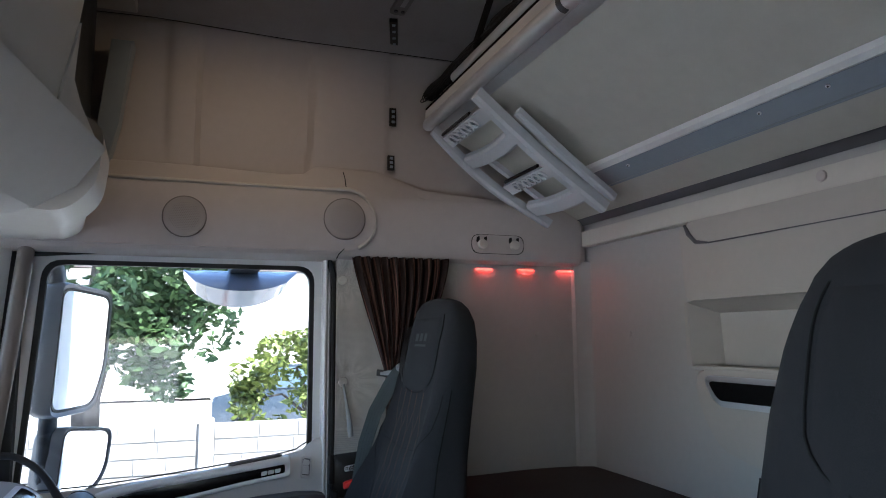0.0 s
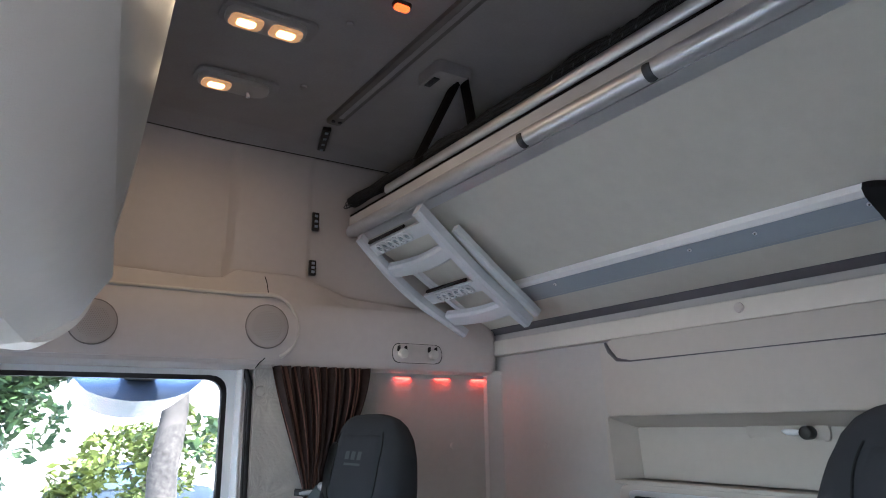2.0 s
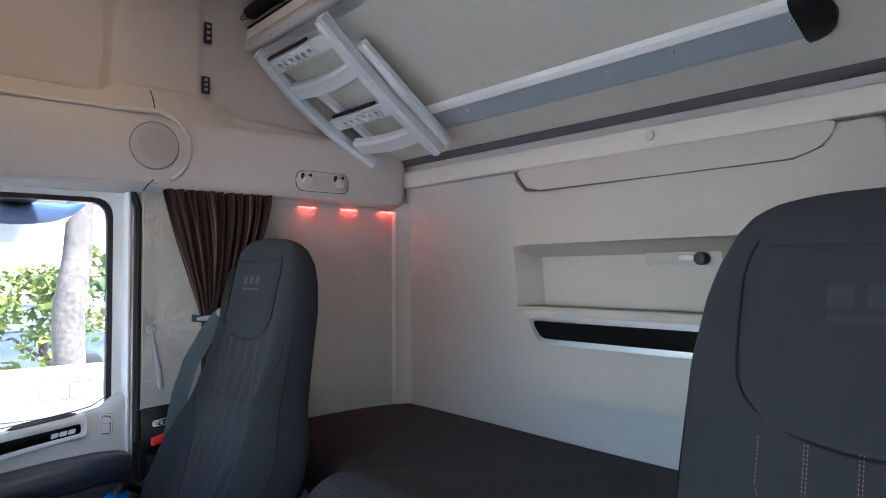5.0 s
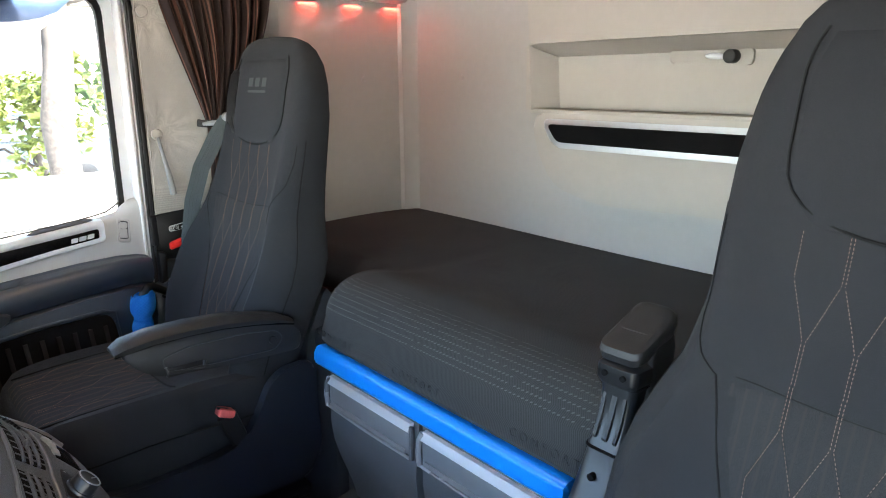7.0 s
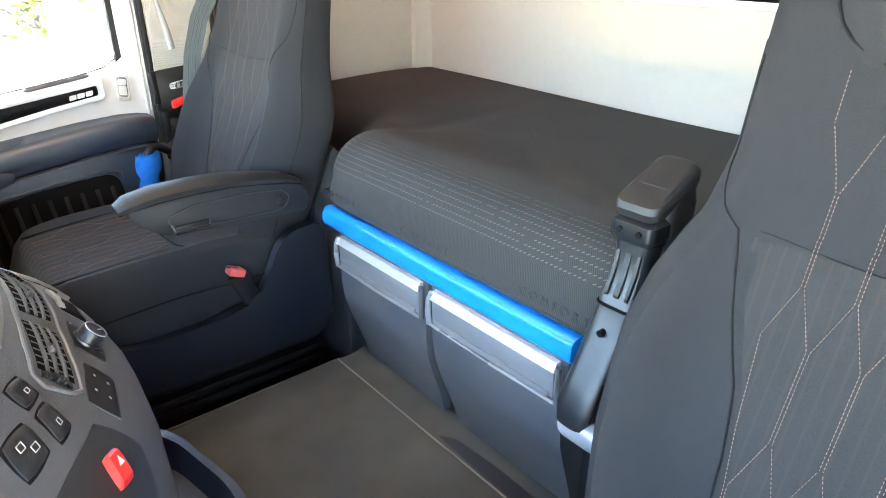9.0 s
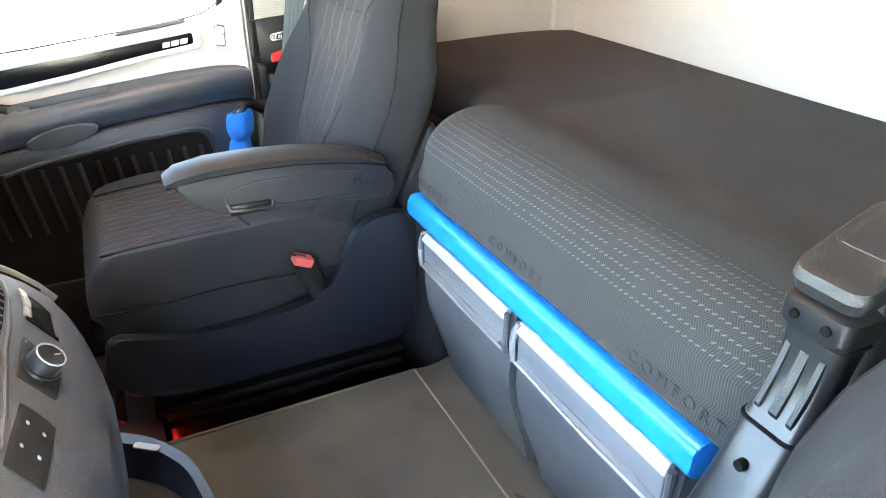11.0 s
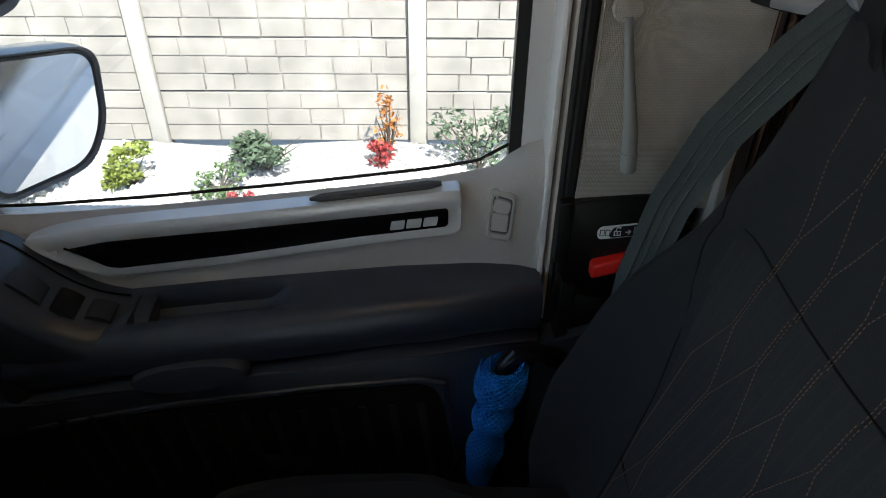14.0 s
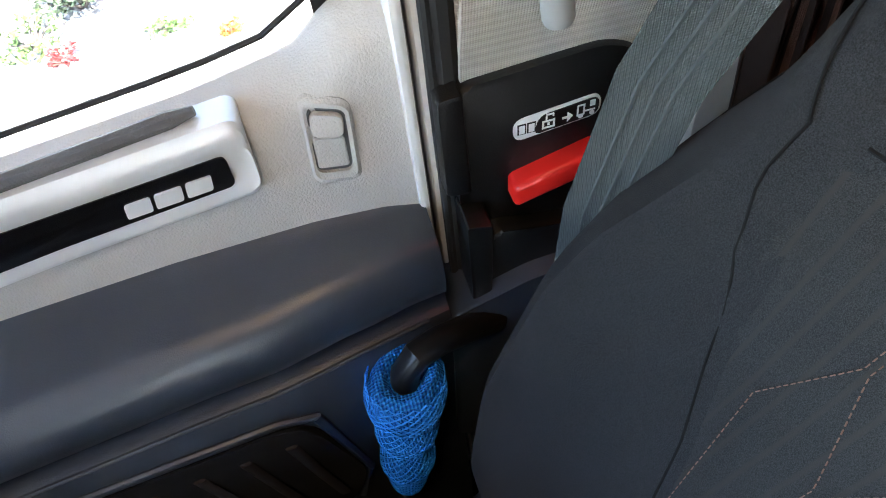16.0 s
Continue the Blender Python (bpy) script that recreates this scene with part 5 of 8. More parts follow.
        for k, ((x, z1), (x2, z0)) in enumerate(zip(top_line, low_line)):
            w = (0.024, 0.0295, 0.031, 0.031, 0.031, 0.030, 0.027, 0.020)[k]
            rings.append([(x2, -0.24 - w, z0), (x2, -0.24 - w - 0.001, z0 + (z1 - z0) * 0.45), (x, -0.24 - w + 0.005, z1 - 0.005), (x, -0.24 - w * 0.45, z1), (x, -0.24 + w * 0.45, z1), (x, -0.24 + w - 0.005, z1 - 0.005), (x2, -0.24 + w + 0.001, z0 + (z1 - z0) * 0.45), (x2, -0.24 + w, z0)])
        loft(bm, rings)
        pad = p("pad", bm, "arm_vinyl", arm, "soft grey armrest pad")
        bm = BM()
        for s in (-1, 1):
            sweep(bm, [(x, -0.24 + s * (0.027 if 0.83 < x < 1.15 else 0.022), z - 0.0012) for x, z in low_line], 0.0020, 6)
        p("pad_groove", bm, "jet", pad)
        bm = BM()
        field = rounded([(0.893, 0.926), (0.95, 0.938), (1.06, 0.936), (1.135, 0.926), (1.150, 0.905), (1.132, 0.884), (1.0, 0.889), (0.90, 0.899)], 0.012, 4)
        sweep(bm, [(x, -0.2642, z) for x, z in field + field[:1]], 0.0016, 6, False)
        p("field_edge", bm, "charcoal", arm)
        bm = BM()
        block(bm, (0.900, -0.2675, 0.884), (0.972, -0.255, 0.904), 0.004)
        lever = p("tilt_lever", bm, "black", arm)
        bm = BM()
        sweep(bm, [(0.899, -0.268, 0.908), (0.902, -0.272, 0.897), (0.936, -0.273, 0.893), (0.970, -0.272, 0.892), (0.975, -0.268, 0.902)], 0.0036, 8)
        p("lever_bow", bm, "gloss_charcoal", lever)
        bm = BM()
        disc(bm, (1.125, -0.265, 0.906), 1, 0.009, 0.006, 16, 0.002)
        p("pivot_cap", bm, "black", arm)
    return seat


make_seat(1.765, "dark grey cloth passenger seat with copper stitching and a lowered armrest", True, (0.013, 0.05, 0.0), 0.0255, 0.00028, "thread_soft", 1.160)
make_seat(0.36, "dark grey cloth driver seat with copper stitching and a raised armrest", False, (-0.011, 0.024, -0.006), 0.0245, 0.00038, "thread", 1.138)

# raised armrest of the driver seat, leaning a little forward at its foot
arm = thing("armrest", (1.12, 0.69, 0.80), "dark grey raised folding armrest beside the driver seat", "armrest")


def arm_ring(z, x0, x1, half=0.031, r=0.02, dz=0.0):
    """A level section; dz lowers its rear side."""
    return [(x, 0.69 + y, z - dz * (x - x0) / (x1 - x0)) for x, y in rounded([(x0, -half), (x1, -half), (x1, half), (x0, half)], r, 5)]


bm = BM()
loft(bm, [arm_ring(1.086, 1.222, 1.288, 0.026, 0.014, -0.02), arm_ring(1.090, 1.210, 1.298, 0.031, 0.016, -0.03), arm_ring(1.100, 1.207, 1.302, 0.033, 0.016, -0.034), arm_ring(1.108, 1.210, 1.302, 0.032, 0.016, -0.036), arm_ring(1.114, 1.219, 1.296, 0.027, 0.016, -0.036), arm_ring(1.116, 1.232, 1.286, 0.018, 0.012, -0.034)])
put("pad", bm, "arm_vinyl", arm, "soft dark grey vinyl pad")
bm = BM()
loft(bm, [arm_ring(0.90, 1.192, 1.222, 0.020, 0.012), arm_ring(0.94, 1.208, 1.244, 0.026, 0.014), arm_ring(0.98, 1.222, 1.266, 0.0305, 0.016), arm_ring(1.02, 1.232, 1.286, 0.0325, 0.016), arm_ring(1.06, 1.238, 1.298, 0.0332, 0.016), arm_ring(1.10, 1.236, 1.3015, 0.0332, 0.016), arm_ring(1.125, 1.245, 1.300, 0.029, 0.016)])
put("upholstered_back", bm, "arm_vinyl", arm)
bm = BM()
loft(bm, [arm_ring(1.090, 1.216, 1.262, 0.026, 0.012), arm_ring(1.084, 1.206, 1.262, 0.031, 0.013), arm_ring(1.066, 1.204, 1.258, 0.031, 0.013), arm_ring(1.058, 1.208, 1.250, 0.027, 0.012)])
cl = put("collar", bm, "gloss_charcoal", arm)
for dy in (-0.014, 0.014):
    bm = BM()
    disc(bm, (1.2045, 0.69 + dy, 1.074), 0, 0.0042, 0.004, 12)
    put("screw", bm, "jet", cl)
bm = BM()
rings = []
for k in range(15):
    f = k / 14
    w = 0.93 - 0.10 * math.sin(math.pi * f)
    front = 1.211 - 0.026 * f
    rings.append(arm_ring(1.060 - 0.086 * f, front + 0.006 * math.sin(math.pi * f), front + 0.050, 0.030 * w, 0.014))
loft(bm, rings)
g = put("grip", bm, "gloss_charcoal", arm, "shiny dark grip with a recess")
bm = BM()
for d0, d1 in ((-0.019, -0.012), (-0.005, 0.005), (0.012, 0.019)):
    loft(bm, [[(1.2135 - 0.026 * f + o, 0.69 + y, 1.052 - 0.070 * f) for y, o in ((d0, 0.008), (d0 + 0.001, -0.001 + e), (d1 - 0.001, -0.001 + e), (d1, 0.008))] for f, e in ((0.0, 0.006), (0.12, 0.0), (0.5, 0.0015), (0.88, 0.0), (1.0, 0.006))])
put("grip_rib", bm, "arm_vinyl", g)
for f in (-0.02, 1.02):
    bm = BM()
    c = (1.212 - 0.026 * f, 1.056 - 0.080 * f)
    pts = rounded([(c[0], -0.0275), (c[0] + 0.046, -0.0275), (c[0] + 0.046, 0.0275), (c[0], 0.0275)], 0.012, 4)
    sweep(bm, [(x, 0.69 + y, c[1]) for x, y in pts + pts[:1]], 0.0022, 6, False)
    put("grip_ring", bm, "jet", g)
bm = BM()
loft(bm, [arm_ring(0.980, 1.192, 1.236, 0.024, 0.014), arm_ring(0.970, 1.184, 1.238, 0.028, 0.018), arm_ring(0.93, 1.164, 1.226, 0.031, 0.022), arm_ring(0.88, 1.136, 1.204, 0.032, 0.024), arm_ring(0.85, 1.117, 1.188, 0.031, 0.024), arm_ring(0.825, 1.112, 1.172, 0.027, 0.022), arm_ring(0.812, 1.122, 1.158, 0.018, 0.014)])
put("hinge_arm", bm, "gloss_charcoal", arm)
bm = BM()
disc(bm, (1.1685, 0.69, 0.944), 0, 0.005, 0.008, 12)
put("screw", bm, "jet", arm)
bm = BM()
sweep(bm, [(1.1445, 0.662, 0.890), (1.132, 0.6605, 0.868), (1.122, 0.661, 0.842)], 0.0016, 6)
put("cover_joint", bm, "jet", arm)
bm = BM()
disc(bm, (1.136, 0.672, 0.815), 1, 0.022, 0.075, 28, 0.006)
put("hinge_ring", bm, "handle_grey", arm)

# ---- passenger door ----
door = thing("door_passenger", (0.66, 2.16, 0.45), "closed passenger door with dark lower trim, pale upper trim and a window", "door", kind="structure")
# window surround: pale upper trim whose sill drops towards the front
SILL = [(0.20, 1.028), (0.34, 1.03), (0.45, 1.034), (0.60, 1.047), (0.80, 1.069), (0.95, 1.088), (1.02, 1.103), (1.05, 1.132), (1.078, 1.138)]
ARM = [(0.20, 0.93), (0.40, 0.93), (0.47, 0.933), (0.55, 0.948), (0.70, 0.966), (0.77, 0.973), (0.90, 0.986), (1.0, 0.991), (1.05, 0.988), (1.078, 0.981)]


def sill_ring(x):
    s, a = line(SILL, x), line(ARM, x)
    return [(x, 2.26, s - 0.07), (x, 2.222, s - 0.03), (x, 2.205, s - 0.009), (x, 2.192, s - 0.002), (x, 2.176, s - 0.006), (x, 2.164, s - 0.013), (x, 2.157, s - 0.023), (x, 2.153, s - 0.04), (x, 2.151, a + 0.04), (x, 2.148, a + 0.004), (x, 2.148, a - 0.03), (x, 2.26, a - 0.03)]


def trim_face(x, z):
    """Depth of the pale door trim at a height."""
    s = line(SILL, x)
    return line([(0.9, 2.148), (s - 0.06, 2.151), (s - 0.04, 2.153), (s - 0.023, 2.157), (s - 0.013, 2.164), (s - 0.006, 2.176)], z)


bm = BM()
loft(bm, [sill_ring(0.20 + k * 0.878 / 44) for k in range(45)])
put("upper_trim", bm, "dash_pale", door)
bm = BM()


def rest_ring(x):
    a = line(ARM, x)
    out = line([(0.2, 2.036), (0.45, 2.046), (0.55, 2.048), (0.75, 2.055), (0.95, 2.070), (1.02, 2.085), (1.078, 2.102)], x)
    w = 2.152 - out
    pocket = 0.030 * ease((x - 0.580) / 0.015) * (1 - ease((x - 0.735) / 0.045))
    bow = [(x, 2.152 - w * q, a - d - pocket * deep) for q, d, deep in ((0, 0, 0), (0.10, 0.0025, 0), (0.16, 0.004, 0.8), (0.25, 0.0048, 1), (0.5, 0.0048, 1), (0.62, 0.0046, 0.9), (0.68, 0.0046, 0), (0.74, 0.0050, 0), (0.80, 0.0062, 0), (0.88, 0.0100, 0), (0.945, 0.0165, 0), (0.985, 0.0260, 0), (1.0, 0.036, 0))]
    return [(x, 2.20, a)] + bow + [(x, out + 0.001, a - 0.046), (x, out + 0.005, a - 0.058), (x, out + 0.018, a - 0.074), (x, 2.20, a - 0.080)]


loft(bm, [rest_ring(0.20 + k * 0.878 / 120) for k in range(121)])
put("armrest_ledge", bm, "navy_soft", door)
bm = BM()


def ledge_out(x):
    return line([(0.2, 2.036), (0.45, 2.046), (0.55, 2.048), (0.75, 2.055), (0.95, 2.070), (1.02, 2.085), (1.078, 2.102)], x)


def low_ring(x):
    a = line(ARM, x) - 0.08
    y = ledge_out(x)
    return [(x, 2.24, a + 0.004), (x, y + 0.012, a + 0.004), (x, y + 0.002, a + 0.001), (x, y - 0.001, a - 0.004), (x, y + 0.0005, 0.84), (x, y + 0.003, 0.80), (x, y + 0.007, 0.74), (x, y + 0.012, 0.64), (x, 2.115, 0.45), (x, 2.24, 0.45)]


loft(bm, [low_ring(0.20 + k * 0.878 / 20) for k in range(21)])
block(bm, (0.20, 2.12, 0.30), (1.078, 2.24, 0.452))
put("lower_trim", bm, "navy_soft", door)
# Paler bead puts the highlight on the lower trim's top edge into colour.
bm = BM()
sweep(bm, [(x, ledge_out(x) + 0.0006, line(ARM, x) - 0.0795) for x in [0.46 + 0.03 * k for k in range(21)]], 0.0020, 6)
put("trim_lit_edge", bm, "door_grey", door)
# pull pocket and cloth insert
bm = BM()
loft(bm, [[(0.655 + 0.072 * f * math.cos(a), y, 0.893 + 0.009 * math.cos(a) * f * 1.2 + 0.022 * f * math.sin(a)) for a in [2 * math.pi * k / 28 for k in range(28)]] for f, y in ((1.0, 2.070), (1.0, 2.048), (0.92, 2.0435), (0.35, 2.0425))])
put("pull_pocket", bm, "door_grey", door)
# Outline runs forward to 0.32 so its black stands in for the trim's shade.
ins = rounded([(0.32, 0.60), (0.60, 0.54), (0.955, 0.64), (0.975, 0.70), (0.950, 0.862), (0.80, 0.858), (0.60, 0.835), (0.44, 0.80), (0.32, 0.775)], 0.035, 5)
bm = BM()
prism(bm, ins, 1, 2.094, 2.112, 0.003)
for v in bm.verts:
    v.co.y += ledge_out(v.co.x) - 2.0990 + 0.010 * ease((0.84 - v.co.z) / 0.2)
fi = put("cloth_insert", bm, "door_cloth", door, "dark cloth insert with stitched bars")
for k in range(13):
    bm = BM()
    x = 0.49 + 0.037 * k
    y = ledge_out(x)
    sweep(bm, [(x + 0.012, y + 0.0035, 0.675), (x + 0.004, y - 0.001, 0.75), (x - 0.004, y - 0.005, 0.83)], 0.0055, 6, True, 0.35, (1, 0, 0))
    put("stitched_bar", bm, "thread_dim", fi)
bm = BM()
frame_edge = [(0.44, 0.806), (0.60, 0.842), (0.80, 0.865), (0.93, 0.870), (0.958, 0.860), (0.978, 0.70), (0.958, 0.638)]
sweep(bm, [(x, ledge_out(x) - 0.0025 + 0.010 * ease((0.84 - z) / 0.2), z) for x, z in frame_edge], 0.0045, 8, True, 0.7, (0, 0, 1))
put("insert_edge", bm, "navy_soft", door)
bm = BM()
block(bm, (0.45, 2.03, 0.46), (0.98, 2.10, 0.475), 0.006)
block(bm, (0.45, 2.03, 0.46), (0.98, 2.045, 0.56), 0.008)
put("door_pocket", bm, "black", door)
# bright trim bar
TB = [(0.455, 1.012, 1.022), (0.50, 0.982, 1.034), (0.545, 0.968, 1.042), (0.70, 0.990, 1.060), (0.85, 1.016, 1.080), (0.978, 1.034, 1.096)]
lo_t = [(r[0], r[1]) for r in TB]
hi_t = [(r[0], r[2]) for r in TB]
bar = thing("door_trim_bar", (0.7, 2.15, 1.02), "satin silver door trim bar with a gloss black inlay", "trim bar")
face = lambda x, z: 2.146 + 0.34 * max(0.0, z - (line(ARM, x) + 0.03)) * 0.45
bm = BM()
xs = [0.455 + k * (0.970 - 0.455) / 30 for k in range(31)] + [0.973, 0.9755, 0.9772, 0.978]
rings = []
for x in xs:
    lo, hi = line(lo_t, x), line(hi_t, x) - 0.003 * ease((x - 0.6) / 0.3)
    d = max(0.0, x - 0.970)
    c = 0.008 - math.sqrt(max(0.0, 0.008 ** 2 - d ** 2))
    lo, hi = lo + c, hi - c
    rings.append([(x, 2.170, lo), (x, 2.147, lo), (x, 2.1445, lo + 0.0015), (x, 2.1435, lo + 0.005), (x, 2.1455, lo + 0.011), (x, 2.1475, hi - 0.023), (x, 2.1455, hi - 0.018), (x, 2.147, hi - 0.005), (x, 2.150, hi - 0.001), (x, 2.172, hi)])
loft(bm, rings)
put("frame", bm, "silver", bar)
bm = BM()
rings = []
for x in [0.50 + k * (0.958 - 0.50) / 30 for k in range(31)] + [0.9605, 0.962, 0.963]:
    lo, hi = line(lo_t, x) + 0.012, line(hi_t, x) - 0.003 * ease((x - 0.6) / 0.3) - 0.021
    if x < 0.56:
        lo += (0.56 - x) * 0.30
        hi -= (0.56 - x) * 0.05
    c = 0.005 - math.sqrt(max(0.0, 0.005 ** 2 - max(0.0, x - 0.958) ** 2))
    lo, hi = lo + c, hi - c
    rings.append([(x, 2.155, lo), (x, 2.1448, lo + 0.001), (x, 2.1440, (lo + hi) / 2), (x, 2.1462, hi - 0.001), (x, 2.155, hi)])
loft(bm, rings)
put("inlay", bm, "gloss_black", bar, "gloss black inlay")
bm = BM()
for x, w in ((0.903, 0.0165), (0.9225, 0.0175), (0.942, 0.0165)):
    z = (line(lo_t, x) + line(hi_t, x)) / 2 - 0.0085
    prism(bm, rounded([(x - w / 2 - 0.001, z - 0.0065), (x + w / 2 - 0.001, z - 0.0045), (x + w / 2 + 0.001, z + 0.0072), (x - w / 2 + 0.001, z + 0.0052)], 0.002, 3), 1, 2.1432, 2.146)
put("badge", bm, "white", bar, "pale raised badge in three plain blocks")
bm = BM()
sweep(bm, [(x, 2.1575 + 0.0005 * k, line(hi_t, x) - 0.003 * ease((x - 0.6) / 0.3) + 0.0035) for k, x in enumerate([0.80 + 0.0155 * k for k in range(11)])], [0.002] + [0.0055] * 9 + [0.003], 8)
put("grip_slot", bm, "dash", bar)
# lock button
lock = thing("door_lock_button", (1.025, 2.15, 1.05), "grey sliding door lock button in a raised frame", "button")


def on_trim(pts, lift):
    return [Vector((x, trim_face(x, z) - lift, z)) for x, z in pts]


lip = rounded([(1.0125, 1.0885), (1.0435, 1.0845), (1.0400, 1.0185), (1.0085, 1.0235)], 0.009, 5)
inner = rounded([(1.0165, 1.0825), (1.0390, 1.0790), (1.0355, 1.0300), (1.0125, 1.0340)], 0.006, 5)
mid = [((a[0] + b[0]) / 2, (a[1] + b[1]) / 2) for a, b in zip(lip, inner)]
bm = BM()
loft(bm, [on_trim(lip, -0.002), on_trim(lip, 0.0012), on_trim(mid, 0.0040), on_trim(inner, 0.0032), on_trim(inner, -0.002)], False)
put("frame", bm, "dash_pale", lock)
# Plate lies on the surface; its dark grey paints the shade within the frame.
bm = BM()
loft(bm, [on_trim(inner, 0.0006), on_trim([(1.0258 + (q[0] - 1.0258) * 0.3, 1.0565 + (q[1] - 1.0565) * 0.3) for q in inner], 0.0006)])
put("recess", bm, "dash", lock)
for pts, r, lift in (([(1.0175, 1.0785), (1.0375, 1.0755), (1.0350, 1.0590), (1.0155, 1.0620)], 0.006, 0.0042), ([(1.0153, 1.0612), (1.0348, 1.0582), (1.0338, 1.0335), (1.0138, 1.0365)], 0.0025, 0.0024)):
    o = rounded(pts, r, 4)
    cx, cz = sum(q[0] for q in o) / len(o), sum(q[1] for q in o) / len(o)
    bm = BM()
    loft(bm, [on_trim(o, 0.0), on_trim(o, lift - 0.001), on_trim([(cx + (q[0] - cx) * 0.93, cz + (q[1] - cz) * 0.93) for q in o], lift), on_trim([(cx + (q[0] - cx) * 0.3, cz + (q[1] - cz) * 0.3) for q in o], lift)])
    put("slider", bm, "dash_pale", lock)
# switch pod: a smooth wing that rises from the ledge towards the windscreen
pod = thing("door_switch_pod", (0.53, 2.06, 0.93), "dark switch pod at the front of the door ledge", "switch")
POD = [(0.375, 1.000), (0.395, 1.028), (0.425, 1.034), (0.445, 1.026), (0.470, 1.000), (0.500, 0.970), (0.530, 0.953), (0.560, 0.946), (0.600, 0.9445)]


def pod_z(x):
    return sum(line(POD, x + d) for d in (-0.012, -0.006, 0.0, 0.006, 0.012)) / 5


bm = BM()
rings = []
for k in range(46):
    x = 0.375 + k * 0.225 / 45
    z = pod_z(x)
    nose = 0.016 * (1 - ease((x - 0.375) / 0.03)) + 0.020 * ease((x - 0.535) / 0.06)
    z -= 0.006 * ease((x - 0.55) / 0.05)
    low = line(ARM, x) - 0.066
    rings.append([(x, 2.152, z + 0.004), (x, 2.135, z + 0.005), (x, 2.105, z + 0.003), (x, 2.080 + nose, z), (x, 2.062 + nose, z - 0.005), (x, 2.052 + nose, z - 0.015), (x, 2.049 + nose, z - 0.030), (x, 2.050 + nose, (z - 0.03 + low) / 2), (x, 2.053 + nose, low), (x, 2.075, low - 0.016), (x, 2.152, low - 0.016)])
loft(bm, rings)
put("body", bm, "navy_soft", pod, "", 60)
for x0, x1, y0, y1, mat in ((0.462, 0.492, 2.078, 2.108, "charcoal"), (0.500, 0.524, 2.078, 2.116, "gloss_charcoal"), (0.533, 0.562, 2.084, 2.116, "charcoal")):
    bm = BM()
    loft(bm, [[(x, y0, pod_z(x) - 0.004), (x, y0 + 0.001, pod_z(x) + 0.004 + h), (x, (y0 + y1) / 2, pod_z(x) + 0.0065 + h), (x, y1 - 0.001, pod_z(x) + 0.007 + h), (x, y1, pod_z(x) - 0.002)] for x, h in ((x0, -0.002), (x0 + 0.004, 0.001), ((x0 + x1) / 2, 0.0025), (x1 - 0.004, 0.001), (x1, -0.002))])
    put("switch", bm, mat, pod)
bm = BM()
sweep(bm, [(x, 2.132, pod_z(x) + 0.0055) for x in [0.40 + 0.01 * k for k in range(18)]], 0.0012, 6)
put("pod_joint", bm, "jet", pod)
# window frame, glass, seals
bm = BM()
outer = rounded([(0.19, 1.0), (1.086, 1.0), (1.086, 1.705), (0.235, 1.705)], 0.03, 5)
inner = rounded([(0.245, 1.0), (1.050, 1.0), (1.050, 1.668), (0.285, 1.668)], 0.055, 5)


def frame_of(bm, outer, inner, y0, y1):
    n = len(outer)
    A = [[bm.verts.new((p[0], y, p[1])) for p in o] for o in (outer, inner) for y in (y0, y1)]
    o0, o1, i0, i1 = A
    for k in range(n):
        q = (k + 1) % n
        for a, b in ((o0, i0), (i0, i1), (i1, o1), (o1, o0)):
            bm.faces.new((a[k], a[q], b[q], b[k]))
    return bm


frame_of(bm, outer, inner, 2.198, 2.235)
put("window_frame", bm, "white_paint", door, "white painted window frame")
bm = BM()
frame_of(bm, rounded([(0.235, 1.0), (1.058, 1.0), (1.058, 1.678), (0.275, 1.678)], 0.055, 5), rounded([(0.258, 1.0), (1.036, 1.0), (1.036, 1.655), (0.30, 1.655)], 0.05, 5), 2.202, 2.224)
put("window_seal", bm, "rubber", door)
bm = BM()
block(bm, (0.24, 2.213, 0.98), (1.055, 2.217, 1.675))
gl = put("window_pane", bm, "glass", door, smooth=0)
gl.visible_shadow = False
bm = BM()
sweep(bm, [(x, 2.208, line(SILL, x) + 0.002) for x in [0.27 + 0.0385 * k for k in range(21)]], 0.0022, 6)
put("waist_seal", bm, "rubber", door)
# door edge and pillar seal
bm = BM()
block(bm, (1.074, 2.145, 0.45), (1.082, 2.235, 1.69), 0.003)
put("door_edge", bm, "white_paint", door)

# ---- B pillar ----
bm = BM()
block(bm, (1.086, 2.150, 0.45), (1.094, 2.26, 1.70), 0.003)
structure("trim", bm, "white_paint", "white painted strip of the door pillar", "trim")
seal = thing("door_seal", (1.10, 2.15, 0.5), "black rubber door seal along the pillar", "seal")
bm = BM()
sweep(bm, [(1.100, 2.150, 0.46), (1.100, 2.148, 0.9), (1.100, 2.148, 1.3), (1.100, 2.150, 1.64), (1.085, 2.155, 1.692), (1.03, 2.16, 1.70), (0.5, 2.165, 1.70), (0.25, 2.17, 1.68)], 0.0105, 10)
put("profile", bm, "rubber", seal)
bm = BM()
sweep(bm, [(1.0925, 2.143, 0.46), (1.0925, 2.141, 0.9), (1.0925, 2.141, 1.3), (1.0925, 2.143, 1.64)], 0.0035, 8)
put("sealing_lip", bm, "rubber", seal)
bm = BM()
block(bm, (1.108, 2.142, 0.45), (1.145, 2.24, 1.69), 0.006)
structure("wall_pillar", bm, "lining_cloth", "pale cloth-covered door pillar", "wall")
bm = BM()


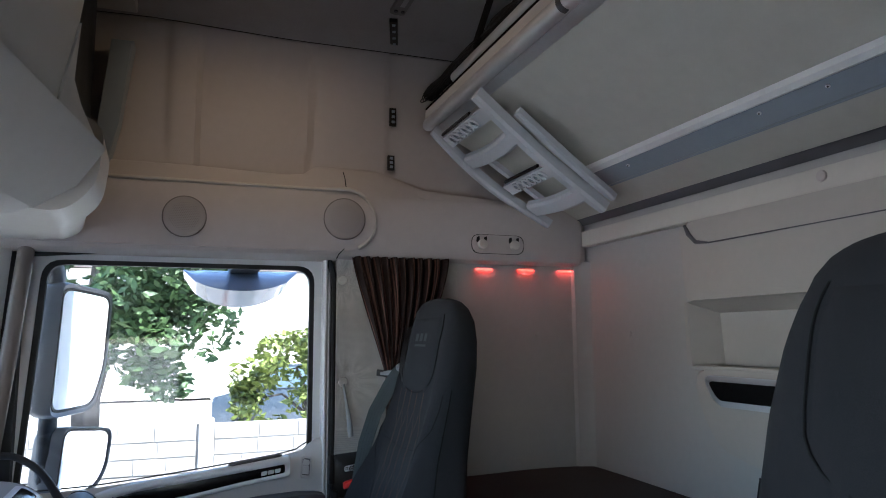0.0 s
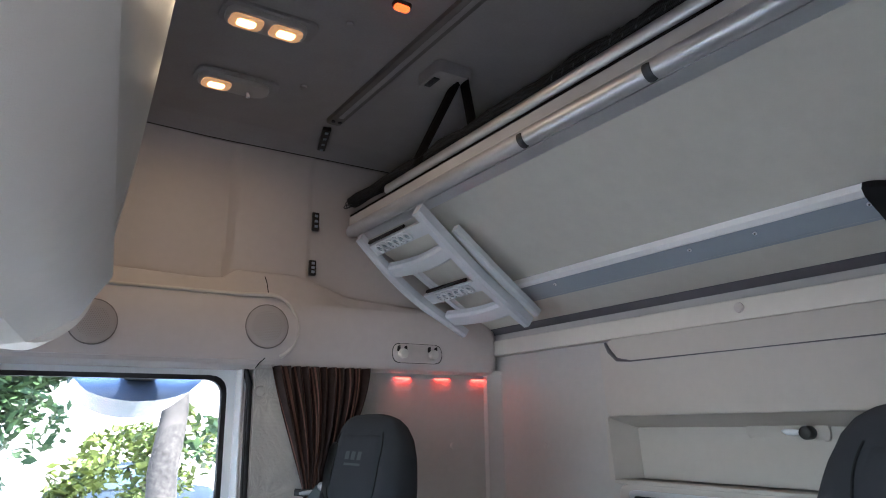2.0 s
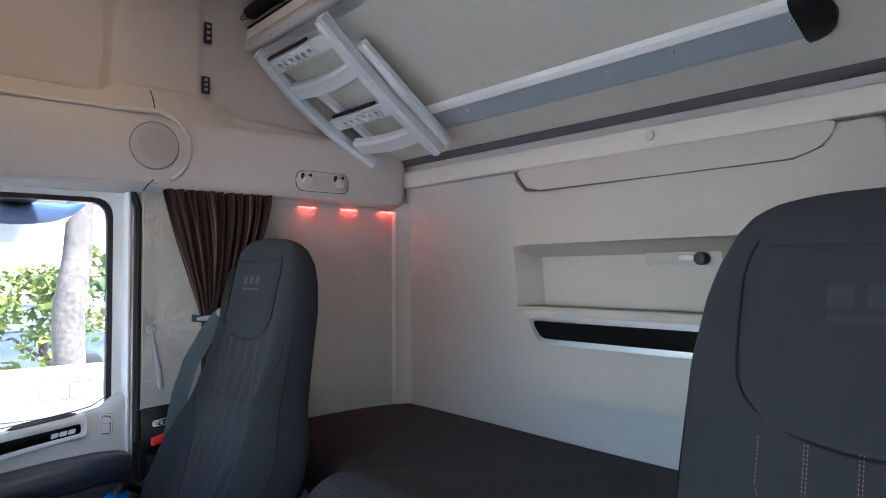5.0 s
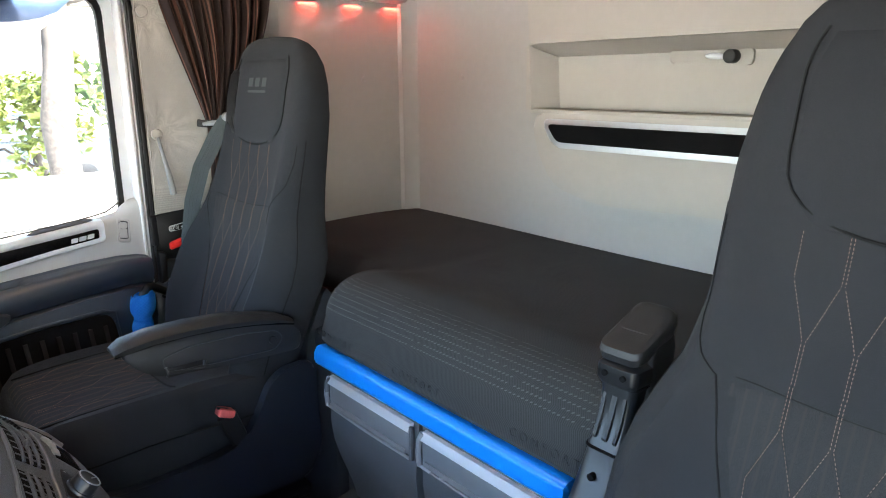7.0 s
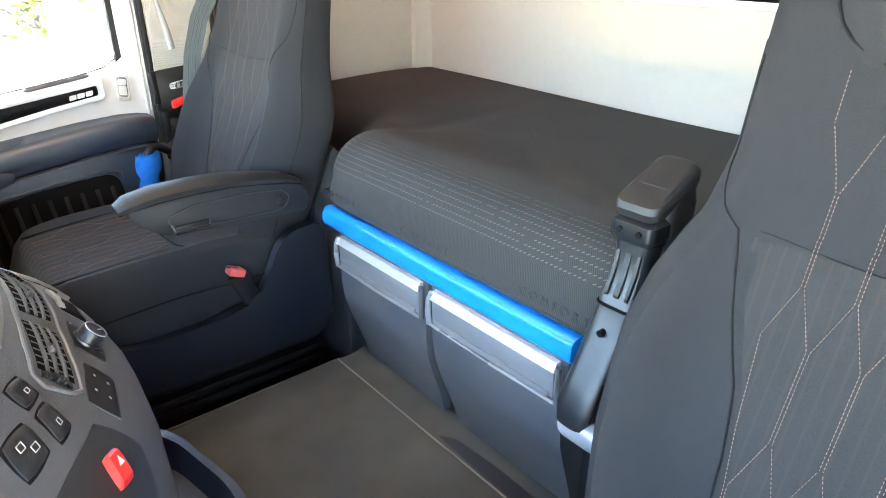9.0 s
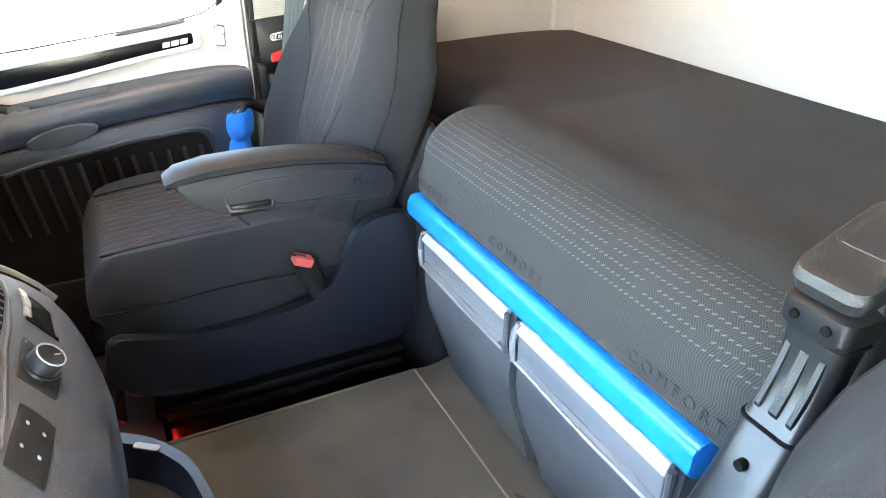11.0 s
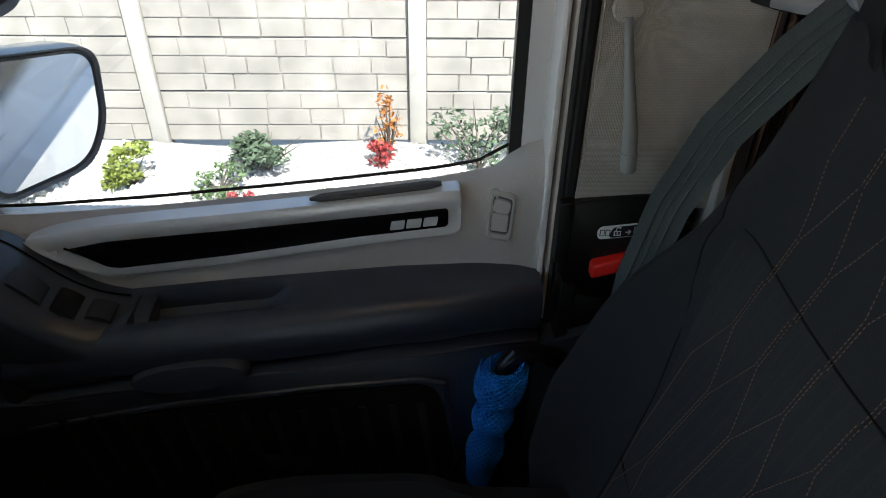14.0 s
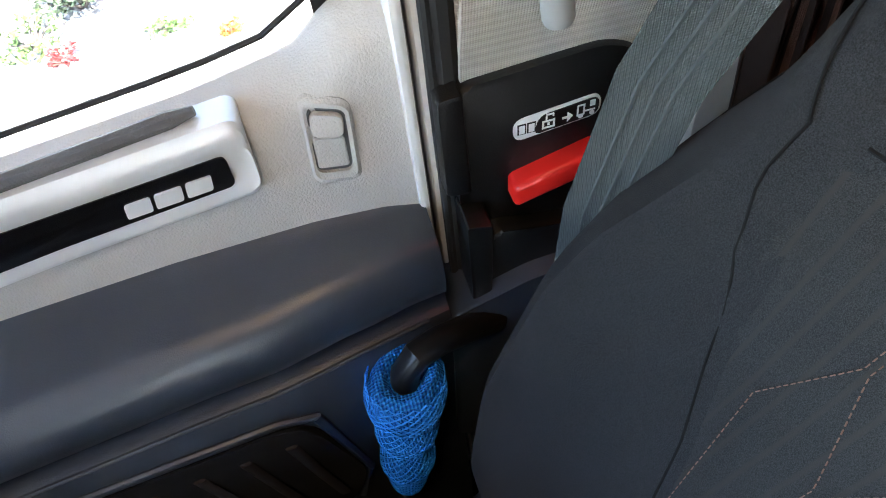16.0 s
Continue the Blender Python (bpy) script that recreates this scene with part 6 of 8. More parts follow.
def pad_at(u, v):
    x, z = 1.108 + 0.40 * u, 1.075 + 0.61 * v
    y = 2.138 - 0.019 * ease((z - 1.075) / 0.10)
    for bx, bz in ((1.125, 1.62), (1.13, 1.307)):
        r = math.hypot(x - bx, z - bz)
        y += 0.010 * math.exp(-(r / 0.028) ** 2) 
        a = math.atan2(z - bz, x - bx)
        y += 0.0018 * math.exp(-(r / 0.08) ** 2) * math.cos(11 * a + 2 * math.sin(3 * a))
    return (x, y, z)


sheet(bm, pad_at, 60, 70, (0, 0.004, 0))
structure("trim", bm, "lining_cloth", "pale padded cloth cover with button dimples", "trim")
for x, z in ((1.125, 1.62), (1.13, 1.307)):
    b = thing("cloth_button", (x, 2.12, z), "pale round button in the padded cloth", "button", "cloth buttons")
    bm = BM()
    disc(bm, (x, 2.122, z), 1, 0.015, 0.012, 20, 0.004)
    put("cap", bm, "lining_cloth", b)
cord = thing("drain_hose", (1.14, 2.1, 1.2), "pale thin hose hanging from the padded cover", "hose")
bm = BM()
sweep(bm, [(1.13, 2.115, 1.30), (1.137, 2.108, 1.25), (1.146, 2.10, 1.19), (1.1497, 2.0963, 1.148), (1.150, 2.096, 1.145)], [0.004, 0.005, 0.0078, 0.0084, 0.007], 16)
put("tube", bm, "hose", cord)
bm = BM()
sweep(bm, [(1.1482, 2.098, 1.166), (1.1487, 2.0974, 1.160)], 0.0089, 16)
put("end_ring", bm, "hose", cord)
# black box with sticker and red lever
box = thing("pillar_box", (1.17, 2.13, 0.87), "black plastic pillar box with a red lever and a white sticker", "box")
bm = BM()
prism(bm, rounded([(1.100, 0.935), (1.26, 0.935), (1.26, 1.04), (1.215, 1.088), (1.195, 1.096), (1.100, 1.088)], 0.014, 4), 1, 2.130, 2.18, 0.004)
put("upper_cover", bm, "black", box)
bm = BM()
prism(bm, rounded([(1.108, 0.835), (1.26, 0.84), (1.26, 0.94), (1.118, 0.965)], 0.008, 4), 1, 2.116, 2.17, 0.005)
put("lower_cover", bm, "black", box)
bm = BM()
prism(bm, rounded([(1.090, 1.005), (1.108, 1.003), (1.106, 1.090), (1.090, 1.088)], 0.004, 3), 1, 2.124, 2.17, 0.004)
prism(bm, rounded([(1.098, 0.87), (1.113, 0.87), (1.117, 0.985), (1.098, 0.99)], 0.004, 3), 1, 2.107, 2.15, 0.004)
put("edge_rib", bm, "black", box)
bm = BM()
oval = rounded([(-0.010, -0.010), (0.012, -0.010), (0.012, 0.010), (-0.010, 0.010)], 0.005, 4)
loft(bm, [[(x, 2.124 + dy * f, z + dz * f) for dy, dz in oval] for x, z, f in ((1.1345, 0.9978, 0.7), (1.1355, 0.998, 0.88), (1.138, 0.9987, 1.0), (1.191, 1.0135, 1.0), (1.1935, 1.0142, 0.88), (1.1945, 1.0145, 0.7))])
put("lever", bm, "red", box, "bright red release lever")
bm = BM()
st = rounded([(1.138, 1.0370), (1.196, 1.0440), (1.196, 1.0610), (1.138, 1.0540)], 0.008, 5)
prism(bm, st, 1, 2.1283, 2.1318)
stk = put("sticker", bm, "white", box, "black and white instruction sticker")
bm = BM()
prism(bm, rounded([(1.151, 1.0395), (1.1945, 1.0450), (1.1945, 1.0595), (1.155, 1.0545)], 0.006, 4), 1, 2.1278, 2.1303)
field = put("sticker_field", bm, "black", stk)
bm = BM()
up = lambda x: 0.1207 * (x - 1.138)
for x, z, w, h in ((1.1610, 1.0453, 0.0085, 0.0012), (1.1610, 1.0506, 0.0085, 0.0012), (1.1574, 1.0480, 0.0012, 0.0062), (1.1646, 1.0480, 0.0012, 0.0062), (1.1610, 1.0480, 0.0014, 0.0022), (1.1595, 1.0535, 0.0010, 0.0030), (1.1640, 1.0545, 0.0010, 0.0022), (1.1618, 1.0558, 0.0050, 0.0011),
                   (1.1720, 1.0482, 0.0036, 0.0016),
                   (1.1803, 1.0500, 0.0010, 0.0085), (1.1825, 1.0540, 0.0045, 0.0010), (1.1845, 1.0500, 0.0010, 0.0085), (1.1825, 1.0462, 0.0045, 0.0010), (1.1885, 1.0478, 0.0070, 0.0010), (1.1900, 1.0530, 0.0034, 0.0046)):
    block(bm, (x - w / 2, 2.1273, z - 0.0042 + up(x) - h / 2), (x + w / 2, 2.1288, z - 0.0042 + up(x) + h / 2))
arrow = [(1.1735, 1.0442), (1.1772, 1.0482), (1.1735, 1.0522)]
prism(bm, [(x, z - 0.0042 + up(x)) for x, z in arrow], 1, 2.1273, 2.1288)
for x in (1.1825, 1.1900):
    disc(bm, (x, 2.1281, 1.0450 - 0.0042 + up(x)), 1, 0.0017, 0.0016, 12)
put("pictogram", bm, "white", field)
bm = BM()
for dx in (-0.0032, 0.0032):
    for w, h in ((0.0056, 0.0084),):
        block(bm, (1.1465 + dx - w / 2, 2.1278, 1.0468 - h / 2), (1.1465 + dx + w / 2, 2.1290, 1.0468 + h / 2))
put("pictogram", bm, "print", stk)
bm = BM()
for dx in (-0.0032, 0.0032):
    block(bm, (1.1465 + dx - 0.0019, 2.1274, 1.0468 - 0.0033), (1.1465 + dx + 0.0019, 2.1290, 1.0468 + 0.0033))
put("book_page", bm, "white", stk)
bm = BM()
disc(bm, (1.106, 2.113, 0.945), 1, 0.004, 0.006, 10)
put("screw", bm, "silver", box)
bm = BM()
prism(bm, rounded([(1.070, 0.66), (1.078, 0.893), (1.145, 0.919), (1.30, 0.930), (1.30, 0.66)], 0.010, 4), 1, 2.100, 2.16, 0.004)
low = structure("trim", bm, "navy_soft", "dark blue-grey pillar trim behind the seat", "trim")
plug = thing("trim_plug", (1.097, 2.098, 0.868), "dark round plug in the pillar trim", "plug")
bm = BM()
disc(bm, (1.097, 2.099, 0.868), 1, 0.008, 0.006, 18, 0.002)
put("cap", bm, "navy", plug)
# grab handle wrapped in a blue net
handle = thing("boarding_rail", (1.03, 2.08, 0.68), "black boarding rail wrapped in a bright blue knitted net", "rail")
bm = BM()
sweep(bm, [(1.115, 2.105, 0.868), (1.090, 2.092, 0.888), (1.062, 2.078, 0.906), (1.044, 2.070, 0.908), (1.033, 2.066, 0.895), (1.028, 2.066, 0.86), (1.018, 2.064, 0.75), (1.008, 2.064, 0.66)], 0.0115, 12)
put("bar", bm, "gloss_charcoal", handle)
bm = BM()
prof = [(0.884, 0.0125), (0.896, 0.0175), (0.897, 0.023), (0.888, 0.0285), (0.868, 0.031), (0.850, 0.0295), (0.838, 0.0235), (0.830, 0.0195), (0.820, 0.0235), (0.806, 0.026), (0.792, 0.0235), (0.780, 0.0185), (0.768, 0.0180), (0.752, 0.0235), (0.738, 0.0245), (0.718, 0.020), (0.69, 0.0175), (0.672, 0.014)]
rings = []
for k, (z, r) in enumerate(prof):
    r *= 1.02
    cx = 1.033 - (0.90 - z) * 0.11
    rings.append([(cx + r * (1 + 0.05 * math.sin(3 * a + k)) * math.cos(a), 2.066 + r * (1 + 0.05 * math.sin(2 * a + 2 * k)) * math.sin(a), z + 0.004 * math.sin(a + k)) for a in [2 * math.pi * q / 20 for q in range(20)]])
loft(bm, rings)
wrap = put("net_wrap", bm, "net", handle, "bright blue knitted net")
bm = BM()
for h in range(2):
    for turn in range(20):
        pts = []
        for k in range(41):
            f = k / 40
            z = 0.892 - 0.214 * f
            r = line(sorted([(q[0], q[1]) for q in prof[3:]]), z) * 1.02 + 0.0007
            a = 2 * math.pi * turn / 20 + (1 if h else -1) * 2 * math.pi * 1.25 * f
            cx = 1.033 - (0.90 - z) * 0.11
            pts.append((cx + r * math.cos(a), 2.066 + r * math.sin(a), z))
        sweep(bm, pts, 0.0008, 4, False)
put("net_threads", bm, "blue_thread", wrap)["kind"] = "stuff"

# ---- curtain and belt ----
curtain = thing("curtain", (1.3, 2.08, 1.05), "dark brown side curtain with copper stripes, tied back", "curtain")


def curtain_at(u, v, back=0.0):
    z = 1.692 - 0.66 * v
    t = min(v / 0.55, 1.0)
    left = 1.145 + 0.105 * t ** 1.1
    right = 1.465 - 0.155 * t ** 1.6
    if v > 0.55:
        left += 0.03 * (v - 0.55)
        right += 0.10 * (v - 0.55)
    x = left + (right - left) * u
    amp = 0.016 * (1 - 0.45 * t)
    y = 2.085 - 0.02 * math.sin(math.pi * min(1, v * 1.2)) + amp * math.sin(2 * math.pi * 11 * u + 1.3 * math.sin(3 * v)) + 0.004 * math.sin(37 * u + 9 * v)
    return (x, y + back, z)


bm = BM()
NU, NV = 132, 36
grid = [[bm.verts.new(curtain_at(i / NU, j / NV)) for j in range(NV + 1)] for i in range(NU + 1)]
stripe_rng = random.Random(11)
pattern = [stripe_rng.random() for _ in range(NU)]
for i in range(NU):
    for j in range(NV):
        f = bm.faces.new((grid[i][j], grid[i + 1][j], grid[i + 1][j + 1], grid[i][j + 1]))
        f.material_index = 1 if pattern[i] > (0.74 if i < NU * 0.55 else 0.90) else 0
put("cloth", bm, ["curtain", "curtain_stripe"], curtain, "", 180)
bm = BM()
sweep(bm, [(1.225, 2.075, 1.335), (1.245, 2.055, 1.332), (1.30, 2.055, 1.335), (1.335, 2.075, 1.338)], 0.010, 8, True, 0.4, (0, 0, 1))
put("tie_band", bm, "rubber", curtain)

belt = thing("seat_belt", (1.2, 2.04, 0.97), "grey seat belt webbing hanging beside the passenger seat", "seat belt")
bm = BM()
pts = [(1.276, 1.995, 1.345), (1.248, 2.012, 1.30), (1.209, 2.035, 1.22), (1.184, 2.052, 1.13), (1.168, 2.06, 1.03), (1.165, 2.064, 0.94), (1.165, 2.07, 0.70)]
rings = []
for k, p in enumerate(pts):
    p = Vector(p)
    d = (Vector(pts[min(k + 1, len(pts) - 1)]) - Vector(pts[max(k - 1, 0)])).normalized()
    w = d.cross(Vector((-0.55, -0.83, 0.0))).normalized() * 0.0215
    nrm = d.cross(w).normalized() * 0.0008
    rings.append([p - w - nrm, p + w - nrm, p + w + nrm, p - w + nrm])
loft(bm, rings)
put("webbing", bm, "belt", belt)
for s in (-0.4, 0.0, 0.4):
    bm = BM()
    rr = []
    for k, p in enumerate(pts):
        p = Vector(p)
        d = (Vector(pts[min(k + 1, len(pts) - 1)]) - Vector(pts[max(k - 1, 0)])).normalized()
        w = d.cross(Vector((-0.55, -0.83, 0.0))).normalized() * 0.0215
        rr.append(p + w * s + Vector((-0.0012, -0.0012, 0)))
    sweep(bm, rr, 0.0012, 5)
    put("woven_line", bm, "belt_dark", belt)
guide = thing("belt_guide", (1.29, 1.97, 1.38), "black and chrome belt guide at the seat shoulder", "belt guide")
bm = BM()
prism(bm, rounded([(1.262, 1.30), (1.305, 1.29), (1.335, 1.36), (1.33, 1.47), (1.295, 1.475), (1.275, 1.40)], 0.014, 4), 1, 1.935, 1.985, 0.008)
put("housing", bm, "black", guide)
bm = BM()
sweep(bm, [(1.228, 2.045, 1.333), (1.245, 2.03, 1.335), (1.275, 2.005, 1.338), (1.295, 1.985, 1.342)], [0.004, 0.007, 0.008, 0.006], 8)
disc(bm, (1.275, 1.995, 1.352), 1, 0.012, 0.02, 14, 0.003)
put("tongue", bm, "handle_grey", guide)

# ---- dashboard ----
dash = thing("dashboard", (0.3, 1.3, 0.6), "grey dashboard with a pale glovebox field and an angled centre console", "dashboard")
# passenger side: one rounded section that runs across the cab and rounds off at the door
SECTION = curve([(0.09, 0, 1.052), (0.16, 0, 1.084), (0.23, 0, 1.099), (0.285, 0, 1.093), (0.325, 0, 1.074), (0.358, 0, 1.045), (0.380, 0, 1.005), (0.391, 0, 0.955), (0.391, 0, 0.905), (0.381, 0, 0.855), (0.352, 0, 0.812), (0.28, 0, 0.780)], 6)
RUN = [0.0]
for a, b in zip(SECTION, SECTION[1:]):
    RUN.append(RUN[-1] + (b - a).length)


def dash_at(y, c, out=0.0):
    """A place on the dashboard's face: c runs down over its shoulder in metres."""
    k = max(q for q in range(len(RUN) - 1) if RUN[q] <= c or q == 0)
    a, b = SECTION[k], SECTION[k + 1]
    p = a + (b - a) * ((c - RUN[k]) / (RUN[k + 1] - RUN[k]))
    d = (SECTION[min(k + 2, len(RUN) - 1)] - SECTION[max(k - 1, 0)]).normalized()
    nrm = Vector((-d.z, 0, d.x))
    end = min(1.0, max(0.0, (y - 2.000) / 0.085))
    p = p + nrm * (out - 0.075 * (1 - math.sqrt(1 - end * end)))
    return Vector((p.x + 0.010 * math.sin(math.pi * (y - 1.24) / 0.84), y, p.z))


def dash_c(z):
    """How far down the section a height on the front lies."""
    k = next(q for q, p in enumerate(SECTION) if p.z <= z and p.x > 0.25)
    a, b = SECTION[k - 1].z, SECTION[k].z
    return RUN[k - 1] + (RUN[k] - RUN[k - 1]) * min(1.0, max(0.0, (a - z) / (a - b)))


END = RUN[-1]
glass_x = lambda y: -0.10 + 0.20 * ((2 * y - 2.07) / 2.27) ** 2
bm = BM()
loft(bm, [[(glass_x(y) - 0.01, y, 0.98), (glass_x(y), y, 1.018)] + [dash_at(y, END * k / 44) for k in range(45)] + [(glass_x(y) - 0.01, y, 0.76)] for y in [1.24 + 0.04 * k for k in range(20)] + [2.01, 2.02, 2.03, 2.04, 2.05, 2.058, 2.065, 2.072, 2.078, 2.082, 2.084]])
put("top_pad", bm, "dash_light", dash, "", 60)


def strip_on(y0, y1, c0, c1, r0, r1, out, base):
    """A long strip over the shoulder with round ends."""
    bm = BM()
    ys = [y0 + r0 * (1 - math.cos(math.pi * k / 16)) for k in range(9)] + [y0 + r0 + (y1 - y0 - r0 - r1) * k / 12 for k in range(1, 12)] + [y1 - r1 + r1 * math.sin(math.pi * k / 16) for k in range(9)]
    rings = []
    for y in ys:
        a, b = max(0.0, (y0 + r0 - y) / r0), max(0.0, (y - y1 + r1) / r1)
        cut = r0 * (1 - math.sqrt(max(0.0, 1 - min(1, a) ** 2))) + r1 * (1 - math.sqrt(max(0.0, 1 - min(1, b) ** 2)))
        a, b = c0 + cut * 0.98, c1 - cut * 0.98
        rings.append([dash_at(y, a, base)] + [dash_at(y, a + (b - a) * k / 8, out * (0.6 if k in (0, 8) else 1)) for k in range(9)] + [dash_at(y, b, base)])
    loft(bm, rings)
    return bm


S0, S1 = dash_c(1.0895), dash_c(1.045)
st = put("trim_strip", strip_on(1.466, 1.984, S0, S1, 0.024, 0.020, 0.0042, -0.004), "silver", dash, "satin silver trim strip", 50)
put("inlay", strip_on(1.482, 1.966, S0 + 0.0105, S1 - 0.020, 0.0105, 0.0085, 0.0050, 0.0), "gloss_black", st, "", 50)
# glovebox lid, its far edge leaning along the vent
lid = [(1.487, S1 + 0.004), (1.886, S1 + 0.004), (1.905, END - 0.045), (1.487, END - 0.045)]
put("glovebox_lid", face_plate(dash_at, lid, 0.0022, -0.004, 16, 0.03), "dash_light", dash)
bm = BM()
sweep(bm, [dash_at(y, c, 0.0005) for y, c in dense(((1.484, END - 0.04), (1.484, dash_c(0.95)), (1.484, S1 + 0.002), (1.70, S1 + 0.002), (1.889, S1 + 0.002), (1.900, dash_c(0.99)), (1.912, dash_c(0.92)), (1.912, dash_c(0.87)), (1.906, END - 0.04)))], 0.0013, 6)
put("lid_joint", bm, "seam", dash)
# demister slots at the rounded end
for k in range(5):
    bm = BM()
    sweep(bm, [dash_at(2.016 + 0.034 * f, dash_c(1.086) - 0.010 + 0.011 * k + 0.014 * f, 0.0006) for f in (0, 0.25, 0.5, 0.75, 1)], 0.0014, 6)
    put("demister_slot", bm, "seam", dash)
# knee panel under the glovebox, and the driver's unseen half, added to block light
bm = BM()
prism(bm, rounded([(-0.12, 0.45), (0.10, 0.45), (0.22, 0.60), (0.26, 0.80), (-0.12, 0.80)], 0.03), 1, 1.24, 2.10)
put("knee_panel", bm, "carpet", dash)
bm = BM()
loft(bm, [[(-0.10, y, 0.98), (0.0, y, 1.03), (0.08, y, 1.03), (0.14, y, 0.98), (0.12, y, 0.85), (-0.10, y, 0.70)] for y in (-0.10, 0.3, 0.66)])
put("unseen_driver_pad", bm, "dash", dash)
# side vent at the door end of the dash
vent = thing("side_vent", (0.385, 2.0, 0.96), "black slatted air vent at the end of the dashboard", "vent")
quad = [(1.900, dash_c(1.036)), (1.944, dash_c(1.042)), (1.996, dash_c(0.934)), (1.926, dash_c(0.916))]
wider = [(1.896, dash_c(1.036) - 0.004), (1.948, dash_c(1.042) - 0.004), (2.001, dash_c(0.934) + 0.006), (1.922, dash_c(0.916) + 0.006)]
put("housing", face_plate(dash_at, wider, 0.0032, -0.004, 10, 0.14), "black", vent)
put("opening", face_plate(dash_at, quad, 0.0036, 0.0, 10, 0.10), "jet", vent)
for k in range(9):
    b = 0.03 + 0.105 * k
    put("slat", face_plate(dash_at, inside(quad, 0.04, 0.96, b, b + 0.022), 0.0062, 0.0, 3, 0.0), "charcoal", vent)
for a in (0.30, 0.62):
    put("fin", face_plate(dash_at, inside(quad, a, a + 0.05, 0.02, 0.98), 0.0054, 0.0, 6, 0.0), "black", vent)
put("knob", face_plate(dash_at, inside(quad, 0.30, 0.62, 0.945, 0.995), 0.009, 0.0, 4, 0.4), "charcoal", vent)
# grab bar from the pillar down the end of the dash
grab = thing("grab_bar", (0.3, 2.07, 0.8), "dark curved grab bar from the windscreen pillar to the dashboard end", "grab bar")
bm = BM()
pts = curve([(0.165, 2.10, 1.125), (0.195, 2.068, 1.141), (0.228, 2.06, 1.150), (0.275, 2.06, 1.147), (0.330, 2.06, 1.112), (0.378, 2.06, 1.044), (0.413, 2.06, 0.964), (0.432, 2.064, 0.89), (0.436, 2.072, 0.82), (0.415, 2.085, 0.74)], 5)
sweep(bm, pts, [line([(0, 0.0100), (8, 0.0088), (22, 0.0090), (27, 0.0115), (32, 0.016), (38, 0.023), (45, 0.028)], k) for k in range(len(pts))], 14)
put("bar", bm, "charcoal", grab)
bm = BM()
sweep(bm, [(0.150, 2.112, 1.115), (0.163, 2.102, 1.124), (0.176, 2.088, 1.131)], [0.0150, 0.0140, 0.0115], 12)
put("foot", bm, "black", grab)
# centre console, turned to the driver: face sloping down to the seats
con = thing("centre_console", (0.55, 1.05, 0.6), "dark grey centre console with air vents, knobs and a red switch", "console")
EDGE = [(1.42, 0.42), (1.36, 0.485), (1.27, 0.580), (1.20, 0.635), (1.15, 0.652), (1.10, 0.660), (1.05, 0.661), (1.00, 0.658), (0.90, 0.642), (0.80, 0.612), (0.70, 0.575), (0.62, 0.54)]
FACE = [(-0.32, -0.40, 1.11), (-0.13, -0.22, 1.128), (-0.06, -0.15, 1.112), (0.0, -0.10, 1.072), (0.042, -0.067, 1.045), (0.085, -0.035, 1.018), (0.116, -0.010, 0.998), (0.132, 0.003, 0.986), (0.16, 0.021, 0.964), (0.19, 0.034, 0.935), (0.22, 0.039, 0.90), (0.28, 0.036, 0.84), (0.40, 0.0, 0.72)]


def con_at(y, s, out=0.0):
    """A place on the console's face: s runs from its top edge (0) towards the seats in metres; the face falls towards the driver."""
    x, fall = line(sorted(EDGE), y), 0.25 * max(0.0, 1.2 - y)
    px = x + line([(a, b) for a, b, c in FACE], s)
    pz = line([(a, c) for a, b, c in FACE], s) - fall
    tilt = line([(-0.1, 1.35), (0.0, 1.0), (0.085, 0.72), (0.12, 0.8), (0.15, 0.75), (0.18, 0.55), (0.21, 0.2), (0.3, -0.05)], s)
    return Vector((px + out * math.cos(tilt), y - out * 0.15, pz + out * math.sin(tilt)))


bm = BM()
ys = [1.42 - 0.02 * k for k in range(41)]
loft(bm, [[(-0.34, y, 0.6), (-0.34, y, 1.05)] + [tuple(con_at(y, s)) for s in (-0.32, -0.13, -0.095, -0.06, -0.03, 0.0, 0.042, 0.085, 0.116, 0.132, 0.146, 0.16, 0.175, 0.19, 0.205, 0.22, 0.28, 0.40)] + [(line(sorted(EDGE), y) - 0.05, y, 0.48), (0.2, y, 0.48)] for y in ys])
put("body", bm, "console", con)


def quad_plate(quad, out, base=-0.004, n=8, soft=0.3, crown=0.0):
    return face_plate(con_at, quad, out, base, n, soft, crown)


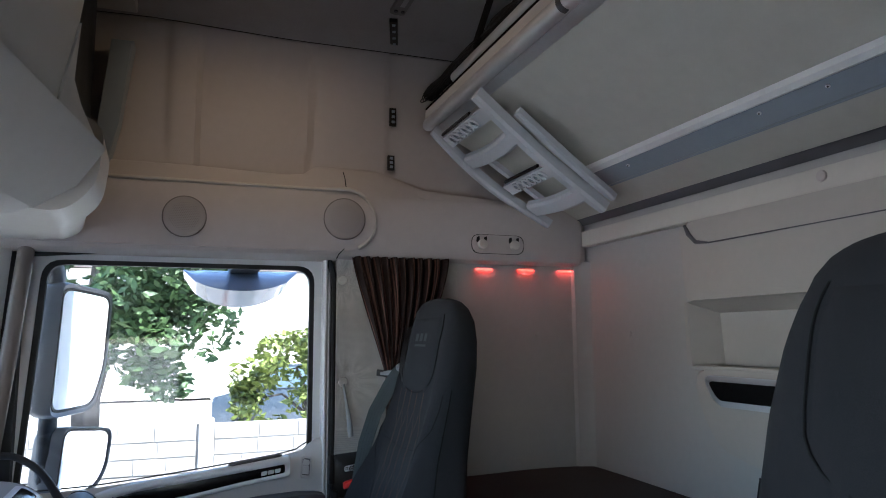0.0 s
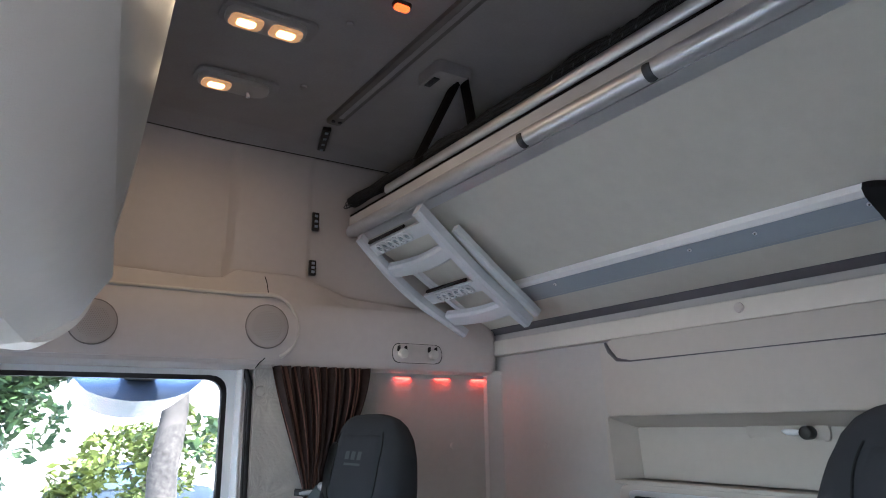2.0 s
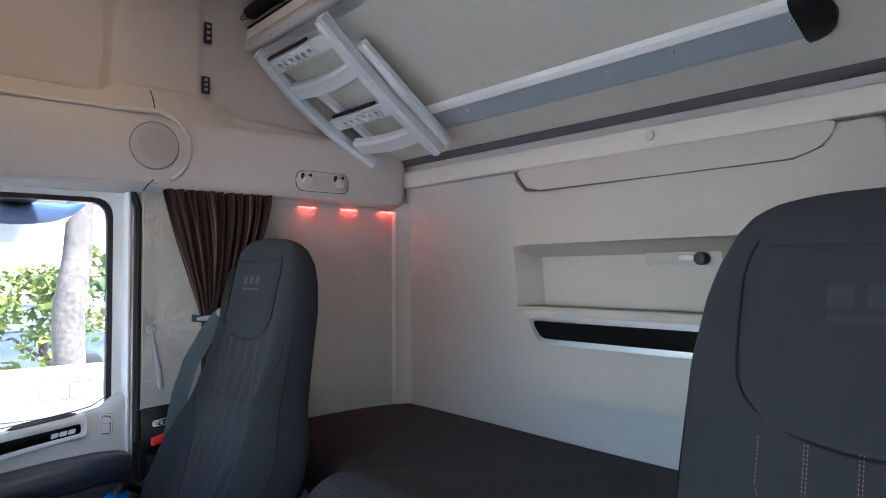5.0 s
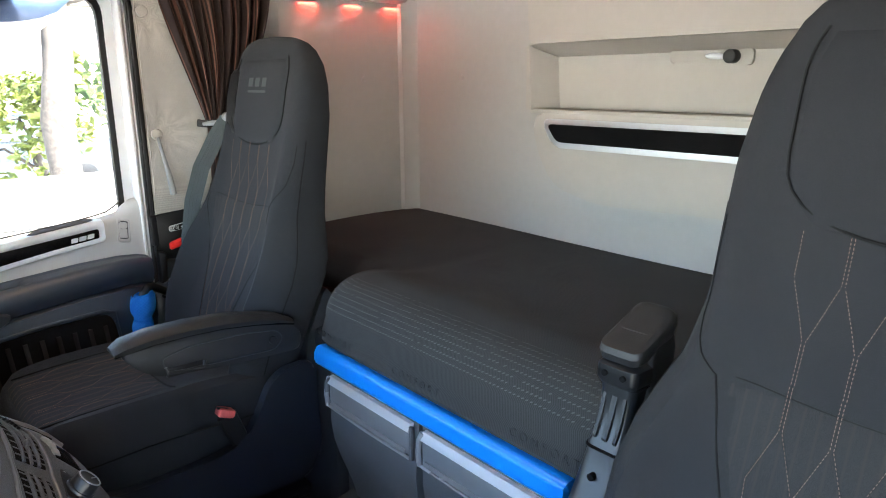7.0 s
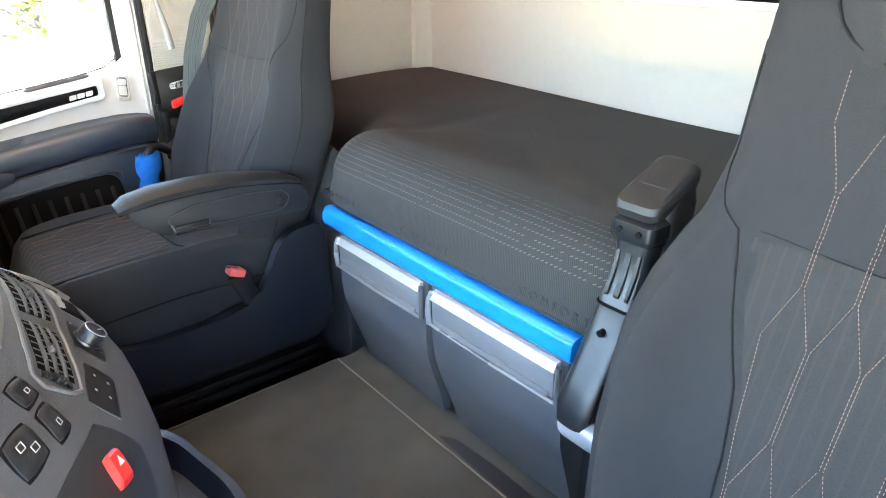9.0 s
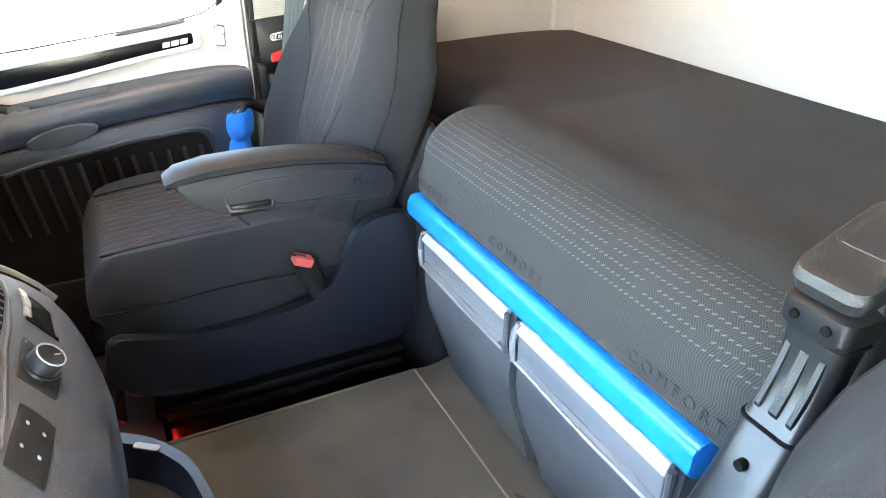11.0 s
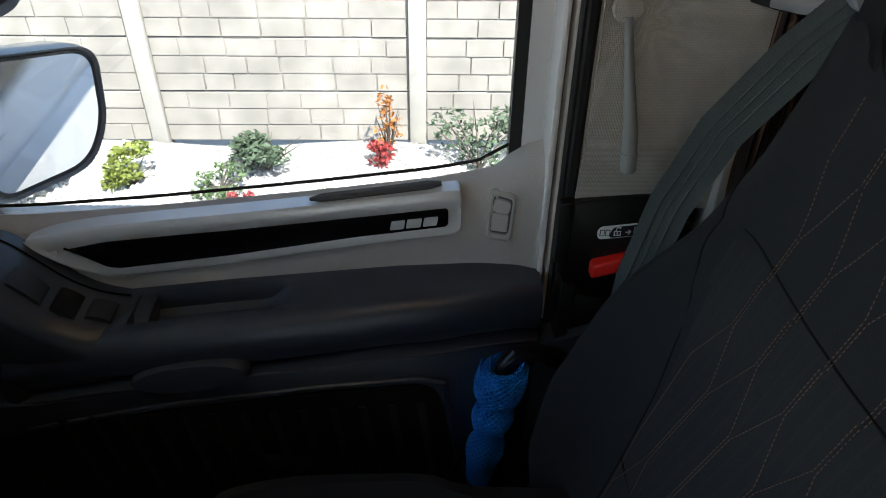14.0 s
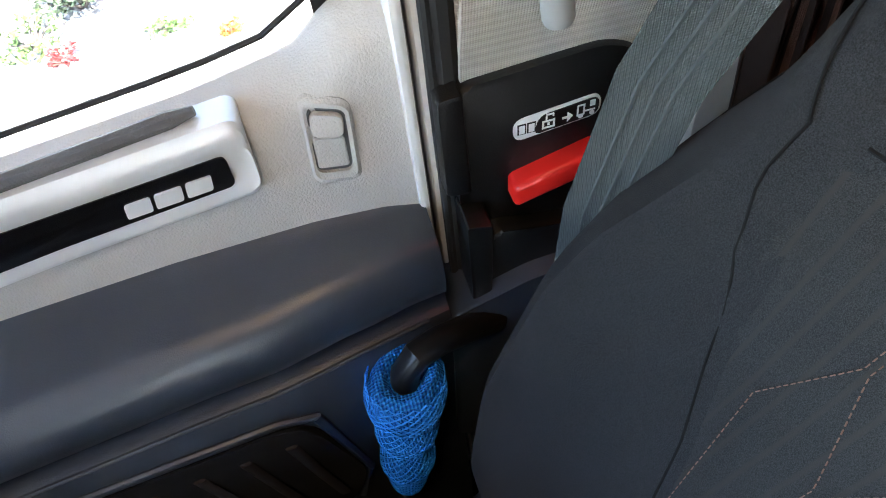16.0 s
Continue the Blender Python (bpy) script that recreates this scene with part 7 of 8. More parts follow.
# two air vents: flat bars over dark cells, a ribbed wheel at each outer end
VENTS = [((1.202, 0.066), (1.170, 0.100), (1.083, 0.082), (1.086, 0.044)), ((1.068, 0.041), (1.060, 0.080), (0.974, 0.084), (0.985, 0.043))]
for k, quad in enumerate(VENTS):
    v = put("vent_opening", quad_plate(quad, 0.0008, soft=0.08), "jet", con)
    for j in range(7):
        b = 0.06 + 0.135 * j
        put("slat", quad_plate(inside(quad, 0.02, 0.98, b, b + 0.028), 0.0016, 0.0, 3, 0.0), "console", v)
    for i in range(3):
        a = 0.215 + 0.25 * i
        put("fin", quad_plate(inside(quad, a, a + 0.085, 0.0, 1.0), 0.0042, 0.0, 4, 0.0, 0.0006), "console", v)
    put("knob", quad_plate(inside(quad, 0.44, 0.58, 0.50, 0.60), 0.0085, 0.0, 4, 0.4), "console", v)
    b0, b1 = ((-0.115, -0.035), (1.035, 1.125))[k]
    wheel = inside(quad, 0.06, 0.90, b0, b1)
    bm = BM()
    for j in range(9):
        q = inside(wheel, j / 9, (j + 0.62) / 9, 0.0, 1.0)
        h = 0.0015 + 0.0048 * math.sin(math.pi * (j + 0.3) / 9)
        f = [bm.verts.new(con_at(y, c, o)) for o in (-0.002, h) for y, c in q]
        for fc in ((4, 5, 6, 7), (0, 1, 5, 4), (1, 2, 6, 5), (2, 3, 7, 6), (3, 0, 4, 7)):
            bm.faces.new([f[m] for m in fc])
    put("thumb_wheel", bm, "gloss_charcoal", con)
# satin frame round the two vents
bm = BM()
sweep(bm, [con_at(y, c, 0.0012) for y, c in dense(((1.214, 0.060), (1.20, 0.074), (1.178, 0.103), (1.12, 0.094), (1.07, 0.086), (1.02, 0.087), (0.966, 0.090)))], 0.0022, 8)
put("vent_frame", bm, "silver_dim", con)
bm = BM()
sweep(bm, [con_at(y, c, 0.0012) for y, c in dense(((1.214, 0.060), (1.15, 0.049), (1.085, 0.037), (1.02, 0.034), (0.972, 0.036), (0.958, 0.048), (0.957, 0.078), (0.966, 0.090)))], 0.0026, 8)
put("vent_frame", bm, "silver_dim", con)
# lid over the screen, pocket cover with its raised lip and opening
put("screen_lid", quad_plate([(1.247, -0.09), (1.240, -0.008), (0.95, -0.062), (0.95, -0.13)], 0.0035, n=14, soft=0.06), "dash_mid", con)
put("pocket_panel", quad_plate([(1.238, 0.000), (1.226, 0.054), (1.0, 0.008), (1.0, -0.044)], 0.003, n=14, soft=0.06), "dash_mid", con)
put("pocket_lip", quad_plate([(1.218, 0.006), (1.208, 0.048), (1.138, 0.035), (1.130, 0.003)], 0.009, 0.0, 12, 0.28), "dash_mid", con)
# The pocket's dark inside is put on as a flat black plate.
put("pocket_shade_plate", quad_plate([(1.129, 0.004), (1.136, 0.034), (1.076, 0.019), (1.068, 0.000)], 0.0034, 0.0, 8, 0.15), "black", con)
bm = BM()
sweep(bm, [con_at(y, c, 0.0008) for y, c in dense(((1.242, -0.004), (1.149, -0.019), (1.078, -0.033), (0.96, -0.056)))], 0.0022, 6)
put("panel_joint", bm, "seam", con)
bm = BM()
sweep(bm, [con_at(1.252 - 0.0045 * k, -0.09 + 0.022 * k, 0.001) for k in range(12)], 0.0026, 6)
put("panel_joint", bm, "seam", con)
bm = BM()
sweep(bm, [con_at(1.272 - 0.005 * k, -0.10 + 0.021 * k, 0.002) for k in range(14)], 0.0085, 12)
put("edge_rim", bm, "dash_mid", con)
# switch fields
radio = [(1.176, 0.118), (1.150, 0.142), (1.106, 0.138), (1.124, 0.110)]
f = put("switch_field", quad_plate(radio, 0.0025, soft=0.15), "gloss_black", con)
for k in range(3):
    put("button", quad_plate(inside(radio, -0.05, 0.16, 0.04 + 0.30 * k, 0.30 + 0.30 * k), 0.0055, 0.0, 3, 0.2), "pale_key", f)
put("button", quad_plate(inside(radio, 0.84, 0.94, 0.10, 0.92), 0.004, 0.0, 4, 0.1), "console", f)
knob_field = [(1.096, 0.102), (1.068, 0.134), (1.026, 0.130), (1.042, 0.095)]
f = put("switch_field", quad_plate(knob_field, 0.003, soft=0.2), "black", con)
for a, b in ((0.10, 0.10), (0.55, 0.86), (0.86, 0.70), (0.14, 0.66)):
    put("marking", quad_plate(inside(knob_field, a - 0.05, a + 0.06, b - 0.02, b + 0.03), 0.0033, 0.0, 2, 0.2), "print_pale", f)
keys = [(1.014, 0.099), (0.996, 0.130), (0.934, 0.128), (0.950, 0.094)]
f = put("switch_field", quad_plate(keys, 0.003, soft=0.15), "black", con)
for a in (0.27, 0.72):
    for b in (0.26, 0.62):
        put("marking", quad_plate(inside(keys, a - 0.09, a + 0.09, b - 0.05, b + 0.05), 0.0034, 0.0, 3, 0.9), "print_pale", f)
for quad, marks in (([(0.937, 0.046), (0.911, 0.070), (0.885, 0.058), (0.915, 0.034)], ((0.62, 0.46),)), ([(0.903, 0.022), (0.873, 0.048), (0.836, 0.030), (0.868, 0.003)], ((0.62, 0.30), (0.36, 0.62))), ([(0.965, 0.022), (0.945, 0.040), (0.920, 0.026), (0.940, 0.006)], ((0.6, 0.4),))):
    f = put("switch_field", quad_plate([(y + (0.003 if k in (0, 1) else -0.003), c + (0.003 if k in (1, 2) else -0.003)) for k, (y, c) in enumerate(quad)], 0.0008, soft=0.35), "seam", con)
    f = put("switch", quad_plate(quad, 0.0042, 0.0, soft=0.4), "switch_black", con)
    for a, b in marks:
        q = inside(quad, a - 0.09, a + 0.09, b - 0.10, b + 0.10)
        bm = BM()
        ring = [q[0], q[1], q[2], q[3], q[0]]
        sweep(bm, [con_at(y, c, 0.0044) for y, c in dense(ring, 3)], 0.0005, 5, False)
        put("marking", bm, "print_pale", f)
panel = [(0.922, 0.094), (0.908, 0.146), (0.775, 0.195), (0.775, 0.035)]
f = put("switch_field", quad_plate(panel, 0.003, n=14, soft=0.16), "switch_black", con)
haz = [(0.871, 0.098), (0.889, 0.111), (0.857, 0.131), (0.838, 0.118)]
r = put("hazard_switch", quad_plate(haz, 0.0095, 0.0, soft=0.3, crown=0.0015), "red", con, "red warning switch with a white triangle")
bm = BM()
bm.faces.new([bm.verts.new(con_at(y, c, 0.0116)) for y, c in inside(haz, 0.3, 0.72, 0.28, 0.52)[2:] + [inside(haz, 0.51, 0.6, 0.24, 0.5)[0]]])
put("triangle", bm, "white", r)
# rotary knob with a knurled side
kp = con_at(1.060, 0.116, 0.002)
kn = (con_at(1.060, 0.116, 1.0) - kp).normalized()
u = kn.orthogonal().normalized()
w = kn.cross(u)
ring_at = lambda h, r, amp: [kp + kn * h + (u * math.cos(a) + w * math.sin(a)) * (r + amp * (k % 2)) for k, a in enumerate([2 * math.pi * q / 48 for q in range(48)])]
bm = BM()
loft(bm, [ring_at(0.0, 0.0185, 0.0), ring_at(0.003, 0.0180, 0.0), ring_at(0.0034, 0.0160, 0.0004), ring_at(0.016, 0.0150, 0.0004), ring_at(0.0172, 0.0140, 0.0), ring_at(0.0164, 0.0125, 0.0), ring_at(0.0160, 0.004, 0.0)])
k1 = put("rotary_knob", bm, "gloss_charcoal", con, "dark knurled rotary knob with a bright rim")
bm = BM()
sweep(bm, [kp + kn * 0.0172 + (u * math.cos(a) + w * math.sin(a)) * 0.0138 for a in [2 * math.pi * q / 32 for q in range(33)]], 0.0009, 6, False)
put("rim", bm, "handle_grey", k1)
bm = BM()
sweep(bm, [kp + kn * 0.0168 + u * 0.004, kp + kn * 0.0168 + u * 0.011], 0.0008, 6)
put("marking", bm, "print_pale", k1)
# cup holder tray in front of the tunnel
tray = thing("cup_tray", (0.70, 1.1, 0.55), "dark cup holder tray with a silver socket on the tunnel", "tray")
bm = BM()
loft(bm, [[(x * sc + 0.64, y * sc + 1.06, z) for x, y in rounded([(-0.16, -0.25), (0.10, -0.25), (0.16, -0.05), (0.125, 0.15), (0.075, 0.222), (0.01, 0.262), (-0.16, 0.262)], 0.06, 6)] for z, sc in ((0.49, 0.97), (0.66, 1.0), (0.672, 0.985), (0.672, 0.90), (0.62, 0.84))])
put("rim", bm, "navy", tray)
bm = BM()
disc(bm, (0.656, 1.284, 0.678), 2, 0.017, 0.02, 20, 0.004)
put("socket", bm, "handle_grey", tray)
bm = BM()
disc(bm, (0.656, 1.284, 0.6885), 2, 0.011, 0.002, 16)
put("socket_hole", bm, "black", tray)
bm = BM()
prism(bm, rounded([(0.690, 1.262), (0.722, 1.238), (0.728, 1.247), (0.696, 1.271)], 0.0055), 2, 0.671, 0.6735)
put("label", bm, "pale_key", tray)

# footwell mat with a red light
fm = thing("footwell_mat", (0.55, 1.8, 0.33), "grey footwell mat lit by a small red lamp", "mat")
bm = BM()
block(bm, (0.30, 1.50, FLOOR_Z + 0.002), (0.72, 2.08, FLOOR_Z + 0.016), 0.005)
put("carpet", bm, "mat_dark", fm)
foot = thing("footwell_lamp", (0.70, 1.53, 0.40), "small red footwell lamp on the seat base", "lamp")
bm = BM()
block(bm, (0.722, 1.545, 0.385), (0.735, 1.575, 0.40), 0.003)
put("lens", bm, "red_led", foot)
g = new("red_glow", bpy.data.lights.new("red_glow", "AREA"))
g.data.size, g.data.energy, g.data.color = 0.03, 0.007, (1, 0.06, 0.04)
g.data.spread = radians(95)
g.matrix_world = look((0.70, 1.57, 0.40), (0.64, 1.61, 0.30))

# ---- windscreen, pillar, screen trim ----
bm = BM()
sweep(bm, [(0.150, 2.135, 0.95), (0.156, 2.135, 1.2), (0.168, 2.14, 1.5), (0.185, 2.14, 1.78)], 0.042, 12, True, 0.75, (1, 0, 0))
structure("wall_pillar", bm, "dash_pale", "pale windscreen pillar trim", "wall")
bm = BM()
prism(bm, [(0.165, 2.16), (0.245, 2.17), (0.25, 2.26), (0.165, 2.26)], 2, 0.6, 1.72, 0.004)
structure("trim", bm, "charcoal", "dark door pillar beside the windscreen", "trim")
ws = thing("window_screen", (-0.2, 1.05, 1.0), "large windscreen with a black border", "windscreen", kind="structure")
bm = BM()


def screen_at(u, v):
    y = -0.1 + 2.27 * u
    f = (2 * u - 1) ** 2
    return (-0.10 + 0.20 * f + 0.05 * v, y, 1.022 + 0.76 * v)


sheet(bm, screen_at, 40, 10, (-0.006, 0, 0))
gl = put("pane", bm, "glass", ws, smooth=180)
gl.visible_shadow = False
bm = BM()
edge = [(0.50 + 0.022 * k, 0.010) for k in range(20)] + [(0.940, 0.014), (0.958, 0.022), (0.972, 0.038), (0.981, 0.062), (0.987, 0.095), (0.990, 0.14)] + [(0.991, 0.2 + 0.08 * k) for k in range(10)]
sweep(bm, [Vector(screen_at(u, v)) + Vector((0.006, 0, 0)) for u, v in edge], 0.0085, 8, True, 0.6, (0, 0.3, 1))
put("border", bm, "black", ws)
decal = thing("screen_sticker", tuple(screen_at(0.968, 0.225)), "round green and white inspection sticker on the windscreen", "sticker")
sp = Vector(screen_at(0.968, 0.225)) + Vector((0.008, 0, 0))
bm = BM()
sn = Vector((-0.9, 0.45, 0.0)).normalized()
su = sn.cross(Vector((0, 0, 1))).normalized()
bm.faces.new([bm.verts.new(sp + su * 0.027 * math.cos(a) + Vector((0, 0, 0.027)) * math.sin(a)) for a in [2 * math.pi * k / 24 for k in range(24)]])
put("disc", bm, "sticker_green", decal, "", 0)
bm = BM()
for k, w in enumerate((0.012, 0.036, 0.024)):
    z = (1 - k) * 0.012
    bm.faces.new([bm.verts.new(sp - sn * 0.002 + su * a * w / 2 + Vector((0, 0, z + b * 0.004))) for a, b in ((-1, -1), (1, -1), (1, 1), (-1, 1))])
put("bar", bm, "leaf", decal, "", 0)
bm = BM()
sweep(bm, [(0.198, 2.112, 1.02), (0.2185, 2.112, 1.217), (0.236, 2.114, 1.40), (0.262, 2.118, 1.72)], 0.021, 12, True, 0.9, (1, 0, 0))
structure("trim", bm, "post_brown", "brown-grey satin pillar moulding beside the windscreen", "trim")
# wiper resting outside on the screen
wiper = thing("wiper", (-0.05, 1.9, 1.03), "black windscreen wiper resting on the glass outside", "wiper")
bm = BM()
sweep(bm, [(0.040, 2.118, 1.0655), (0.000, 2.03, 1.052), (-0.045, 1.90, 1.038), (-0.09, 1.74, 1.026)], [0.003, 0.005, 0.006, 0.006], 8)
put("blade", bm, "black", wiper)
bm = BM()
sweep(bm, [(0.010, 2.075, 1.074), (-0.035, 1.95, 1.060), (-0.10, 1.72, 1.035)], [0.002, 0.004, 0.006], 8)
put("arm", bm, "black", wiper)

# ---- mirrors outside ----
mir = thing("wing_mirror", (0.30, 2.42, 1.0), "tall truck wing mirror with two panes in a grey shell", "mirror")
MU, MN, MO = Vector((0.66, 0.751, 0)), Vector((0.751, -0.66, 0)), Vector((0.448, 2.418, 0))
at_mir = lambda s, d, z: MO + MU * s - MN * d + Vector((0, 0, z))
for z0, z1, s0, s1 in ((1.228, 1.598, -0.200, -0.008), (0.985, 1.182, -0.168, 0.018)):
    out = rounded([(s0, z0), (s1 - 0.05, z0 + 0.012), (s1 - 0.012, z0 + (z1 - z0) * 0.35), (s1, z1 - 0.02), (s0 + 0.02, z1)], 0.032, 6)
    c = Vector(((s0 + s1) / 2, (z0 + z1) / 2))
    grow = lambda f, add=0.0: [c + (Vector(q) - c) * f + Vector((add, 0)) for q in out]
    bm = BM()
    loft(bm, [[at_mir(q[0], d, q[1]) for q in grow(f, a)] for f, d, a in ((0.98, 0.004, 0.0), (1.06, -0.004, 0.0), (1.09, 0.012, -0.006), (1.07, 0.05, -0.02), (0.95, 0.085, -0.03), (0.7, 0.105, -0.035))])
    sh = put("shell", bm, "mirror_shell", mir)
    bm = BM()
    loft(bm, [[at_mir(q[0], d, q[1]) for q in grow(f)] for f, d in ((1.0, 0.004), (0.995, -0.001), (0.95, 0.0), (0.94, 0.004))], False)
    put("rim", bm, "black", sh)
    bm = BM()
    bm.faces.new([bm.verts.new(at_mir(q[0], 0.001, q[1])) for q in grow(0.955)])
    put("mirror_pane", bm, "mirror", sh, "", 0)
bm = BM()
sweep(bm, [(0.235, 2.255, 1.70), (0.285, 2.30, 1.70), (0.300, 2.325, 1.64), (0.302, 2.33, 1.3), (0.300, 2.33, 0.97), (0.27, 2.31, 0.92), (0.22, 2.25, 0.92)], 0.026, 12)
put("bracket", bm, "charcoal", mir)
kerb = thing("kerb_mirror", (0.82, 2.45, 1.62), "round-backed kerb mirror above the passenger window", "mirror")
bm = BM()
rings = []
for k in range(11):
    f = k / 10
    x = 0.655 + 0.365 * f
    h = 0.155 * math.sqrt(max(0.02, 1 - (2 * f - 1) ** 2 * 0.97))
    rings.append([(x, 2.44 + 0.06 * math.cos(a), 1.675 - h * (0.5 - 0.5 * math.cos(a / 2))) for a in [0, 0.8, 1.6, 2.4, 3.14]] + [(x, 2.56, 1.675 - h * 0.8), (x, 2.58, 1.675)])
loft(bm, rings)
put("shell", bm, "mirror_back", kerb, "glossy blue-grey mirror shell")
bm = BM()
pts = []
for k in range(21):
    f = k / 20
    x = 0.665 + 0.345 * f
    h = 0.155 * math.sqrt(max(0.02, 1 - (2 * f - 1) ** 2 * 0.97))
    pts.append((x, 2.428, 1.668 - h * 0.42))
sweep(bm, pts, 0.006, 6)
put("bright_lip", bm, "silver", kerb)
bm = BM()
block(bm, (0.80, 2.27, 1.665), (0.90, 2.52, 1.73), 0.012)
put("foot", bm, "black", kerb)

# outer skin of the cab, so that no light leaks in
bm = BM()
block(bm, (1.10, 2.262, -0.2), (2.07, 2.30, 2.6))
block(bm, (0.12, 2.262, -0.2), (1.10, 2.30, 0.98))
block(bm, (0.05, 2.262, 1.71), (1.10, 2.30, 2.6))
block(bm, (-0.45, -0.25, -0.2), (2.07, 2.30, 0.24))
block(bm, (-0.45, -0.25, 2.49), (2.07, 2.30, 2.6))
structure("wall_outer", bm, "white_paint", "white outer skin of the truck cab", "wall")

# ---- outside ----
GZ = -0.95
# Ground out of view, its pale colour added as a reflector for the cab.
bm = BM()
sheet(bm, lambda u, v: (-400 + 800 * u, -400 + 800 * v, GZ - 0.10), 4, 4)
structure("ground", bm, "asphalt", "pale ground round the truck, lightened to bounce sunlight into the cab", "ground")
bed_g = BM()


def gravel_at(u, v):
    x, y = -14 + 34 * u, 4.75 + 1.72 * v
    return (x, y, GZ - 0.03 + 0.03 * math.sin(3.1 * x + y) * math.sin(2.2 * y) + 0.02 * v)


sheet(bed_g, gravel_at, 80, 8, (0, 0, -0.1))
structure("ground", bed_g, "gravel", "bed of white gravel along the fence", "ground")
stones = BM()
rng = random.Random(3)
for k in range(5200):
    x, y = rng.uniform(-3.6, 2.6), rng.uniform(4.8, 6.42)
    r = rng.uniform(0.012, 0.035)
    z = gravel_at((x + 14) / 34, (y - 4.75) / 1.72)[2]
    a = rng.uniform(0, 3.1)
    o = [Vector((math.cos(a + q * 2.09) * r * rng.uniform(0.7, 1.3), math.sin(a + q * 2.09) * r * rng.uniform(0.7, 1.3), 0)) for q in range(3)]
    c = Vector((x, y, z))
    b = [stones.verts.new(c + q) for q in o]
    t = stones.verts.new(c + Vector((0, 0, r * 0.9)))
    for q in range(3):
        stones.faces.new((b[q], b[(q + 1) % 3], t))
st = finish("gravel_stones", stones, "stone", 0)
tagged(st, "loose white gravel stones in the planting bed", "gravel", kind="stuff")

fence = thing("concrete_fence", (0, 6.5, GZ), "weathered concrete panel fence with a brick relief", "fence")
POSTS = [0.84 + 2.03 * k for k in range(-6, 9)]
for x in POSTS:
    bm = BM()
    block(bm, (x - 0.065, 6.44, GZ - 0.1), (x + 0.065, 6.57, GZ + 1.70), 0.012)
    put("post", bm, "concrete_post", fence)
slab = {}
for x in POSTS[:-1]:
    for row in range(4):
        z0 = GZ + 0.01 + row * 0.4125
        bm = BM()
        block(bm, (x + 0.066, 6.487, z0), (x + 1.964, 6.53, z0 + 0.409), 0.004)
        joints = random.Random(int(x * 100) + row)
        for c in range(3):
            at = x + 0.072
            while at < x + 1.95:
                w = joints.uniform(0.20, 0.42)
                end = x + 1.958 if at + w > x + 1.84 else at + w
                block(bm, (at, 6.472 + joints.uniform(0, 0.008), z0 + 0.010 + c * 0.134), (end - 0.012, 6.488, z0 + 0.132 + c * 0.134))
                at = end
        put("panel", bm, "concrete", fence)


def foliage(bm, centre, size, count, leaf, rng, flat=1.0):
    """Many small leaves about a centre."""
    c = Vector(centre)
    for _ in range(count):
        d = Vector((rng.gauss(0, 1), rng.gauss(0, 1), rng.gauss(0, 1))).normalized()
        p = c + Vector((d.x * size[0], d.y * size[1], d.z * size[2])) * rng.uniform(0.35, 1.05) ** 0.6
        a, b = Vector((rng.gauss(0, 1), rng.gauss(0, 1), rng.gauss(0, 0.6))).normalized(), Vector((rng.gauss(0, 1), rng.gauss(0, 1), rng.gauss(0, 1)))
        b = (b - a * a.dot(b)).normalized()
        s = leaf * rng.uniform(0.6, 1.4)
        v = [bm.verts.new(p + q) for q in (a * s, b * s * 0.45, -a * s, -b * s * 0.45)]
        bm.faces.new(v)


def shrub(name, at, size, mat, label, count=420, leaf=0.03, seed=1):
    rng = random.Random(seed)
    t = thing(name, at, label, "shrub", "garden shrubs")
    bm = BM()
    for k in range(7):
        a = rng.uniform(0, 6.28)
        e = (at[0] + size[0] * 0.8 * math.cos(a), at[1] + size[1] * 0.8 * math.sin(a), at[2] + size[2] * rng.uniform(0.8, 1.7))
        sweep(bm, [at, ((at[0] + e[0]) / 2, (at[1] + e[1]) / 2, at[2] + (e[2] - at[2]) * 0.6), e], [0.010, 0.006, 0.002], 5)
    put("stems", bm, "bark", t)
    bm = BM()
    for k in range(9):
        d = Vector((rng.uniform(-1, 1), rng.uniform(-1, 1), rng.uniform(0.1, 1.5)))
        foliage(bm, (at[0] + d.x * size[0] * 0.65, at[1] + d.y * size[1] * 0.65, at[2] + d.z * size[2]), [s * 0.42 for s in size], count // 9, leaf, rng)
    put("leaves", bm, mat, t, "", 0)["kind"] = "stuff"


GB = GZ - 0.02
shrub("yellow_shrub", (-1.19, 5.82, GB), (0.20, 0.18, 0.16), "leaf_pale", "round yellow-green dwarf shrub in white gravel", 1000, 0.024, 2)
shrub("dwarf_conifer", (-0.28, 6.05, GB), (0.34, 0.25, 0.17), "leaf_blue", "low blue-green dwarf conifer in white gravel", 1500, 0.024, 3)
shrub("red_shrub", (0.55, 6.05, GB), (0.12, 0.12, 0.13), "leaf_red", "small red-leaved barberry in white gravel", 320, 0.022, 4)
shrub("orange_shrub", (0.62, 6.22, GB + 0.02), (0.11, 0.10, 0.30), "leaf_orange", "thin orange-leaved barberry in white gravel", 260, 0.022, 5)
shrub("rosemary_shrub", (1.30, 6.05, GB), (0.40, 0.28, 0.30), "leaf_blue", "loose grey-green shrub in white gravel", 800, 0.025, 6)
shrub("green_shrub", (-1.95, 5.65, GB), (0.36, 0.30, 0.20), "leaf", "low bright green shrub in white gravel", 1400, 0.028, 7)
shrub("green_shrub", (-0.55, 5.72, GB), (0.20, 0.18, 0.10), "leaf", "small green ground shrub in white gravel", 380, 0.022, 8)
shrub("green_shrub", (-2.75, 5.6, GB), (0.60, 0.35, 0.48), "leaf_pale", "bright green shrub near the windscreen side", 2400, 0.04, 9)

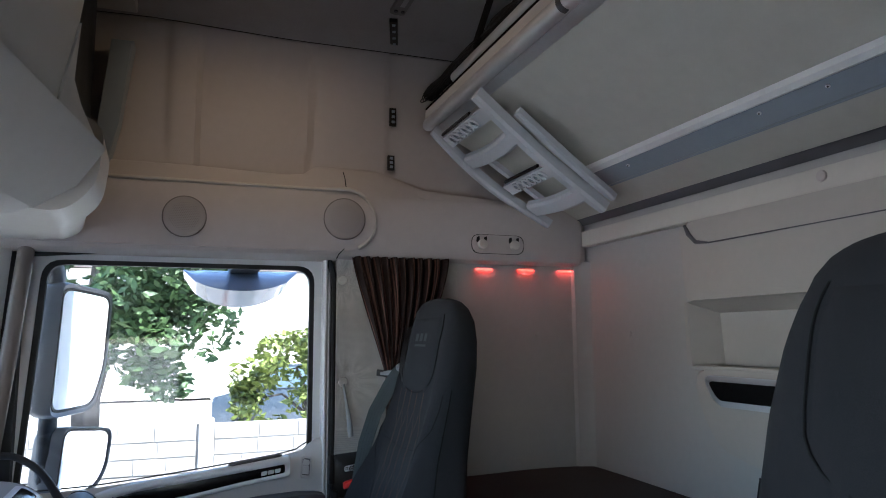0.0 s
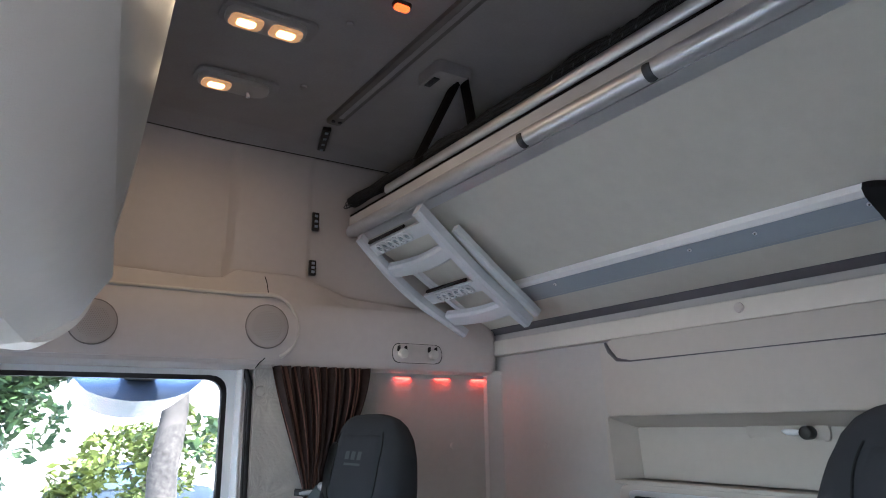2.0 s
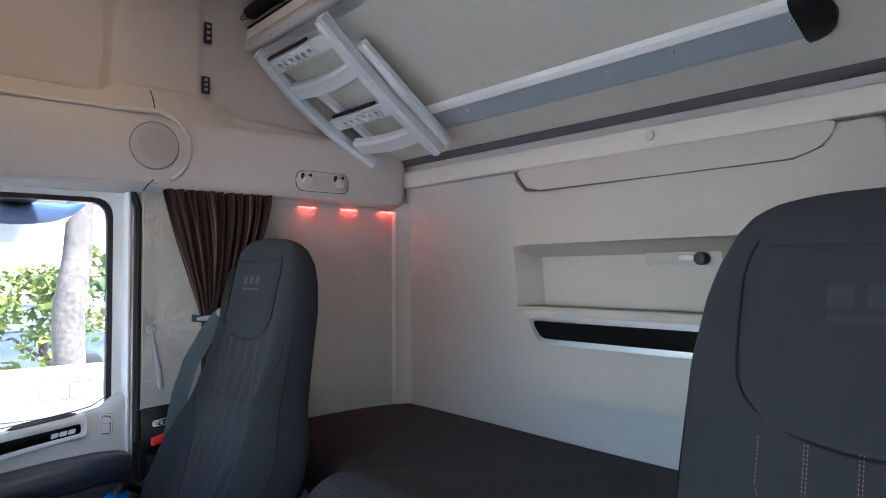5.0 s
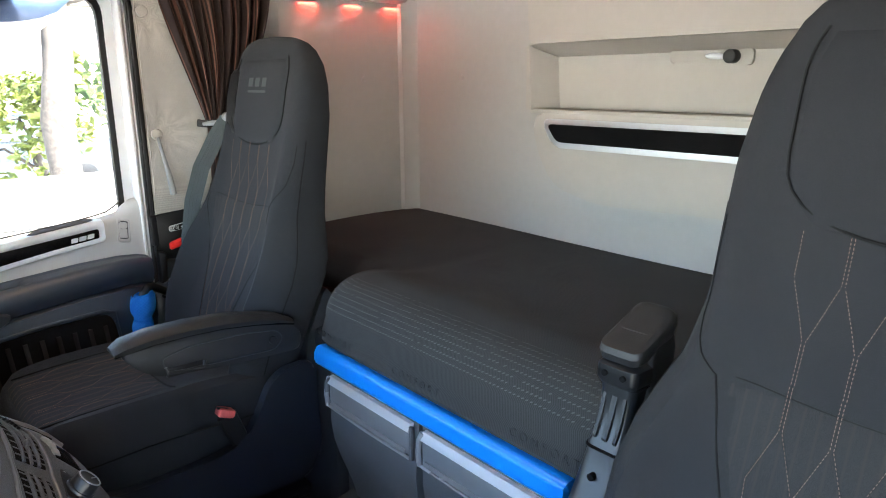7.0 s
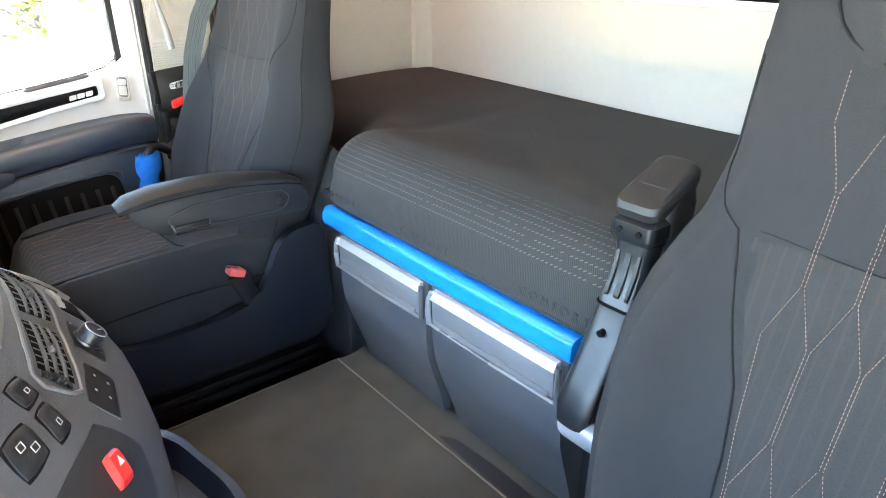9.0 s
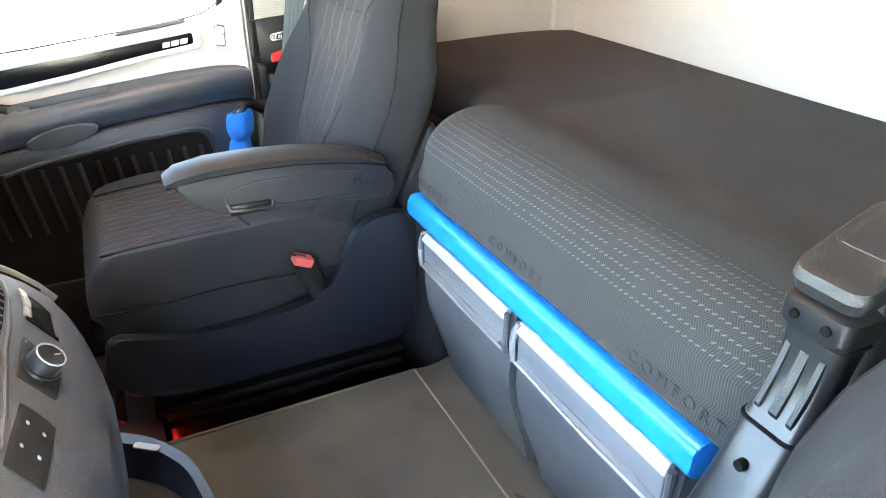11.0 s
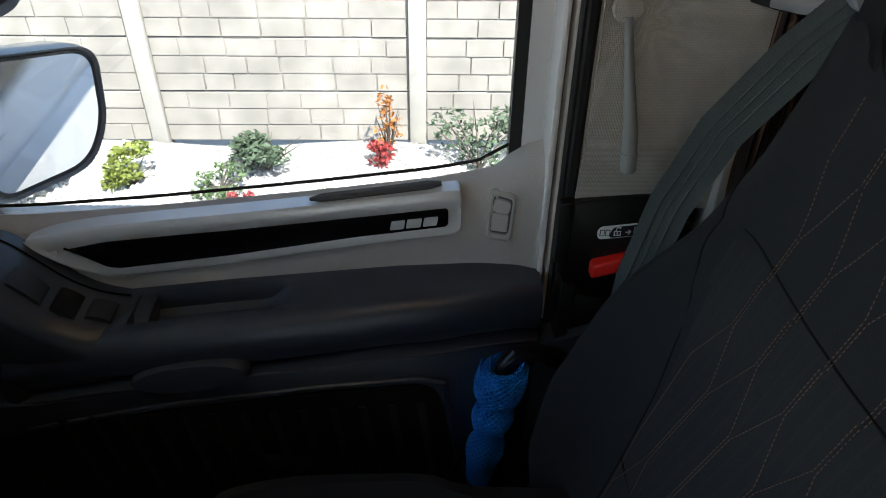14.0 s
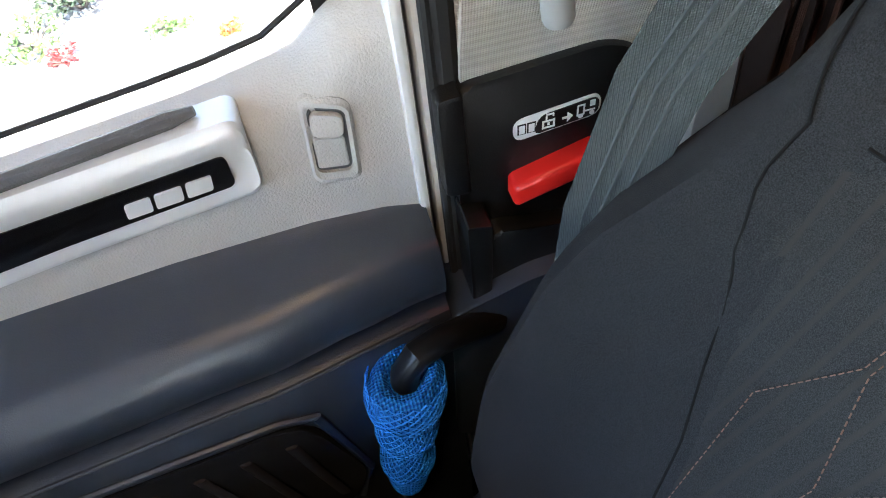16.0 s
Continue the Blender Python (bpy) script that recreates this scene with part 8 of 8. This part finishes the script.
shrub("red_shrub", (-0.37, 5.50, GB), (0.10, 0.08, 0.05), "leaf_red", "low red-leaved ground plant in white gravel", 300, 0.018, 12)
shrub("green_shrub", (0.22, 5.60, GB), (0.17, 0.09, 0.05), "leaf", "low green ground plant in white gravel", 420, 0.018, 13)
shrub("yellow_shrub", (0.58, 5.44, GB), (0.08, 0.07, 0.045), "leaf_orange", "low orange ground plant in white gravel", 240, 0.016, 14)


def tree(at, trunk_r, height, lean, crowns, mat, label, seed, count):
    rng = random.Random(seed)
    t = thing("tree", at, label, "tree", "trees")
    bm = BM()
    base = Vector(at)
    top = base + Vector((lean[0], lean[1], height))
    pts = [base.lerp(top, k / 8) + Vector((0.06 * math.sin(k * 1.7), 0.05 * math.cos(k * 1.3), 0)) for k in range(9)]
    sweep(bm, pts, [trunk_r * (1.25 if k == 0 else 1 - 0.055 * k) * (1 + 0.06 * math.sin(k * 2.3)) for k in range(9)], 14)
    put("trunk", bm, "bark", t)
    for c in crowns:
        bm = BM()
        s = pts[5 if c[2] < top.z else 7]
        e = Vector(c[:3])
        sweep(bm, [s, s.lerp(e, 0.5) + Vector((0, 0, 0.25)), e], [trunk_r * 0.34, trunk_r * 0.2, trunk_r * 0.06], 7)
        put("limb", bm, "bark", t)
    bm = BM()
    for c in crowns:
        for k in range(8):
            d = Vector((rng.gauss(0, 0.55), rng.gauss(0, 0.55), rng.gauss(0, 0.5)))
            foliage(bm, (c[0] + d.x * c[3], c[1] + d.y * c[3], c[2] + d.z * c[3]), [c[3] * 0.42] * 3, count // 8, 0.085, rng)
    put("crown", bm, mat, t, "", 0)["kind"] = "stuff"


tree((2.28, 9.0, GZ), 0.20, 5.2, (0.15, 0.1), [(3.3, 9.1, 2.0, 0.75), (1.4, 9.4, 4.2, 1.0), (3.2, 9.4, 4.6, 1.2), (1.9, 8.8, 3.6, 0.6)], "leaf", "broad-leaved tree with a pale grey trunk behind the fence", 21, 520)
tree((-0.7, 11.0, GZ), 0.22, 4.2, (0.2, 0.2), [(-1.0, 10.6, 3.6, 1.5), (0.6, 10.6, 3.4, 1.3), (-0.1, 10.4, 2.2, 1.1), (0.9, 10.8, 2.2, 0.9), (-1.9, 10.8, 2.4, 1.2), (0.2, 10.5, 1.5, 0.7)], "leaf", "dense broad-leaved tree behind the fence", 22, 1500)
tree((2.6, 12.5, GZ), 0.10, 1.6, (0.1, 0.0), [(2.2, 12.0, 0.9, 0.8), (3.0, 12.2, 1.3, 0.7), (1.7, 12.3, 0.4, 0.6)], "leaf_pale", "small sunlit yellow-green tree behind the fence", 23, 700)
tree((-6.5, 10.0, GZ), 0.2, 3.2, (0.1, 0.1), [(-6.5, 9.8, 2.8, 1.7), (-5.0, 9.8, 2.0, 1.2), (-8.2, 10.2, 2.2, 1.6)], "leaf", "broad-leaved tree further along the fence", 24, 900)
# parked van far behind the fence and pale house
car = thing("parked_car", (3.2, 18.0, GZ), "dark parked car behind the fence", "car")
bm = BM()
prism(bm, rounded([(1.2, GZ + 0.3), (5.2, GZ + 0.3), (5.2, GZ + 1.1), (4.6, GZ + 1.2), (3.9, GZ + 1.75), (2.4, GZ + 1.75), (1.8, GZ + 1.15), (1.2, GZ + 1.0)], 0.12), 1, 17.4, 19.1, 0.08)
put("body", bm, "car_dark", car)
bm = BM()
prism(bm, rounded([(2.0, GZ + 1.18), (4.45, GZ + 1.2), (3.85, GZ + 1.68), (2.45, GZ + 1.68)], 0.06), 1, 17.37, 17.5, 0.01)
put("side_window", bm, "car_glass", car)
for x in (1.95, 4.35):
    bm = BM()
    disc(bm, (x, 17.42, GZ + 0.32), 1, 0.32, 0.2, 24, 0.03)
    put("wheel", bm, "black", car)
house = thing("house", (0, 30, GZ), "pale rendered house far behind the trees", "house")
bm = BM()
block(bm, (-16, 30, GZ), (14, 38, 4.2))
put("wall", bm, "far", house)
bm = BM()
prism(bm, [(29.4, 4.2), (38.6, 4.2), (34, 8.0)], 0, -16.4, 14.4)
put("roof", bm, "bark", house)
